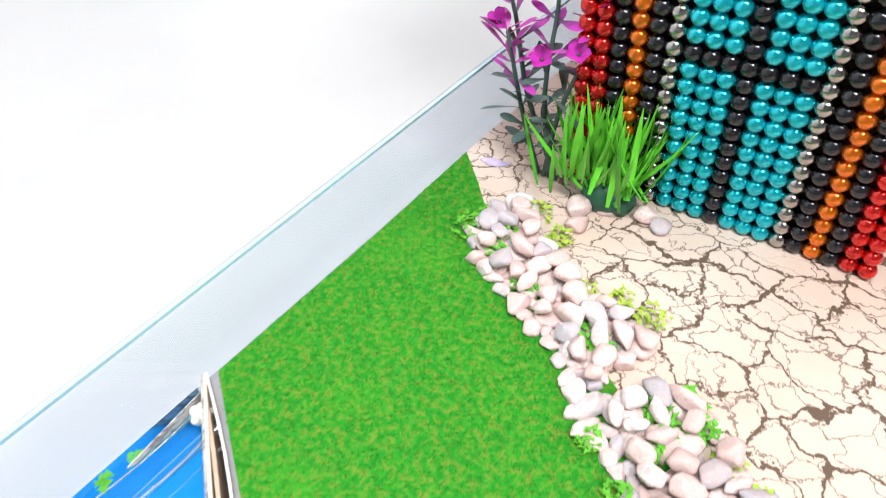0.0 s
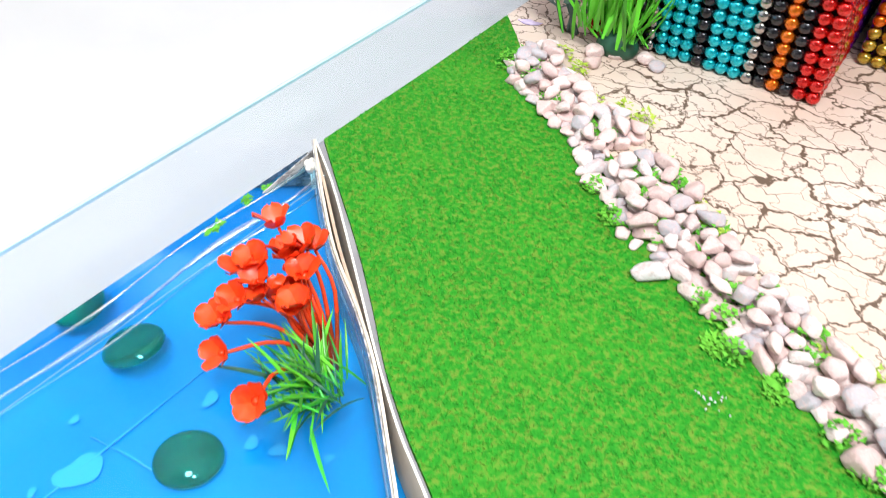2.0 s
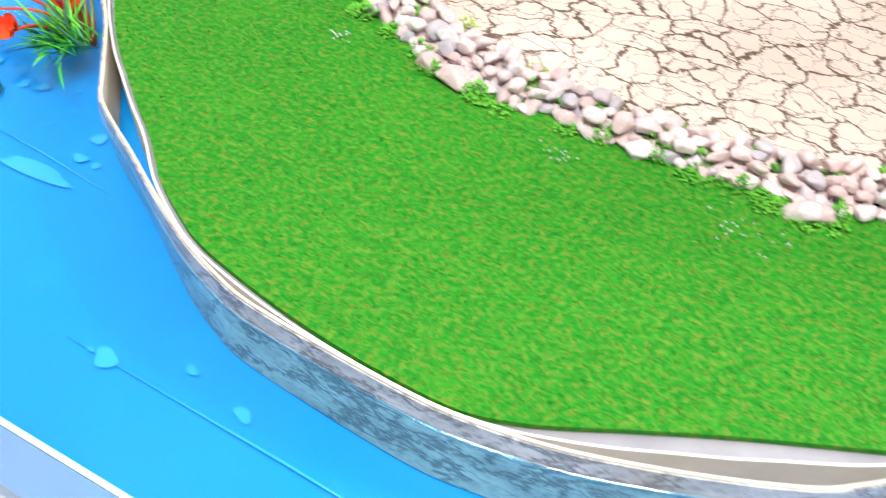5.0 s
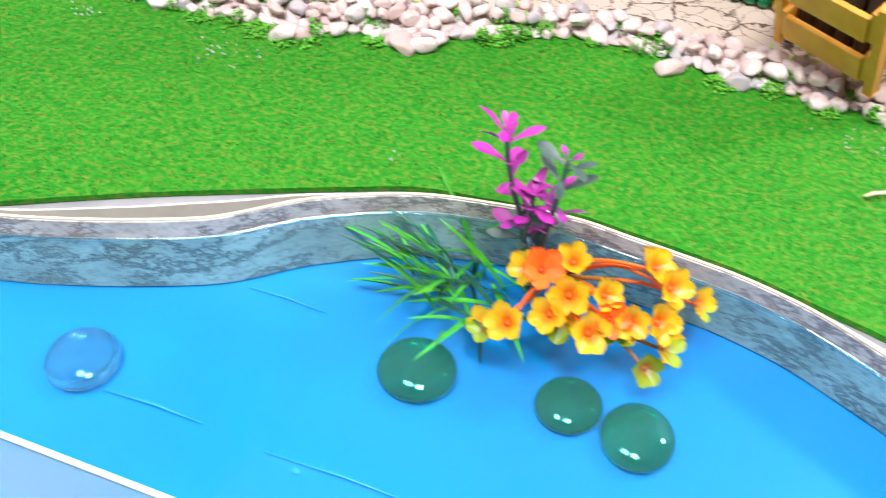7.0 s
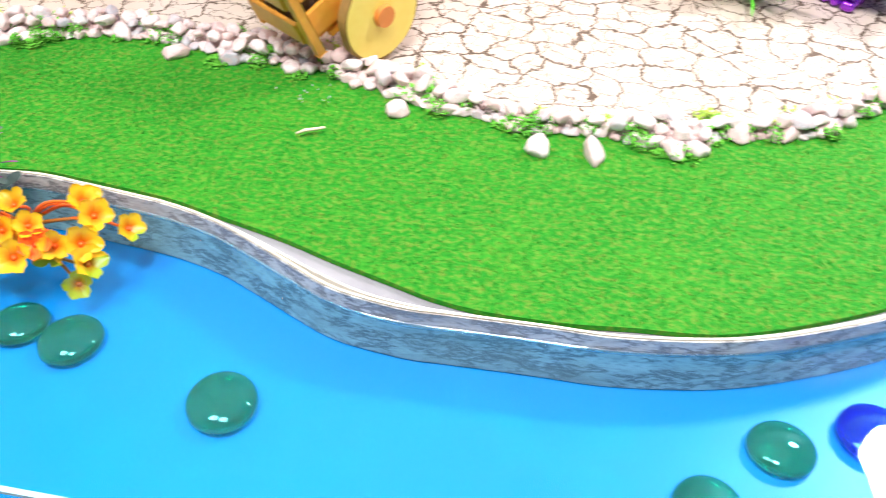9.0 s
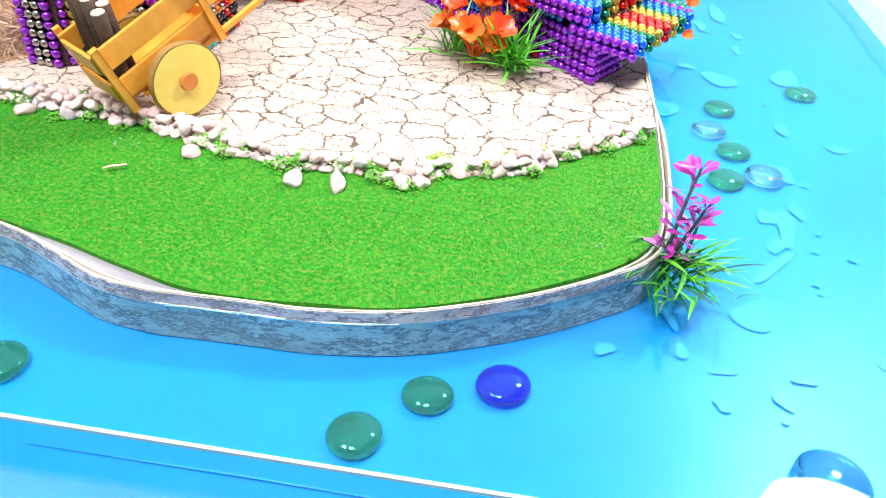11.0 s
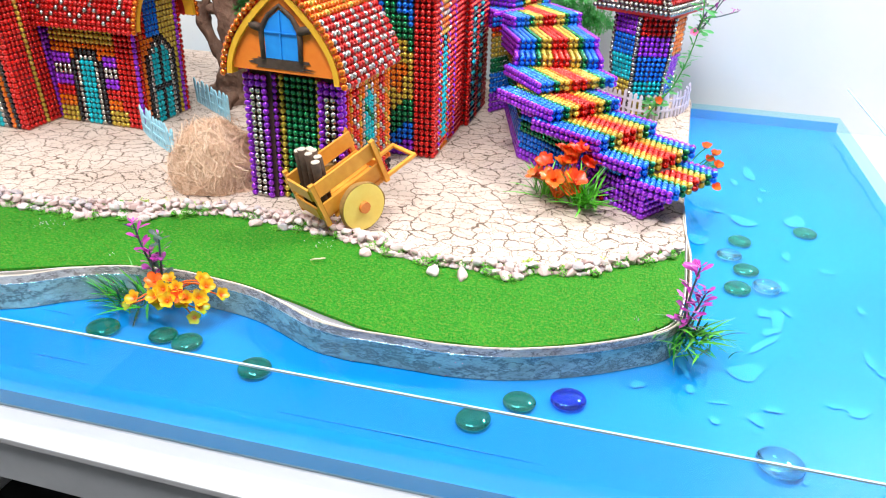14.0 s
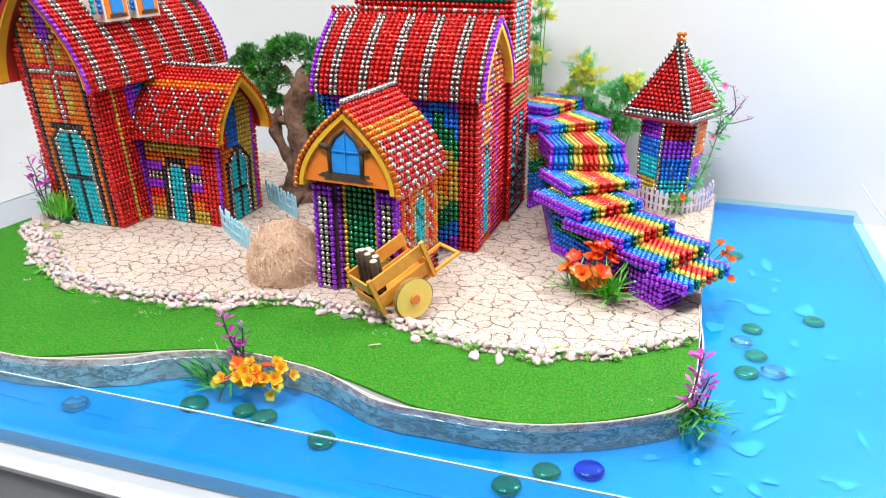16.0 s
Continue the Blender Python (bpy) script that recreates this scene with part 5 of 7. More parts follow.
for n_peb, (x, y, r, h) in enumerate(spots):
    me = PEBBLES[prng.randrange(len(PEBBLES))]
    m = pose(x, y, r * 0.42 + h, prng.uniform(-14, 14) + (prng.uniform(-25, 25) if h else 0), prng.uniform(-14, 14), prng.uniform(0, 360)) @ Matrix.Scale(r, 4)
    if n_peb < 300:
        o = new("pebble", me)
        o.parent = border
        o.matrix_basis = m
    else:
        co = np.array([v.co[:] for v in me.vertices])
        mm = np.array(m)
        stuff_v.append(co @ mm[:3, :3].T + mm[:3, 3])
        stuff_f.append(np.array([f.vertices[:] for f in me.polygons]) + stuff_n)
        stuff_n += len(co)
rest = link_mesh("gravel", np.vstack(stuff_v), np.vstack(stuff_f).tolist(), pebble_stones, border)
tagged(rest, kind="stuff")

# moss between the pebbles
def moss(count, mat, label, seed, pick, high=0.0068, wide=1.0):
    r = random.Random(seed)
    vs, fs = [], []
    for _ in range(count):
        cx, cy = pick(r)
        size = r.uniform(0.0022, 0.0055) * wide
        for _ in range(int(r.randrange(40, 80) * wide)):
            a, d = r.uniform(0, TAU), size * math.sqrt(r.random())
            px, py, pz = cx + d * math.cos(a), cy + d * math.sin(a), r.uniform(0.0005, high) * (1 - d / size * 0.6)
            b, l, w = r.uniform(0, TAU), r.uniform(0.0008, 0.0018), r.uniform(0.0005, 0.0009)
            k = len(vs)
            vs += [(px - math.sin(b) * w, py + math.cos(b) * w, pz), (px + math.sin(b) * w, py - math.cos(b) * w, pz), (px + math.cos(b) * l, py + math.sin(b) * l, pz + r.uniform(-0.0002, 0.001))]
            fs.append((k, k + 1, k + 2))
    ob = link_mesh("moss", vs, fs, mat, None, smooth=False)
    return tagged(ob, label, "moss", kind="stuff")


def on_band(r):
    return tuple(in_band(r, -0.08, 0.95))


def outer_band(r):
    while True:
        q = in_band(r, -0.14, 0.02)
        if -0.36 < q[0] < 0.12:
            return tuple(q)


moss(130, moss_green, "green moss crumbs between the pebbles", 3, on_band)
moss(26, moss_green, "green moss crumbs at the foot of the pebbles", 8, outer_band, 0.0026)
moss(8, moss_green, "green crumbs stuck along the pane at the water line", 21, lambda r: (-0.5005 + r.uniform(0, 0.002), r.uniform(-0.222, -0.196)), 0.0008, 0.22).location = (0, 0, WATER_Z)
moss(40, moss_yellow, "yellow-green moss crumbs between the pebbles", 4, lambda r: tuple(in_band(r, 0.75, 1.25)))

# pale twig and crumbs lying on the grass
bm = bmesh.new()
tube(bm, [(-0.0165, -0.2125, 0.0018), (-0.0138, -0.2105, 0.0022), (-0.0115, -0.2092, 0.0020), (-0.0080, -0.2078, 0.0024)], [0.0004, 0.0006, 0.0006, 0.0005], 6)
tagged(part("twig", bm, twig_pale, None, "", True), "small pale broken twig lying on the grass", "twig")
r9 = random.Random(21)
vs, fs = [], []
for cx, cy, cnt, sp in ((-0.356, -0.202, 16, 0.003), (-0.266, -0.219, 14, 0.003), (-0.209, -0.222, 26, 0.006), (0.191, -0.218, 5, 0.001), (-0.02, -0.19, 14, 0.006), (-0.142, -0.246, 4, 0.002)):
    for _ in range(cnt):
        x, y, s, a = cx + r9.gauss(0, sp), cy + r9.gauss(0, sp * 0.6), r9.uniform(0.0002, 0.0005), r9.uniform(0, TAU)
        k = len(vs)
        vs += [(x + s * math.cos(a), y + s * math.sin(a), 0.0016), (x + s * math.cos(a + 2.1), y + s * math.sin(a + 2.1), 0.0018), (x + s * math.cos(a + 4.2), y + s * math.sin(a + 4.2), 0.0015), (x, y, 0.0024)]
        fs += [(k, k + 1, k + 3), (k + 1, k + 2, k + 3), (k + 2, k, k + 3)]
tagged(link_mesh("crumbs", vs, fs, fence_white, None, smooth=False), "pale crumbs scattered on the grass", "crumbs", kind="stuff")


# ---- picket fences ----
def fence(label, mat, line, tall, gap, wide, seed, group):
    r = random.Random(seed)
    t = thing("picket_fence", pose(0, 0, 0), label, "fence", group)
    p = np.array(line)
    s = np.r_[0, np.cumsum(np.hypot(*np.diff(p, axis=0).T))]
    k = 0.0
    while k < s[-1]:
        x, y = np.interp(k, s, p[:, 0]), np.interp(k, s, p[:, 1])
        k2 = min(k + 0.003, s[-1])
        a = math.degrees(math.atan2(np.interp(k2, s, p[:, 1]) - np.interp(k2 - 0.003, s, p[:, 1]), np.interp(k2, s, p[:, 0]) - np.interp(k2 - 0.003, s, p[:, 0])))
        h = tall + r.uniform(-0.0015, 0.0015)
        w = wide / 2
        sec = [(-w, 0.0), (w, 0.0), (w, h - wide * 0.55), (w * 0.2, h), (-w * 0.2, h), (-w, h - wide * 0.55)]
        m = pose(x, y, 0, r.uniform(-4, 4), r.uniform(-4, 4), a)
        verts = [m @ Vector((u, v, z)) for v in (-0.0006, 0.0006) for u, z in sec]
        faces = [(0, 1, 2, 3, 4, 5), (11, 10, 9, 8, 7, 6)] + [(i, i + 6, (i + 1) % 6 + 6, (i + 1) % 6) for i in range(6)]
        link_mesh("picket", verts, faces, mat, t, smooth=False)
        k += gap
    for z in (tall * 0.28, tall * 0.66):
        rb = ribbon("rail", smooth_line(line, 4) if len(line) > 2 else p, 0.0009, z, z + 0.0022, mat, t)
        rb.location = (0.0, 0.0, 0.0)
    return t


fence("pale blue wooden picket fence beside the cottage", fence_blue, [(-0.2800, -0.0150), (-0.258, -0.035), (-0.234, -0.053), (-0.2095, -0.0695)], 0.0245, 0.0062, 0.0044, 1, "blue fences")
fence("pale blue wooden picket fence before the bonsai", fence_blue, [(-0.2755, 0.076), (-0.255, 0.061), (-0.234, 0.046), (-0.213, 0.031)], 0.0245, 0.0062, 0.0044, 2, "blue fences")
fence("lilac white picket fence curving round the tower", fence_white, [(0.125, 0.207), (0.135, 0.199), (0.145, 0.191), (0.156, 0.1845), (0.167, 0.1825), (0.177, 0.1855), (0.187, 0.194), (0.196, 0.2055), (0.203, 0.221), (0.2075, 0.247)], 0.0255, 0.0062, 0.0034, 3, "")


# ---- hay heap ----
def hay():
    r = np.random.default_rng(17)
    cx, cy, rad, tall = -0.1470, -0.1045, 0.0345, 0.0430
    vs, fs = [], []
    for k in range(5600):
        u = r.normal(0, 1, 3)
        u[2] = abs(u[2]) * 1.1
        u /= np.linalg.norm(u)
        v = np.cross(u, r.normal(0, 1, 3) + np.array([0.5, 0.4, 0.2]))
        v /= np.linalg.norm(v)
        deep = 1.10 - 0.34 * r.random() ** 1.3
        ln, w = r.uniform(0.016, 0.048), r.uniform(0.00008, 0.00021) * (2.4 if k % 19 == 0 else 1.0)
        wave, ph, lift = r.uniform(-0.22, 0.22), r.uniform(0, TAU), (0.22 if k % 5 == 0 else 0.09) * r.uniform(-0.6, 1)
        side = np.cross(u, v)
        q = len(vs)
        for i in range(8):
            f = i / 7 * 2 - 1
            th = f * ln / rad / 2
            d = u * math.cos(th) + v * math.sin(th) + side * (wave * math.sin(2.2 * f + ph))
            g = deep * (1 + lift * f * f + 0.11 * noise.noise(Vector(d) * 2.6))
            p = np.array([cx + d[0] * rad * g, cy + d[1] * rad * g, max(0.0005 + 0.0016 * r.random(), d[2] * tall * g)])
            vs += [tuple(p - side * w), tuple(p + side * w)]
        fs += [(q + 2 * i, q + 2 * i + 1, q + 2 * i + 3, q + 2 * i + 2) for i in range(7)]
    heap = thing("hay_heap", pose(0, 0, 0), "loose rounded heap of dry straw strands beside the barn", "hay")
    link_mesh("straw", vs, fs, straw, heap, smooth=False)["kind"] = "stuff"
    # dark core: shade between the strands is put into its colour
    bm = bmesh.new()
    bmesh.ops.create_icosphere(bm, subdivisions=3, radius=1.0)
    for v in bm.verts:
        v.co = Vector((cx + v.co.x * rad * 0.66, cy + v.co.y * rad * 0.66, max(0.0004, v.co.z * tall * 0.68)))
    part("heap_core", bm, wheel_bark, heap, "brown core standing in for the shade deep in the straw", True)


hay()


# ---- cart with logs ----
def cart():
    t = thing("wooden_cart", pose(-0.0292, -0.1858, 0, 0, 0, 56.4), "yellow wooden hand cart tipped on its nose over pebbles", "cart")
    B = pose(0, 0, 0.0402, 0, -23.1, 0)
    Wd, L = 0.0286, 0.0566
    for y in (0.0, Wd):
        for z in (-0.0125, -0.0285):
            bm = bmesh.new()
            box(bm, 0.0, L, y - 0.0009, y + 0.0009, z, z + (0.0112 if z > -0.02 else 0.0105), B, bevel=0.0004)
            part("side_board", bm, cart_wood, t)
        for x in (0.0018, L - 0.0018):
            bm = bmesh.new()
            s = -1 if y == 0 else 1
            box(bm, x - 0.0017, x + 0.0017, y + s * 0.0010, y + s * 0.0036, -0.0335, 0.0012, B, bevel=0.0003)
            part("corner_post", bm, cart_wood, t)
    for z in (-0.0125, -0.0285):
        bm = bmesh.new()
        box(bm, -0.0009, 0.0009, 0.001, Wd - 0.001, z, z + 0.0095, B, bevel=0.0004)
        part("end_board", bm, cart_wood, t)
    bm = bmesh.new()
    box(bm, L - 0.001, L + 0.0008, 0.001, Wd - 0.001, -0.0285, -0.019, B, bevel=0.0004)
    part("end_board", bm, cart_wood, t)
    for k in range(3):
        bm = bmesh.new()
        box(bm, 0.001, L - 0.001, 0.0012 + k * 0.0089, 0.0094 + k * 0.0089, -0.0312, -0.0288, B, bevel=0.0003)
        part("floor_board", bm, cart_wood, t)
    for y in (0.0015, Wd - 0.0015):
        bm = bmesh.new()
        box(bm, 0.010, L + 0.029, y - 0.0013, y + 0.0013, -0.0342, -0.0316, B, bevel=0.0004)
        part("shaft", bm, cart_wood, t)
    bm = bmesh.new()
    box(bm, L + 0.0262, L + 0.029, 0.0029, Wd - 0.0029, -0.0341, -0.0317, B, bevel=0.0004)
    part("handle_bar", bm, cart_wood, t)
    R, cx, cz = 0.0176, 0.0385, 0.0195
    for y0, s in ((-0.0072, -1), (Wd + 0.0072, 1)):
        m = pose(cx, y0, cz, 90, 0, 0)
        bm = bmesh.new()
        bmesh.ops.create_cone(bm, cap_ends=True, segments=48, radius1=R, radius2=R, depth=0.004, matrix=m)
        for v in bm.verts:
            a = math.atan2(v.co.z - cz, v.co.x - cx)
            k = 1 + 0.018 * math.sin(3 * a + 1) + 0.01 * math.sin(7 * a)
            v.co.x, v.co.z = cx + (v.co.x - cx) * k, cz + (v.co.z - cz) * k
        w = part("wheel", bm, wheel_bark, t, "round slice of wood")
        bm = bmesh.new()
        bmesh.ops.create_cone(bm, cap_ends=True, segments=48, radius1=R * 0.955, radius2=R * 0.955, depth=0.0046, matrix=m)
        part("wheel_face", bm, wheel_wood, w, "pale yellow cut face")
        bm = bmesh.new()
        bmesh.ops.create_cone(bm, cap_ends=True, segments=24, radius1=0.0044, radius2=0.0040, depth=0.0028, matrix=pose(cx, y0 + s * 0.003, cz, 90, 0, 0))
        part("hub", bm, hub_orange, w, "orange hub cap")
    bm = bmesh.new()
    tube(bm, [(cx, -0.006, cz), (cx, Wd + 0.005, cz)], [0.0016, 0.0016], 10)
    part("axle", bm, cart_wood, t)
    r = random.Random(4)
    inv = t.matrix_world
    n = 0
    for k, (u, w, tall) in enumerate(((0.0060, 0.0250, 0.0588), (0.0060, 0.0185, 0.0612), (0.0060, 0.0120, 0.0600), (0.0125, 0.0220, 0.0590), (0.0125, 0.0155, 0.0600), (0.0125, 0.0090, 0.0575), (0.0070, 0.0055, 0.0560))):
        lo = Vector((u + 0.0095, w, 0.0145 + u * 0.43))
        hi = Vector((u + 0.003 + r.uniform(-0.001, 0.001), w + r.uniform(-0.001, 0.001), tall - 0.002))
        lo, hi = inv @ lo, inv @ hi
        rad = r.uniform(0.0027, 0.0033)
        bm = bmesh.new()
        tube(bm, [lo, lo.lerp(hi, 0.3) + Vector((r.gauss(0, 0.0003), 0, 0)), lo.lerp(hi, 0.7) + Vector((0, r.gauss(0, 0.0003), 0)), hi], [rad, rad * 1.04, rad * 0.97, rad], 10)
        lg = tagged(part("log", bm, log_bark, None, "", True), "short brown log with pale cut end, standing in the cart", "log", "logs in the cart")
        bm = bmesh.new()
        d = (hi - lo).normalized()
        tube(bm, [hi + d * 0.0001, hi + d * 0.0006], [rad * 0.93, rad * 0.86], 10)
        part("cut_end", bm, log_end, lg, "pale cut end")


cart()


# ---- plants ----
LEAF = {}


def leaf_mesh(kind, mat):
    """A leaf one unit long along +x, bending down, shared by its repeats."""
    if (kind, mat.name) in LEAF:
        return LEAF[kind, mat.name]
    wide, bend, n = {"blade": (0.034, 0.30, 6), "spike": (0.034, 0.08, 5), "curl": (0.036, -0.22, 7), "spoon": (0.150, 0.12, 9), "petal": (0.42, -0.35, 6), "needle": (0.05, 0.05, 2)}[kind]
    vs, fs = [], []
    for i in range(n + 1):
        s = i / n
        w = wide * (math.sin(math.pi * min(1.0, 0.12 + 0.88 * s)) ** 0.7 if kind in ("blade", "spike", "curl") else ((0.14 + 0.86 * (s / 0.64) ** 1.4) if s < 0.64 else math.sqrt(max(0.03, 1 - ((s - 0.64) / 0.365) ** 2))) if kind == "spoon" else math.sin(math.pi * (0.08 + 0.80 * s ** 0.9)) ** 0.7 if kind == "petal" else 1 - s * 0.7)
        if i == n and kind not in ("petal", "spoon"):
            w = 0.004
        z = -bend * s * s
        lift = w * (0.5 if kind in ("blade", "spike", "curl") else 0.18)
        vs += [(s, -w, z + lift), (s, 0, z), (s, w, z + lift)]
    for i in range(n):
        a = 3 * i
        fs += [(a, a + 3, a + 4, a + 1), (a + 1, a + 4, a + 5, a + 2)]
    me = bpy.data.meshes.new("leaf")
    me.from_pydata(vs, [], fs)
    me.materials.append(mat)
    me.polygons.foreach_set("use_smooth", [True] * len(me.polygons))
    LEAF[kind, mat.name] = me
    return me


def put(name, me, parent, pos, direction, size, spin=0.0, width=1.0):
    d = Vector(direction).normalized()
    q = d.to_track_quat("X", "Z")
    o = new(name, me)
    o.parent = parent
    o.matrix_basis = Matrix.LocRotScale(Vector(pos), q, None) @ pose(0, 0, 0, spin, 0, 0) @ Matrix.Diagonal((size, size * width, size * width, 1))
    return o


FLOWER = {}


def flower_mesh(mat, petals=4):
    if (mat.name, petals) in FLOWER:
        return FLOWER[mat.name, petals]
    vs, fs = [], []
    r = random.Random(petals)
    half, reach, cup0 = (0.36, 0.58, 0.78) if petals == 4 else (0.335, 0.74, 0.60)
    for k in range(petals):
        a = TAU * k / petals + r.uniform(-0.15, 0.15)
        cup = r.uniform(0.7, 1.25)
        q = len(vs)
        nu, nv = 7, 4
        for i in range(nu + 1):
            s = i / nu
            w = half * math.sqrt(max(0.02, 1 - ((s - 0.60) / (0.66 if s < 0.60 else 0.408)) ** 2))
            for j in range(nv + 1):
                t = j / nv * 2 - 1
                rr = 0.04 + reach * s - 0.05 * t * t * s
                z = cup * (0.06 + cup0 * s - 0.20 * s * s) + 0.12 * t * t * s + 0.02 * (k % 2)
                x, y = rr, t * w
                vs.append((z, x * math.cos(a) - y * math.sin(a), x * math.sin(a) + y * math.cos(a)))
        for i in range(nu):
            for j in range(nv):
                b = q + i * (nv + 1) + j
                fs.append((b, b + 1, b + nv + 2, b + nv + 1))
    q = len(vs)
    vs += [(0.0, 0.0, 0.0)] + [(0.16, 0.14 * math.cos(TAU * i / 8), 0.14 * math.sin(TAU * i / 8)) for i in range(8)] + [(0.24, 0.0, 0.0)]
    fs += [(q, q + 1 + (i + 1) % 8, q + 1 + i) for i in range(8)] + [(q + 9, q + 1 + i, q + 1 + (i + 1) % 8) for i in range(8)]
    me = bpy.data.meshes.new("flower")
    me.from_pydata(vs, [], fs)
    me.materials.append(mat)
    me.materials.append(leaf_purple if mat == petal_magenta else petal_orange if mat == petal_yellow else petal_red)
    me.polygons.foreach_set("material_index", [0] * (len(fs) - 16) + [1] * 16)
    me.polygons.foreach_set("use_smooth", [True] * len(me.polygons))
    FLOWER[mat.name, petals] = me
    return me


def tuft(parent, base, n, length, seed, mats, flat=0.35, root=0.004, kind="blade", away=None, wide=0.78):
    """Grass-like plastic blades that spread from a root."""
    r = random.Random(seed)
    for k in range(n):
        a, up = r.uniform(0, TAU), r.uniform(flat, 1.35)
        if away and math.cos(a) * away[0] + math.sin(a) * away[1] < -0.1:
            a, up = a + math.pi * 0.8, max(up, 0.5)
        d = (math.cos(a) * math.cos(up), math.sin(a) * math.cos(up), math.sin(up))
        p = (base[0] + r.gauss(0, root), base[1] + r.gauss(0, root), base[2] + r.uniform(0, root))
        put("blade", leaf_mesh(kind, r.choice(mats)), parent, p, d, length * r.uniform(0.6, 1.05), r.uniform(-30, 30), wide * r.uniform(0.8, 1.2))


def stem(parent, pts, r0, r1, mat, name="stem"):
    line = smooth_line(pts, 4)
    bm = bmesh.new()
    tube(bm, [tuple(p) for p in line], list(np.linspace(r0, r1, len(line))), 6)
    return part(name, bm, mat, parent, smooth=True)


def leafy_stem(parent, pts, seed, mats, size, count, tip=None, stem_mat=None, broad=1.0):
    """A stem with spoon leaves up its sides."""
    r = random.Random(seed)
    line = smooth_line(pts, 6)
    stem(parent, pts, 0.0009, 0.0005, stem_mat or leaf_grey)
    for k in range(count):
        s = 0.18 + 0.82 * k / max(1, count - 1)
        p = line[min(len(line) - 1, int(s * (len(line) - 1)))]
        a = k * 2.4 + r.uniform(-0.5, 0.5)
        up = r.uniform(0.15, 0.85)
        d = (math.cos(a) * math.cos(up), math.sin(a) * math.cos(up), math.sin(up))
        mt = mats[min(len(mats) - 1, int(s * len(mats) + r.uniform(-0.4, 0.4)))] if s < 1 else mats[-1]
        put("leaf", leaf_mesh("spoon", mt), parent, p, d, size * r.uniform(0.75, 1.25), r.uniform(-40, 40), broad * r.uniform(0.75, 1.05))
    if tip:
        for k in range(4):
            a = k * 1.7 + r.random()
            put("leaf", leaf_mesh("spoon", tip), parent, line[-1], (math.cos(a) * 0.6, math.sin(a) * 0.6, 0.7), size * 0.5, 0, 1.2)


def flowers(parent, base, heads, seed, mats, size, stem_mat, petals=4, out=0.5):
    r = random.Random(seed)
    for h in heads:
        b, p = Vector(base), Vector(h)
        mid = b.lerp(p, 0.55) + Vector((r.gauss(0, 0.002), r.gauss(0, 0.002), 0.003))
        stem(parent, [b, mid, p], 0.0007, 0.00045, stem_mat)
        d = (p - mid).normalized() + Vector((r.gauss(0, 0.25), r.gauss(0, 0.25) - 0.25, out))
        put("flower", flower_mesh(r.choice(mats), petals), parent, p, d, size * r.uniform(0.85, 1.15), r.uniform(0, 90))


def plant(name, label, category="plant"):
    return thing(name, pose(0, 0, 0), label, category, "plastic plants")


RED_HEADS = [(-0.471, -0.222, 0.018), (-0.462, -0.222, 0.015), (-0.465, -0.226, 0.014), (-0.470, -0.232, 0.013), (-0.466, -0.236, 0.012), (-0.458, -0.228, 0.012), (-0.461, -0.235, 0.010), (-0.453, -0.236, 0.011), (-0.466, -0.243, 0.012), (-0.467, -0.249, 0.009), (-0.462, -0.254, 0.006), (-0.446, -0.260, 0.006)]
YELLOW_HEADS = [(-0.095, -0.289, 0.002), (-0.100, -0.287, -0.003), (-0.092, -0.274, 0.006), (-0.085, -0.268, 0.005), (-0.083, -0.277, 0.004), (-0.075, -0.276, 0.006), (-0.086, -0.282, 0.001), (-0.076, -0.284, 0.001), (-0.072, -0.279, 0.002), (-0.067, -0.277, 0.001),
                (-0.065, -0.263, 0.006), (-0.060, -0.266, 0.004), (-0.061, -0.274, 0.0), (-0.052, -0.263, -0.002), (-0.058, -0.278, -0.004), (-0.060, -0.281, -0.009)]
ORANGE_HEADS = [(0.100, -0.056, 0.022), (0.112, -0.048, 0.030), (0.125, -0.050, 0.034), (0.134, -0.052, 0.024), (0.122, -0.070, 0.017), (0.106, -0.072, 0.016), (0.117, -0.057, 0.024), (0.096, -0.056, 0.010), (0.118, -0.066, 0.006)]

# red flowers in the pond by the island's side
p = plant("red_flower_plant", "red plastic flowers over a green grassy tuft in water")
tuft(p, (-0.4390, -0.2445, -0.012), 100, 0.020, 1, [leaf_green, leaf_bright, leaf_dark, leaf_green], 0.30, 0.004, away=(-0.7, -0.7))
RED_HEADS = [(x + 0.0035, y - 0.0015, z - 0.0025) for x, y, z in RED_HEADS]
flowers(p, (-0.4450, -0.2315, -0.0185), RED_HEADS + [(x + 0.003 * math.sin(9 * i), y + 0.003 * math.cos(5 * i), z * 0.8) for i, (x, y, z) in enumerate(RED_HEADS[1:8])], 2, [petal_red], 0.0074, petal_red, 4, 0.9)
# yellow and purple bunch at the front of the island
p = plant("yellow_flower_plant", "yellow orange plastic flowers leaning over the pond edge")
YELLOW_HEADS = [(-0.076 + 0.93 * (x + 0.077), y, z - 0.002) for x, y, z in YELLOW_HEADS]
flowers(p, (-0.088, -0.262, -0.010), YELLOW_HEADS + [(x - 0.003 * math.cos(5 * i), y + 0.003, z - 0.004) for i, (x, y, z) in enumerate(YELLOW_HEADS[2:12:2])], 3, [petal_yellow] * 6 + [petal_orange], 0.0065, petal_orange, 5, 1.1)
p = plant("purple_plant", "purple plastic stems with magenta leaves against the marble strip")
leafy_stem(p, [(-0.095, -0.261, -0.018), (-0.098, -0.262, 0.004), (-0.102, -0.2645, 0.021), (-0.104, -0.267, 0.038)], 5, [leaf_grey, leaf_purple, petal_magenta, petal_magenta], 0.0084, 24, petal_magenta, None, 1.3)
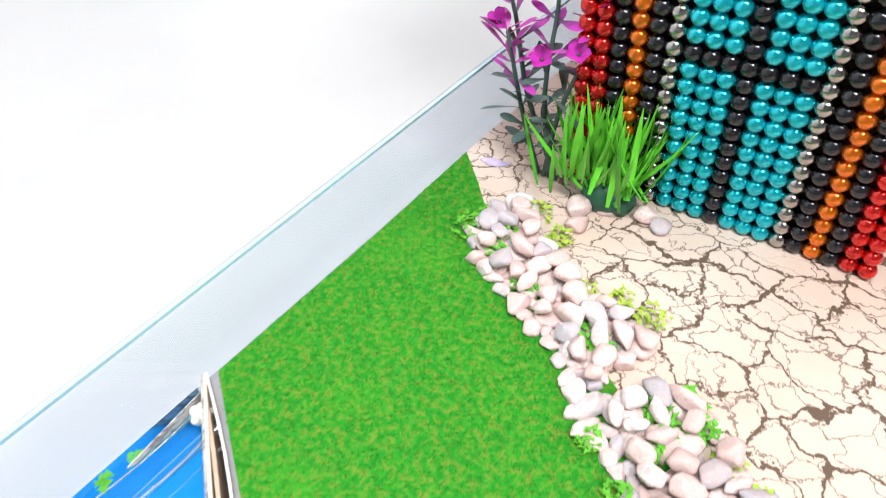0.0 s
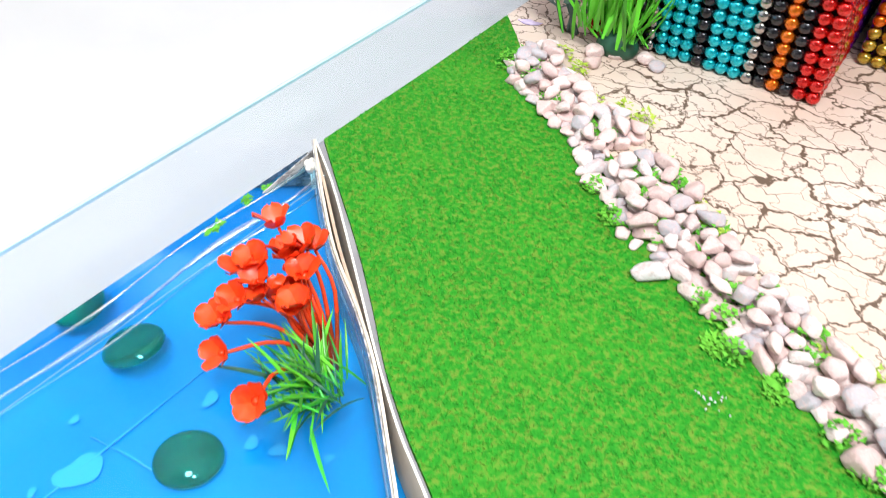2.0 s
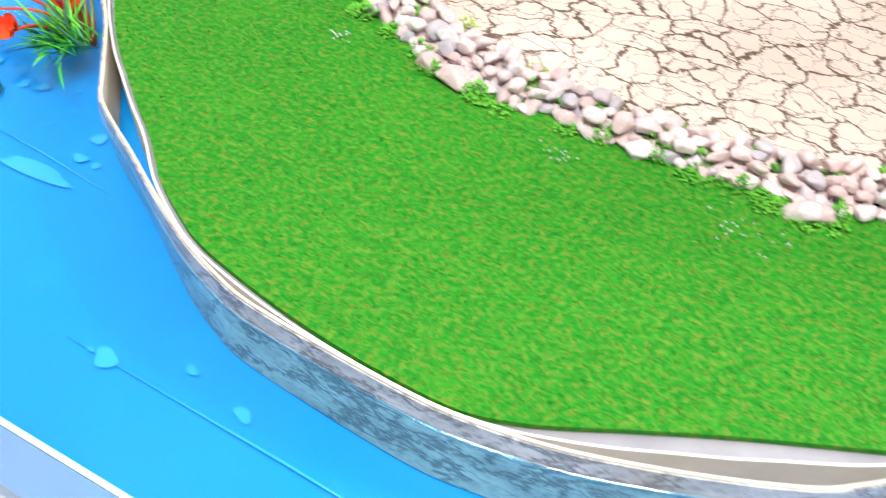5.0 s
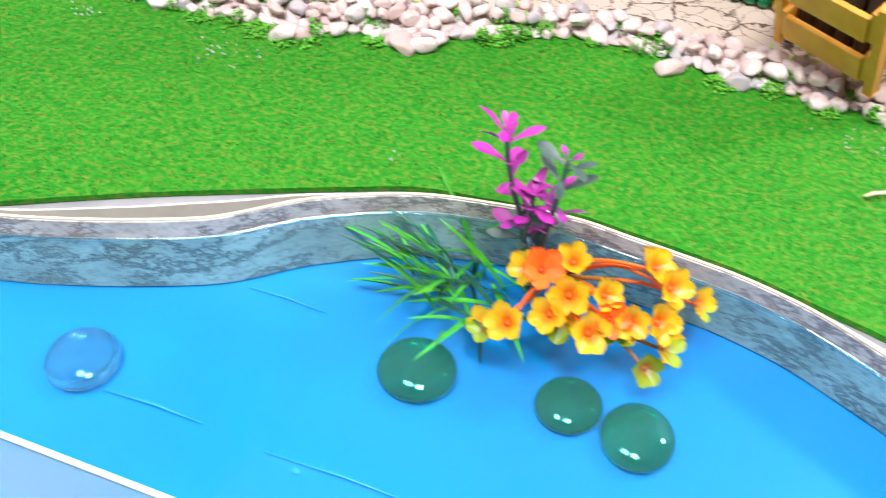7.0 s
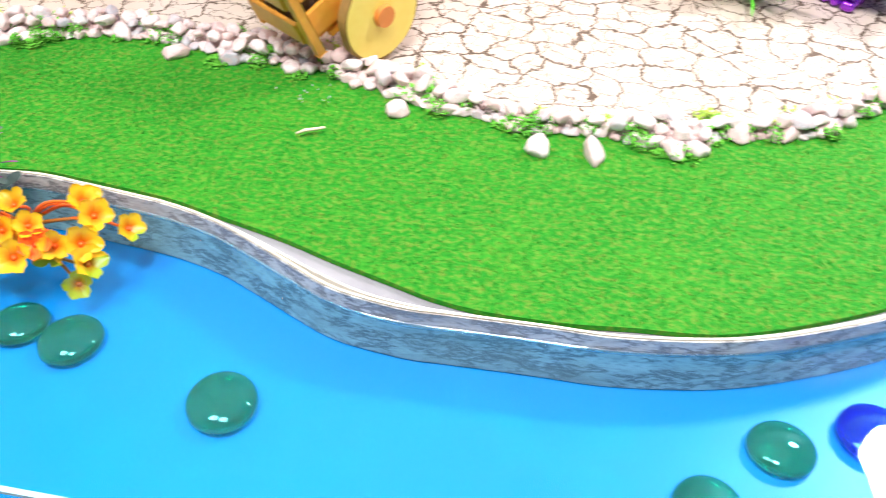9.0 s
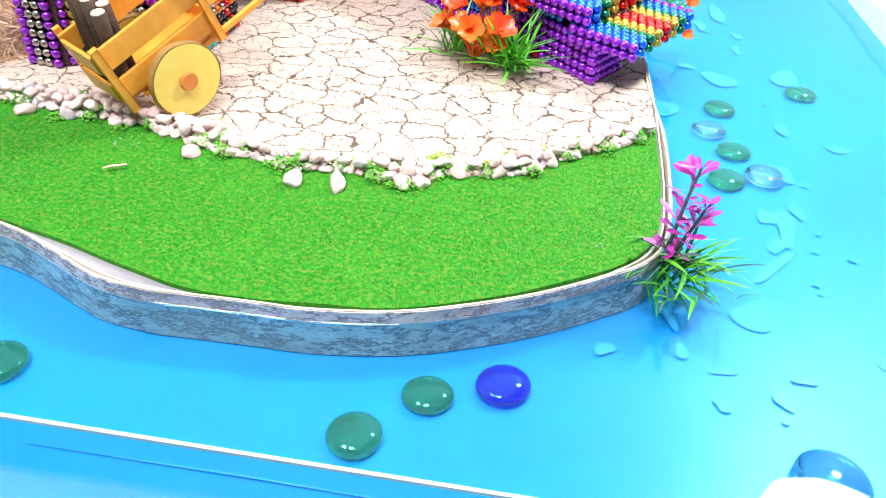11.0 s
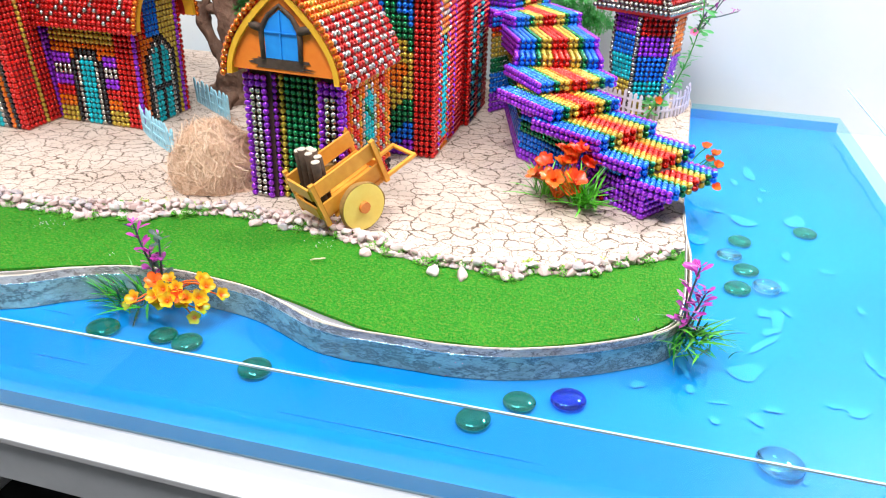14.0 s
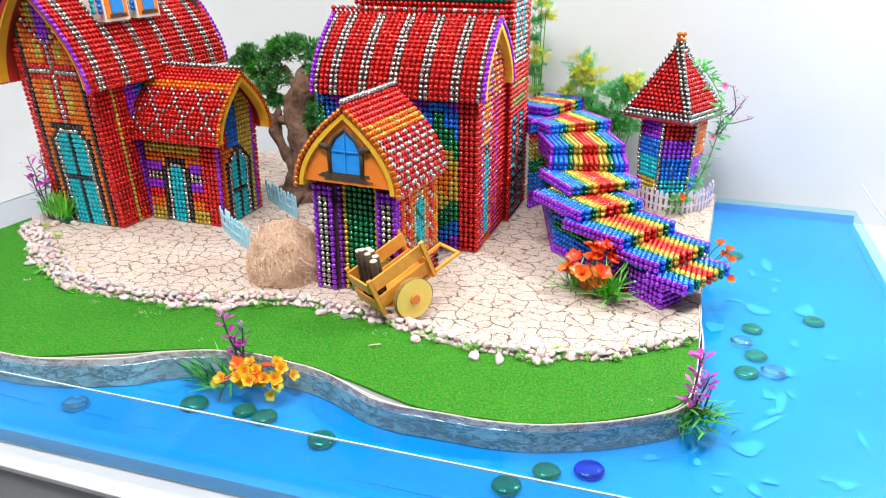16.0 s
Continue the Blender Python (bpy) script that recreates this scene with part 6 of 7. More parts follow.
leafy_stem(p, [(-0.094, -0.262, -0.018), (-0.092, -0.263, 0.006), (-0.0905, -0.264, 0.019), (-0.0895, -0.2643, 0.031)], 6, [leaf_grey, leaf_grey, leaf_purple, leaf_grey], 0.0084, 19, leaf_purple, None, 1.3)
leafy_stem(p, [(-0.096, -0.262, -0.018), (-0.097, -0.264, 0.004), (-0.096, -0.266, 0.014), (-0.0955, -0.267, 0.021)], 7, [leaf_grey, petal_magenta, petal_magenta], 0.0085, 14, petal_magenta, None, 1.3)
p = plant("green_tuft", "green plastic grass tuft in the pond by the purple plant")
tuft(p, (-0.113, -0.268, -0.020), 70, 0.030, 8, [leaf_green, leaf_bright, leaf_dark], 0.05, 0.006, away=(-0.3, -0.9))
# plant at the island's front right corner
p = plant("purple_plant", "magenta plastic stems at the corner of the island")
leafy_stem(p, [(0.2160, -0.2145, -0.018), (0.2170, -0.2155, 0.006), (0.2185, -0.2165, 0.024), (0.2208, -0.2170, 0.040)], 9, [leaf_grey, leaf_purple, petal_magenta, petal_magenta], 0.0092, 34, petal_magenta, None, 1.15)
leafy_stem(p, [(0.2165, -0.215, -0.018), (0.2200, -0.2165, 0.004), (0.2235, -0.2175, 0.016), (0.2258, -0.218, 0.024)], 10, [leaf_grey, petal_magenta, petal_magenta], 0.0085, 30, petal_magenta, None, 1.15)
p = plant("green_tuft", "green plastic grass tuft in the pond at the island corner")
tuft(p, (0.2205, -0.2140, -0.011), 120, 0.0225, 11, [leaf_green, leaf_bright, leaf_dark, leaf_green], 0.1, 0.007, away=(0.7, -0.5), wide=1.0)
# plants beside the tall house
p = plant("purple_plant", "dark stemmed plant with purple leaves and magenta flowers by the house")
for k, (tx, ty, tz) in enumerate(((-0.484, -0.058, 0.064), (-0.468, -0.056, 0.070), (-0.452, -0.057, 0.060), (-0.477, -0.064, 0.046))):
    b0 = (-0.4585 - 0.002 * k, -0.0615, 0.0005)
    leafy_stem(p, [b0, (b0[0] * 0.6 + tx * 0.4 - 0.002, -0.0605, tz * 0.4), (b0[0] * 0.25 + tx * 0.75, ty, tz * 0.75), (tx, ty, tz)], 30 + k, [leaf_grey, leaf_grey, leaf_purple, petal_magenta], 0.0108, 23, petal_magenta)
for k, q in enumerate(((-0.456, -0.063, 0.044), (-0.481, -0.061, 0.046), (-0.466, -0.064, 0.040))):
    put("flower", flower_mesh(petal_magenta, 5), p, q, (0.1, -0.5, 0.7), 0.0045, 20 * k)
p = plant("green_tuft", "bright green plastic grass tuft at the corner of the house")
tuft(p, (-0.4425, -0.0630, 0.0045), 130, 0.030, 12, [leaf_bright, leaf_bright, leaf_green], 0.72, 0.0056, "curl", None, 0.90)
bm = bmesh.new()
bmesh.ops.create_icosphere(bm, subdivisions=2, radius=1.0)
for v in bm.verts:
    v.co = Vector((-0.4405 + v.co.x * 0.0085, -0.0645 + v.co.y * 0.0062, max(0.0003, 0.003 + v.co.z * 0.0066)))
part("tuft_base", bm, leaf_dark, p, "dark green moulded base", True)
# flowers at the foot of the stairs
p = plant("orange_flower_plant", "orange plastic flowers at the foot of the staircase")
flowers(p, (0.1175, -0.056, 0.0005), [(x + 0.007, y + 0.002, z + 0.006) for x, y, z in ORANGE_HEADS] + [(x + 0.007 + 0.005 * math.sin(8 * i), y - 0.001, z * 0.85 + 0.009) for i, (x, y, z) in enumerate(ORANGE_HEADS)], 13, [petal_red, petal_orange], 0.0094, petal_orange, 5, 0.7)
tuft(p, (0.1085, -0.052, 0.001), 44, 0.032, 14, [leaf_green, leaf_bright], 0.4, 0.004)
p = plant("green_tuft", "green plastic grass tuft at the foot of the staircase")
tuft(p, (0.1370, -0.0665, 0.002), 80, 0.036, 15, [leaf_bright, leaf_bright, leaf_green], 0.35, 0.0048)
p = plant("orange_flower_plant", "small orange plastic flowers behind the lowest steps")
flowers(p, (0.2095, 0.018, 0.0005), [(0.222, 0.002, 0.036), (0.229, 0.004, 0.030), (0.232, -0.002, 0.024), (0.226, 0.008, 0.024), (0.233, 0.000, 0.006)], 16, [petal_orange], 0.006, leaf_green, 4, 0.6)
for k in range(7):
    put("leaf", leaf_mesh("spoon", leaf_green), p, (0.2095, 0.018, 0.002), (0.8 - 0.15 * k, -0.6 + 0.1 * k, 0.5 + 0.1 * k), 0.018, 20 * k)
# climbing vine on the tower
p = plant("climbing_vine", "thin green vine with pink flowers climbing the tower")
vine = [(0.168, 0.179, 0.0015), (0.176, 0.1790, 0.018), (0.188, 0.178, 0.034), (0.197, 0.179, 0.056), (0.203, 0.181, 0.078), (0.207, 0.183, 0.104), (0.204, 0.184, 0.130), (0.192, 0.184, 0.150), (0.180, 0.186, 0.163)]
stem(p, vine, 0.0007, 0.0004, leaf_green, "vine_stem")
vr = random.Random(61)
vl = smooth_line(vine, 14)
for k in range(210):
    q = vl[vr.randrange(len(vl))]
    a, u = vr.uniform(0, TAU), vr.uniform(-0.3, 0.9)
    put("leaf", leaf_mesh("spoon", vr.choice([bush_mint, bush_mint, bush_green])), p, q, (math.cos(a) * math.cos(u), math.sin(a) * math.cos(u), math.sin(u)), vr.uniform(0.007, 0.015), vr.uniform(-60, 60), 0.75)
for q in ((0.201, 0.177, 0.090), (0.178, 0.176, 0.022), (0.207, 0.181, 0.142)):
    put("flower", flower_mesh(petal_pink if q[0] > 0.19 else petal_orange, 5), p, q, (0.1, -0.8, 0.4), 0.0055)
for k, (ex, ez) in enumerate(((0.229, 0.130), (0.238, 0.110), (0.216, 0.140))):
    leafy_stem(p, [(0.203, 0.183, 0.090), (0.210, 0.186, 0.096 + 0.006 * k), (0.220, 0.188, (0.098 + ez) / 2), (ex, 0.190, ez)], 70 + k, [leaf_grey, leaf_purple, petal_magenta], 0.007, 13, petal_magenta, leaf_grey)
# leafy plants behind the staircase: stems with rosettes of narrow leaves
SPRIG = {}


def sprig_mesh(mat):
    """A little fern-like sprig one unit long, with narrow leaflets in pairs."""
    if mat.name in SPRIG:
        return SPRIG[mat.name]
    r = random.Random(mat.name)
    vs, fs = [], []
    for k in range(26):
        s = 0.12 + 0.86 * k / 25
        a = k * 2.4 + r.uniform(-0.4, 0.4)
        out = 0.34 * (1.15 - 0.7 * s) * r.uniform(0.75, 1.2)
        base = Vector((s, 0, 0.10 * s * s))
        d = Vector((0.55, math.cos(a), math.sin(a) * 0.8)).normalized()
        side = d.cross(Vector((0.3, 0.2, 1))).normalized()
        q = len(vs)
        for f, w in ((0.0, 0.008), (0.35, 0.034), (0.72, 0.036), (1.0, 0.008)):
            p = base + d * (out * f) + Vector((0.10, 0, -0.05)) * (f * f * out)
            vs += [tuple(p - side * w), tuple(p + side * w)]
        fs += [(q + 2 * i, q + 2 * i + 1, q + 2 * i + 3, q + 2 * i + 2) for i in range(3)]
    q = len(vs)
    for f in (0.0, 0.5, 1.0):
        vs += [(f, -0.012, 0.10 * f * f), (f, 0.012, 0.10 * f * f)]
    fs += [(q, q + 1, q + 3, q + 2), (q + 2, q + 3, q + 5, q + 4)]
    me = bpy.data.meshes.new("sprig")
    me.from_pydata(vs, [], fs)
    me.materials.append(mat)
    SPRIG[mat.name] = me
    return me


def rosette(parent, c, size, count, mats, r):
    for k in range(count):
        a, u = r.uniform(0, TAU), math.asin(r.uniform(-0.35, 1.0))
        d = Vector((math.cos(a) * math.cos(u), math.sin(a) * math.cos(u) * 0.7, math.sin(u)))
        p = Vector(c) + Vector((r.gauss(0, 1), r.gauss(0, 1) * 0.6, r.gauss(0, 1))) * size * 0.22
        put("sprig", sprig_mesh(r.choice(mats)), parent, p, d, size * r.uniform(0.8, 1.3), r.uniform(-180, 180), r.uniform(0.9, 1.3))


BACK_PLANTS = [
    (0.048, "yellow-green plastic bush behind the staircase", [(0.046, 0.146, 0.015, "y"), (0.058, 0.134, 0.015, "y"), (0.044, 0.124, 0.016, "y"), (0.060, 0.118, 0.013, "m"), (0.030, 0.112, 0.012, "y"), (0.040, 0.100, 0.016, "y"), (0.056, 0.100, 0.014, "g"), (0.066, 0.086, 0.016, "g"), (0.030, 0.086, 0.014, "m")]),
    (0.090, "green and yellow plastic bush behind the staircase", [(0.107, 0.130, 0.014, "y"), (0.114, 0.118, 0.013, "y"), (0.094, 0.122, 0.014, "g"), (0.082, 0.112, 0.015, "g"), (0.098, 0.106, 0.016, "g"), (0.110, 0.102, 0.013, "m"), (0.080, 0.090, 0.017, "g"), (0.096, 0.082, 0.016, "g"), (0.086, 0.070, 0.016, "g"), (0.108, 0.074, 0.014, "g")]),
    (-0.006, "yellow-green plastic spray beside the big house", [(-0.006, 0.212, 0.011, "y"), (-0.001, 0.198, 0.010, "y"), (-0.012, 0.188, 0.010, "g"), (-0.014, 0.172, 0.010, "g"), (-0.006, 0.156, 0.012, "y"), (-0.004, 0.146, 0.011, "y"), (-0.014, 0.132, 0.012, "g"), (-0.010, 0.112, 0.010, "m"), (-0.006, 0.222, 0.009, "m")]),
]
for bx, lab, clumps in BACK_PLANTS:
    p = plant("leafy_plant", lab)
    fr = random.Random(lab)
    for cx, cz, cs, cm in clumps:
        mats = {"y": [bush_lime, bush_lime, bush_lime, bush_mint], "m": [bush_lime, bush_mint, bush_mint], "g": [bush_mint, bush_mint, bush_green]}[cm]
        stem(p, [(bx + fr.gauss(0, 0.002), 0.262, 0.0005), (bx * 0.6 + cx * 0.4, 0.262, cz * 0.5), (cx, 0.262, cz)], 0.0010, 0.0005, leaf_green)
        rosette(p, (cx, 0.262 + fr.gauss(0, 0.003), cz), cs, 17, mats, fr)


# ---- bonsai tree ----
def bonsai():
    t = thing("bonsai_tree", pose(0, 0, 0), "plastic bonsai with gnarled brown trunk and green needle pads", "tree")
    bm = bmesh.new()
    trunk_pts = smooth_line([(-0.246, 0.100, -0.001), (-0.243, 0.101, 0.020), (-0.235, 0.100, 0.045), (-0.237, 0.099, 0.070), (-0.243, 0.100, 0.092), (-0.240, 0.100, 0.112), (-0.234, 0.100, 0.130), (-0.226, 0.101, 0.148)], 14)
    radii = np.interp(np.linspace(0, 1, len(trunk_pts)), [0, 0.12, 0.35, 0.6, 0.85, 1], [0.026, 0.019, 0.0165, 0.0155, 0.0145, 0.010])
    tube(bm, [tuple(q) for q in trunk_pts], list(radii), 30)
    for ends, r0 in (([(-0.24, 0.1, 0.082), (-0.262, 0.098, 0.092), (-0.282, 0.096, 0.092), (-0.293, 0.096, 0.112)], 0.007), ([(-0.246, 0.1, 0.025), (-0.262, 0.097, 0.055), (-0.274, 0.095, 0.082), (-0.264, 0.096, 0.104)], 0.009), ([(-0.238, 0.1, 0.118), (-0.250, 0.1, 0.136), (-0.258, 0.1, 0.152)], 0.006), ([(-0.234, 0.1, 0.075), (-0.222, 0.1, 0.090), (-0.217, 0.1, 0.104)], 0.006),
                     ([(-0.246, 0.1, 0.006), (-0.266, 0.094, 0.006), (-0.281, 0.092, 0.0005)], 0.010), ([(-0.244, 0.1, 0.006), (-0.222, 0.092, 0.004), (-0.209, 0.090, 0.0)], 0.010), ([(-0.24, 0.09, 0.008), (-0.238, 0.072, 0.004), (-0.236, 0.062, 0.0)], 0.009)):
        ln = smooth_line(ends, 6)
        tube(bm, [tuple(q) for q in ln], list(np.linspace(r0, r0 * 0.45, len(ln))), 10)
    bm.normal_update()
    for v in bm.verts:
        p = v.co
        ridge = noise.noise(Vector((p.x * 120, p.y * 120, p.z * 26))) * 0.0048 + noise.noise(Vector((p.x * 300, p.y * 300, p.z * 70))) * 0.0020
        d = noise.noise_vector(p * 45) * 0.0030
        v.co += v.normal * ridge + Vector((d.x, d.y, d.z * 0.4))
    part("trunk", bm, trunk_bark, t, "gnarled brown trunk", True)
    r = np.random.default_rng(33)
    pads = [(-0.312, 0.152, 0.014), (-0.294, 0.146, 0.016), (-0.276, 0.158, 0.016), (-0.256, 0.170, 0.017), (-0.242, 0.178, 0.013), (-0.224, 0.170, 0.017), (-0.284, 0.128, 0.015), (-0.264, 0.140, 0.015), (-0.272, 0.112, 0.010), (-0.218, 0.108, 0.016), (-0.224, 0.094, 0.015), (-0.206, 0.166, 0.014), (-0.206, 0.118, 0.014), (-0.202, 0.104, 0.012), (-0.218, 0.150, 0.014), (-0.262, 0.172, 0.013), (-0.302, 0.164, 0.012)]
    for px, pz, pr in pads:
        vs, fs = [], []
        for _ in range(130):
            d = r.normal(0, 1, 3)
            d /= np.linalg.norm(d)
            c = np.array([px, 0.1, pz]) + d * pr * r.uniform(0.35, 1.0) * np.array([1, 1, 0.75])
            for _ in range(9):
                e = d * 0.7 + r.normal(0, 0.6, 3) + np.array([0, 0, 0.45])
                e /= np.linalg.norm(e)
                s = np.cross(e, r.normal(0, 1, 3))
                s = s / np.linalg.norm(s) * 0.00055
                ln = r.uniform(0.0035, 0.0065)
                k = len(vs)
                vs += [tuple(c - s), tuple(c + s), tuple(c + e * ln + s * 0.5), tuple(c + e * ln - s * 0.5)]
                fs.append((k, k + 1, k + 2, k + 3))
        link_mesh("needle_pad", vs, fs, pine_green if r.random() > 0.25 else leaf_green, t, smooth=False)


bonsai()


# ---- glass gems, liner creases and bubbles in the pond ----
def gem_base(mat, name):
    bm = bmesh.new()
    bmesh.ops.create_uvsphere(bm, u_segments=28, v_segments=14, radius=1.0)
    for v in bm.verts:
        z = v.co.z
        v.co = Vector((v.co.x * 0.0093, v.co.y * 0.0088, (0.0036 if z > 0 else 0.0018) * z))
    return part(name, bm, mat, None, "", True)


GEMS = [("g", -0.4930, -0.2580, 0.0040, -16, 0.98), ("g", -0.4580, -0.2735, 0, 0, 0.95), ("c", -0.4370, -0.2965, 0, 0, 1.06), ("g", -0.4530, -0.3350, 0, 0, 1.0), ("g", -0.4210, -0.3270, 0, 0, 1.02),
        ("g", -0.1125, -0.2975, 0, 0, 1.10), ("g", -0.0745, -0.2930, 0, 0, 0.92), ("g", -0.0570, -0.2955, 0, 0, 1.02), ("g", -0.0075, -0.3065, 0, 0, 1.10), ("c", -0.1910, -0.3260, 0, 0, 1.06), ("g", 0.1385, -0.2895, 0, 0, 0.98), ("b", 0.1630, -0.2797, 0, 0, 1.07),
        ("g", 0.1190, -0.3115, 0, 0, 1.05), ("g", 0.2560, -0.0425, 0, 0, 0.98), ("g", 0.3050, -0.0105, 0, 0, 0.98), ("g", 0.2590, -0.0905, 0, 0, 0.98), ("g", 0.2525, -0.1205, 0, 0, 1.02), ("c", 0.2715, -0.1130, 0, 0, 1.10), ("c", 0.2680, -0.2980, 0, 0, 1.3), ("c", 0.2480, -0.0700, 0, 0, 1.0), ("g", 0.238, 0.126, 0, 0, 0.98)]
seen_kind = {}
for n_gem, (kind, x, y, dz, tilt, size) in enumerate(GEMS):
    mat, word = {"g": (gem_green, "green"), "b": (gem_blue, "deep blue"), "c": (gem_clear, "clear")}[kind]
    m = pose(x, y, FLOOR_Z + 0.0020 * size + dz, 0, tilt, 0 if tilt else 37 * n_gem) @ Matrix.Scale(size, 4)
    if kind in seen_kind:
        o = new("glass_gem", seen_kind[kind])
    else:
        o = gem_base(mat, "glass_gem")
        seen_kind[kind] = o.data
    o.matrix_world = m
    tagged(o, f"{word} flat glass gem lying under the water", "glass gem", "glass gems")

br = random.Random(55)
vs, fs = [], []


def blot(x, y, rx, ry, a):
    k, n = len(vs), 18
    p1, p2 = br.uniform(0, TAU), br.uniform(0, TAU)
    for i in range(n):
        u = TAU * i / n
        q = 1 + 0.22 * math.sin(2 * u + p1) + 0.14 * math.sin(3 * u + p2)
        dx, dy = rx * q * math.cos(u), ry * q * math.sin(u)
        vs.append((x + dx * math.cos(a) - dy * math.sin(a), y + dx * math.sin(a) + dy * math.cos(a), FLOOR_Z + 0.0006 + 0.00003 * (len(fs) % 14)))
    fs.append(tuple(range(k, k + n)))


CORNER_BLOTS = [(0.255, -0.22, 0.01, 0.01, 0.3), (0.27, -0.17, 0.003, 0.008, -0.5), (0.266, -0.186, 0.0035, 0.014, -0.6), (0.268, -0.147, 0.004, 0.008, 0), (0.276, -0.154, 0.005, 0.014, -0.1), (0.325, -0.185, 0.003, 0.009, 0.1), (0.329, -0.198, 0.002, 0.003, 0), (0.225, -0.247, 0.003, 0.004, 0), (0.259, -0.264, 0.004, 0.005, 0), (0.238, -0.271, 0.004, 0.003, 0), (0.282, -0.194, 0.0015, 0.0025, 0), (0.2205, -0.226, 0.003, 0.01, 0.2), (0.197, -0.252, 0.004, 0.004, 0), (0.268, -0.252, 0.005, 0.0035, 0.5), (0.24, -0.254, 0.005, 0.0022, 0.2), (0.3, -0.238, 0.004, 0.003, 0.4), (0.311, -0.24, 0.008, 0.0045, 0.2), (0.29, -0.155, 0.0015, 0.002, 0), (0.286, -0.17, 0.0015, 0.002, 0)]
BACK_BLOTS = [(0.283, -0.14, 0.003, 0.006, 0), (0.282, -0.107, 0.0035, 0.011, 0), (0.26, 0, 0.009, 0.012, 0.3), (0.3, 0.012, 0.008, 0.015, 0.1), (0.268, 0.113, 0.005, 0.02, 0), (0.255, 0.086, 0.004, 0.008, 0), (0.275, 0.05, 0.003, 0.007, 0), (0.288, -0.057, 0.0028, 0.009, 0), (0.329, -0.124, 0.003, 0.005, 0), (0.226, -0.047, 0.007, 0.012, 0), (0.241, 0.016, 0.005, 0.005, 0), (0.314, -0.072, 0.005, 0.006, 0.8), (0.278, 0.075, 0.004, 0.005, 0)]
SIDE_BLOTS = [(-0.405, -0.269, 0.0024, 0.0034, 0), (-0.403, -0.279, 0.0028, 0.0022, 0.4), (-0.396, -0.279, 0.0014, 0.002, 0), (-0.43, -0.254, 0.0014, 0.0014, 0), (-0.422, -0.263, 0.0014, 0.0012, 0), (-0.424, -0.272, 0.001, 0.0013, 0), (-0.467, -0.257, 0.0022, 0.0026, 0), (-0.491, -0.281, 0.0014, 0.0014, 0), (-0.463, -0.29, 0.0014, 0.0013, 0), (-0.498, -0.305, 0.0022, 0.0022, 0), (-0.449, -0.261, 0.0022, 0.002, 0), (-0.442, -0.259, 0.0024, 0.002, 0), (-0.483, -0.3, 0.0012, 0.0014, 0), (-0.41, -0.2905, 0.0175, 0.003, 0.08), (-0.46, -0.2975, 0.0105, 0.0016, -0.15), (-0.478, -0.29, 0.006, 0.005, 0.6), (-0.339, -0.331, 0.004, 0.003, 0.3), (-0.299, -0.326, 0.003, 0.002, 0), (-0.318, -0.3225, 0.002, 0.0015, 0)]
for x, y, rx, ry, a in CORNER_BLOTS + BACK_BLOTS + SIDE_BLOTS:
    blot(x, y, rx * 0.9, ry * 0.9, a)
for _ in range(46):
    x, y = br.uniform(0.225, 0.355), br.uniform(-0.33, 0.25)
    s = br.uniform(0.0007, 0.0022)
    blot(x, y, s, s * br.uniform(0.5, 1), br.uniform(0, 3))
for _ in range(30):
    x, y = br.uniform(-0.49, 0.20), br.uniform(-0.352, -0.315)
    s = br.uniform(0.0004, 0.0010)
    blot(x, y, s, s, 0)
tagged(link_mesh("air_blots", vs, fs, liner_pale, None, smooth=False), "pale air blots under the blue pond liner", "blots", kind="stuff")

creases = thing("liner_creases", pose(0, 0, 0), "thin pale crease lines in the blue liner", "creases", kind="structure")
for a, b, w in (((-0.446, -0.282), (-0.384, -0.286), 0.0004), ((-0.481, -0.319), (-0.475, -0.248), 0.0004), ((-0.484, -0.282), (-0.459, -0.280), 0.0004), ((-0.480, -0.319), (-0.450, -0.321), 0.0004), ((-0.353, -0.331), (-0.211, -0.3325), 0.0005), ((-0.182, -0.331), (-0.154, -0.330), 0.0004),
                ((-0.137, -0.331), (-0.096, -0.330), 0.0003), ((-0.166, -0.289), (-0.142, -0.289), 0.0003), ((0.02, -0.335), (0.16, -0.332), 0.0004)):
    bm = bmesh.new()
    tube(bm, [(a[0], a[1], FLOOR_Z + 0.0003), ((a[0] + b[0]) / 2, (a[1] + b[1]) / 2 + 0.0006, FLOOR_Z + 0.0005), (b[0], b[1], FLOOR_Z + 0.0003)], [w * 0.4, w, w * 0.3], 5)
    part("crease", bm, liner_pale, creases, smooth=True)
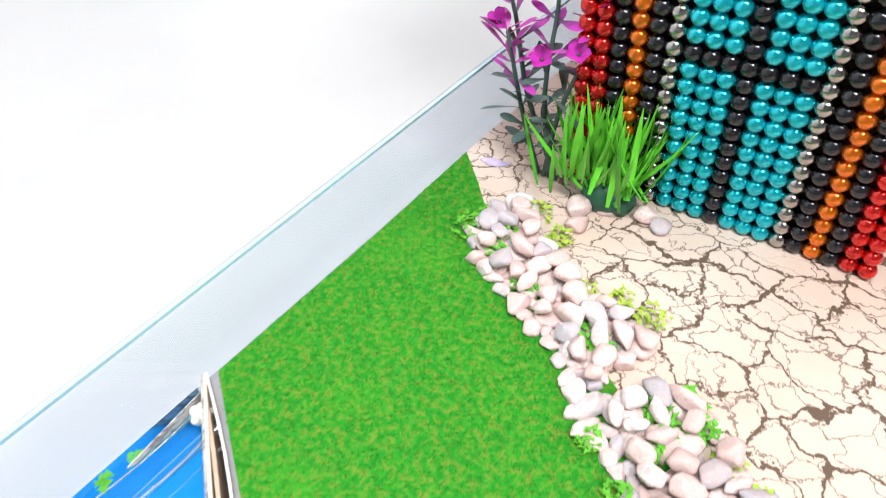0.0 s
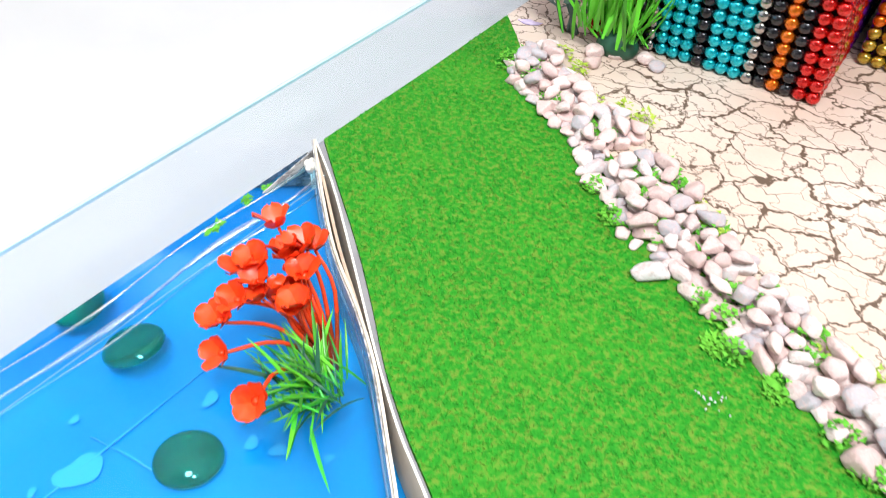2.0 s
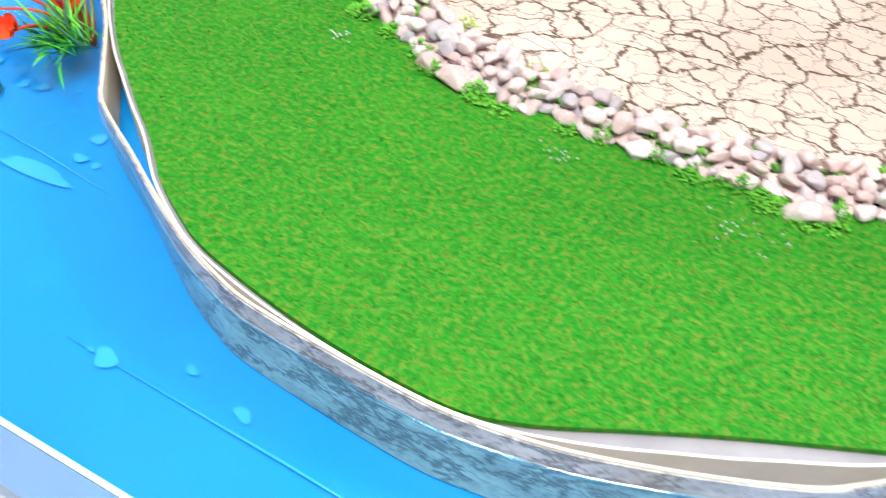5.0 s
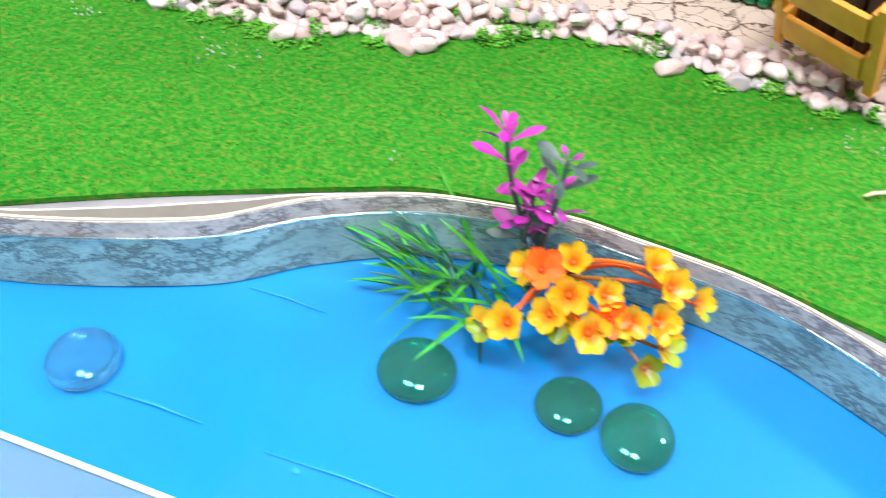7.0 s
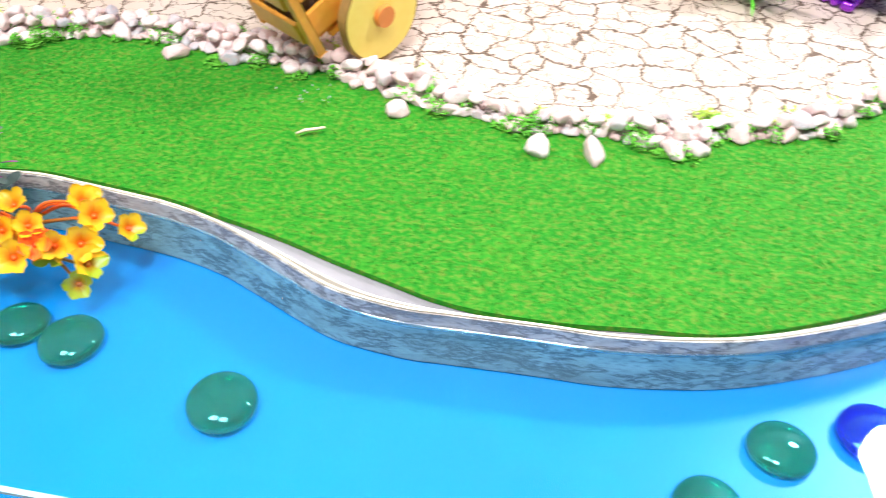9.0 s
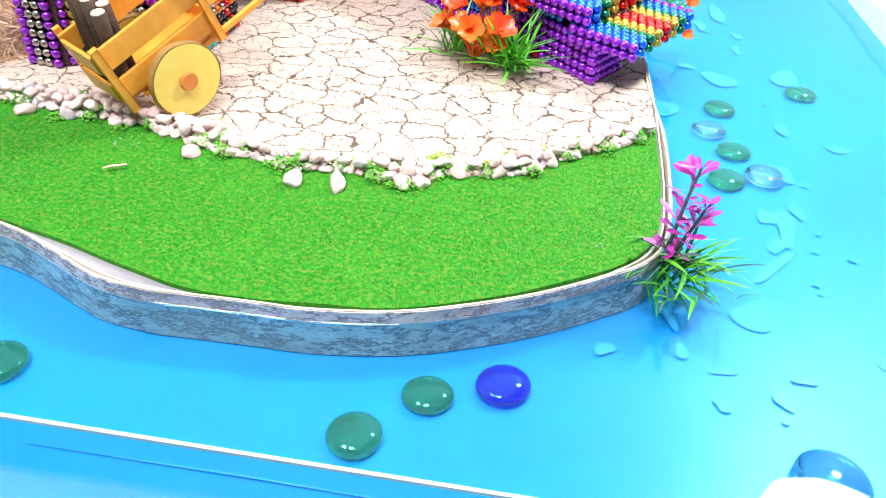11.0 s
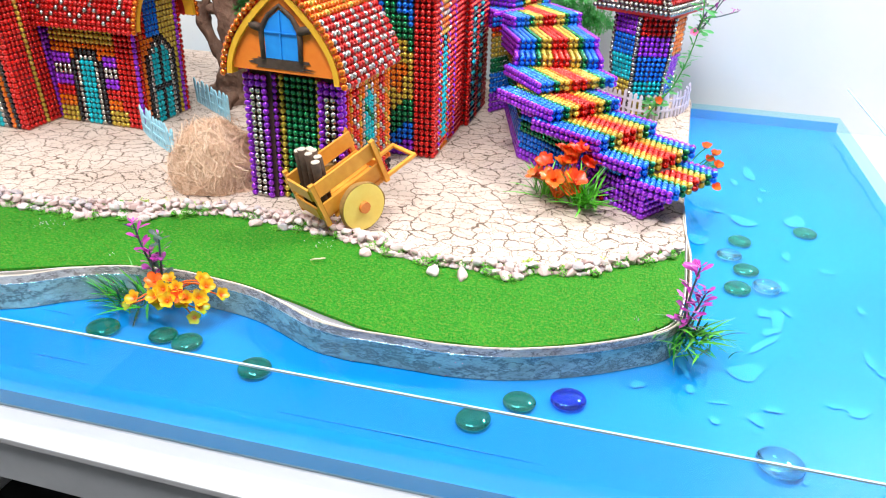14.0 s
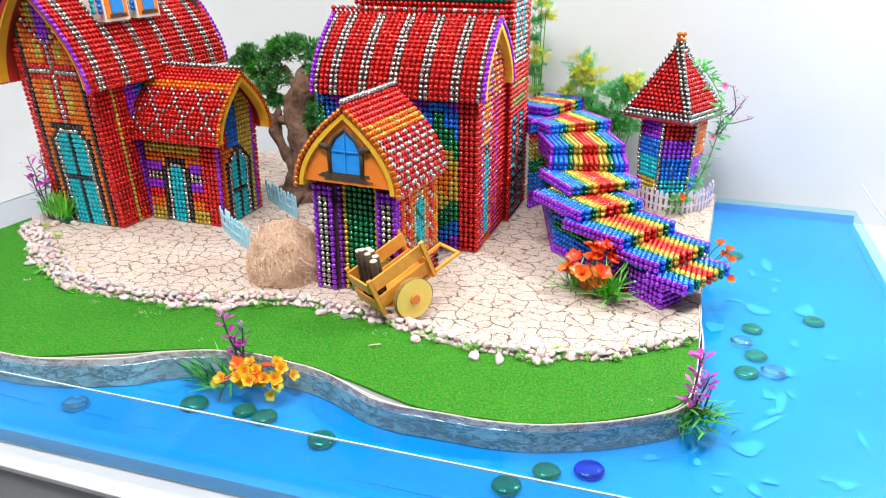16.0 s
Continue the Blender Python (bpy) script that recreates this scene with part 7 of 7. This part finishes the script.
for off, z, w in ((0.0085, WATER_Z + 0.0003, 0.0015), (0.0125, WATER_Z - 0.0003, 0.0006), (0.0012, WATER_Z + 0.0004, 0.0007)):
    bm = bmesh.new()
    tube(bm, [(left_x(y) + off + 0.0012 * math.sin(y * 90), y, z) for y in np.linspace(-0.365, -0.178, 30)], [w * (0.7 + 0.3 * math.sin(k * 0.9)) for k in range(30)], 6)
    part("fold", bm, wet_edge, creases, "clear plastic fold along the wall", True).visible_shadow = False
# torn marble flap and glue where the strip meets the wall
flap = [(left_x(-0.176) + 0.0006, -0.176, -0.0008), (left_x(-0.199) + 0.0006, -0.199, -0.0040), (left_x(-0.196) + 0.0010, -0.196, -0.0056), (left_x(-0.183) + 0.0010, -0.183, -0.0062), (left_x(-0.1745) + 0.0010, -0.1745, -0.0060)]
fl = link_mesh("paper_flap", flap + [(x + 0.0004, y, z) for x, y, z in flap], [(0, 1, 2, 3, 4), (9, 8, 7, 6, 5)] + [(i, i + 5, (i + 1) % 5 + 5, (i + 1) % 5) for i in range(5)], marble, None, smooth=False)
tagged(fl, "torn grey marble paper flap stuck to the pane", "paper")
bm = bmesh.new()
gr = random.Random(14)
for _ in range(9):
    bmesh.ops.create_icosphere(bm, subdivisions=2, radius=gr.uniform(0.0008, 0.0019), matrix=pose(left_x(-0.181) + 0.003 + gr.uniform(-0.001, 0.002), -0.180 + gr.gauss(0, 0.0013), -0.0035 + gr.uniform(-0.0012, 0.0012)))
tagged(part("glue_blob", bm, foam_white, None, "", True), "lumpy white glue blob at the end of the strip", "glue")
# lilac ink mark on the mat beside the house
ink = [(-0.4835, -0.0640), (-0.4815, -0.0622), (-0.4790, -0.0612), (-0.4765, -0.0618), (-0.4738, -0.0608), (-0.4745, -0.0632), (-0.4772, -0.0650), (-0.4800, -0.0655)]
im = link_mesh("ink_mark", [(x, y, 0.0004) for x, y in ink] + [(x, y, 0.0001) for x, y in ink], [tuple(range(8))[::-1], tuple(range(8, 16))] + [(i, i + 8, (i + 1) % 8 + 8, (i + 1) % 8) for i in range(8)], ink_lilac, None, smooth=False)
tagged(im, "small lilac ink smudge on the cracked mat", "ink mark")
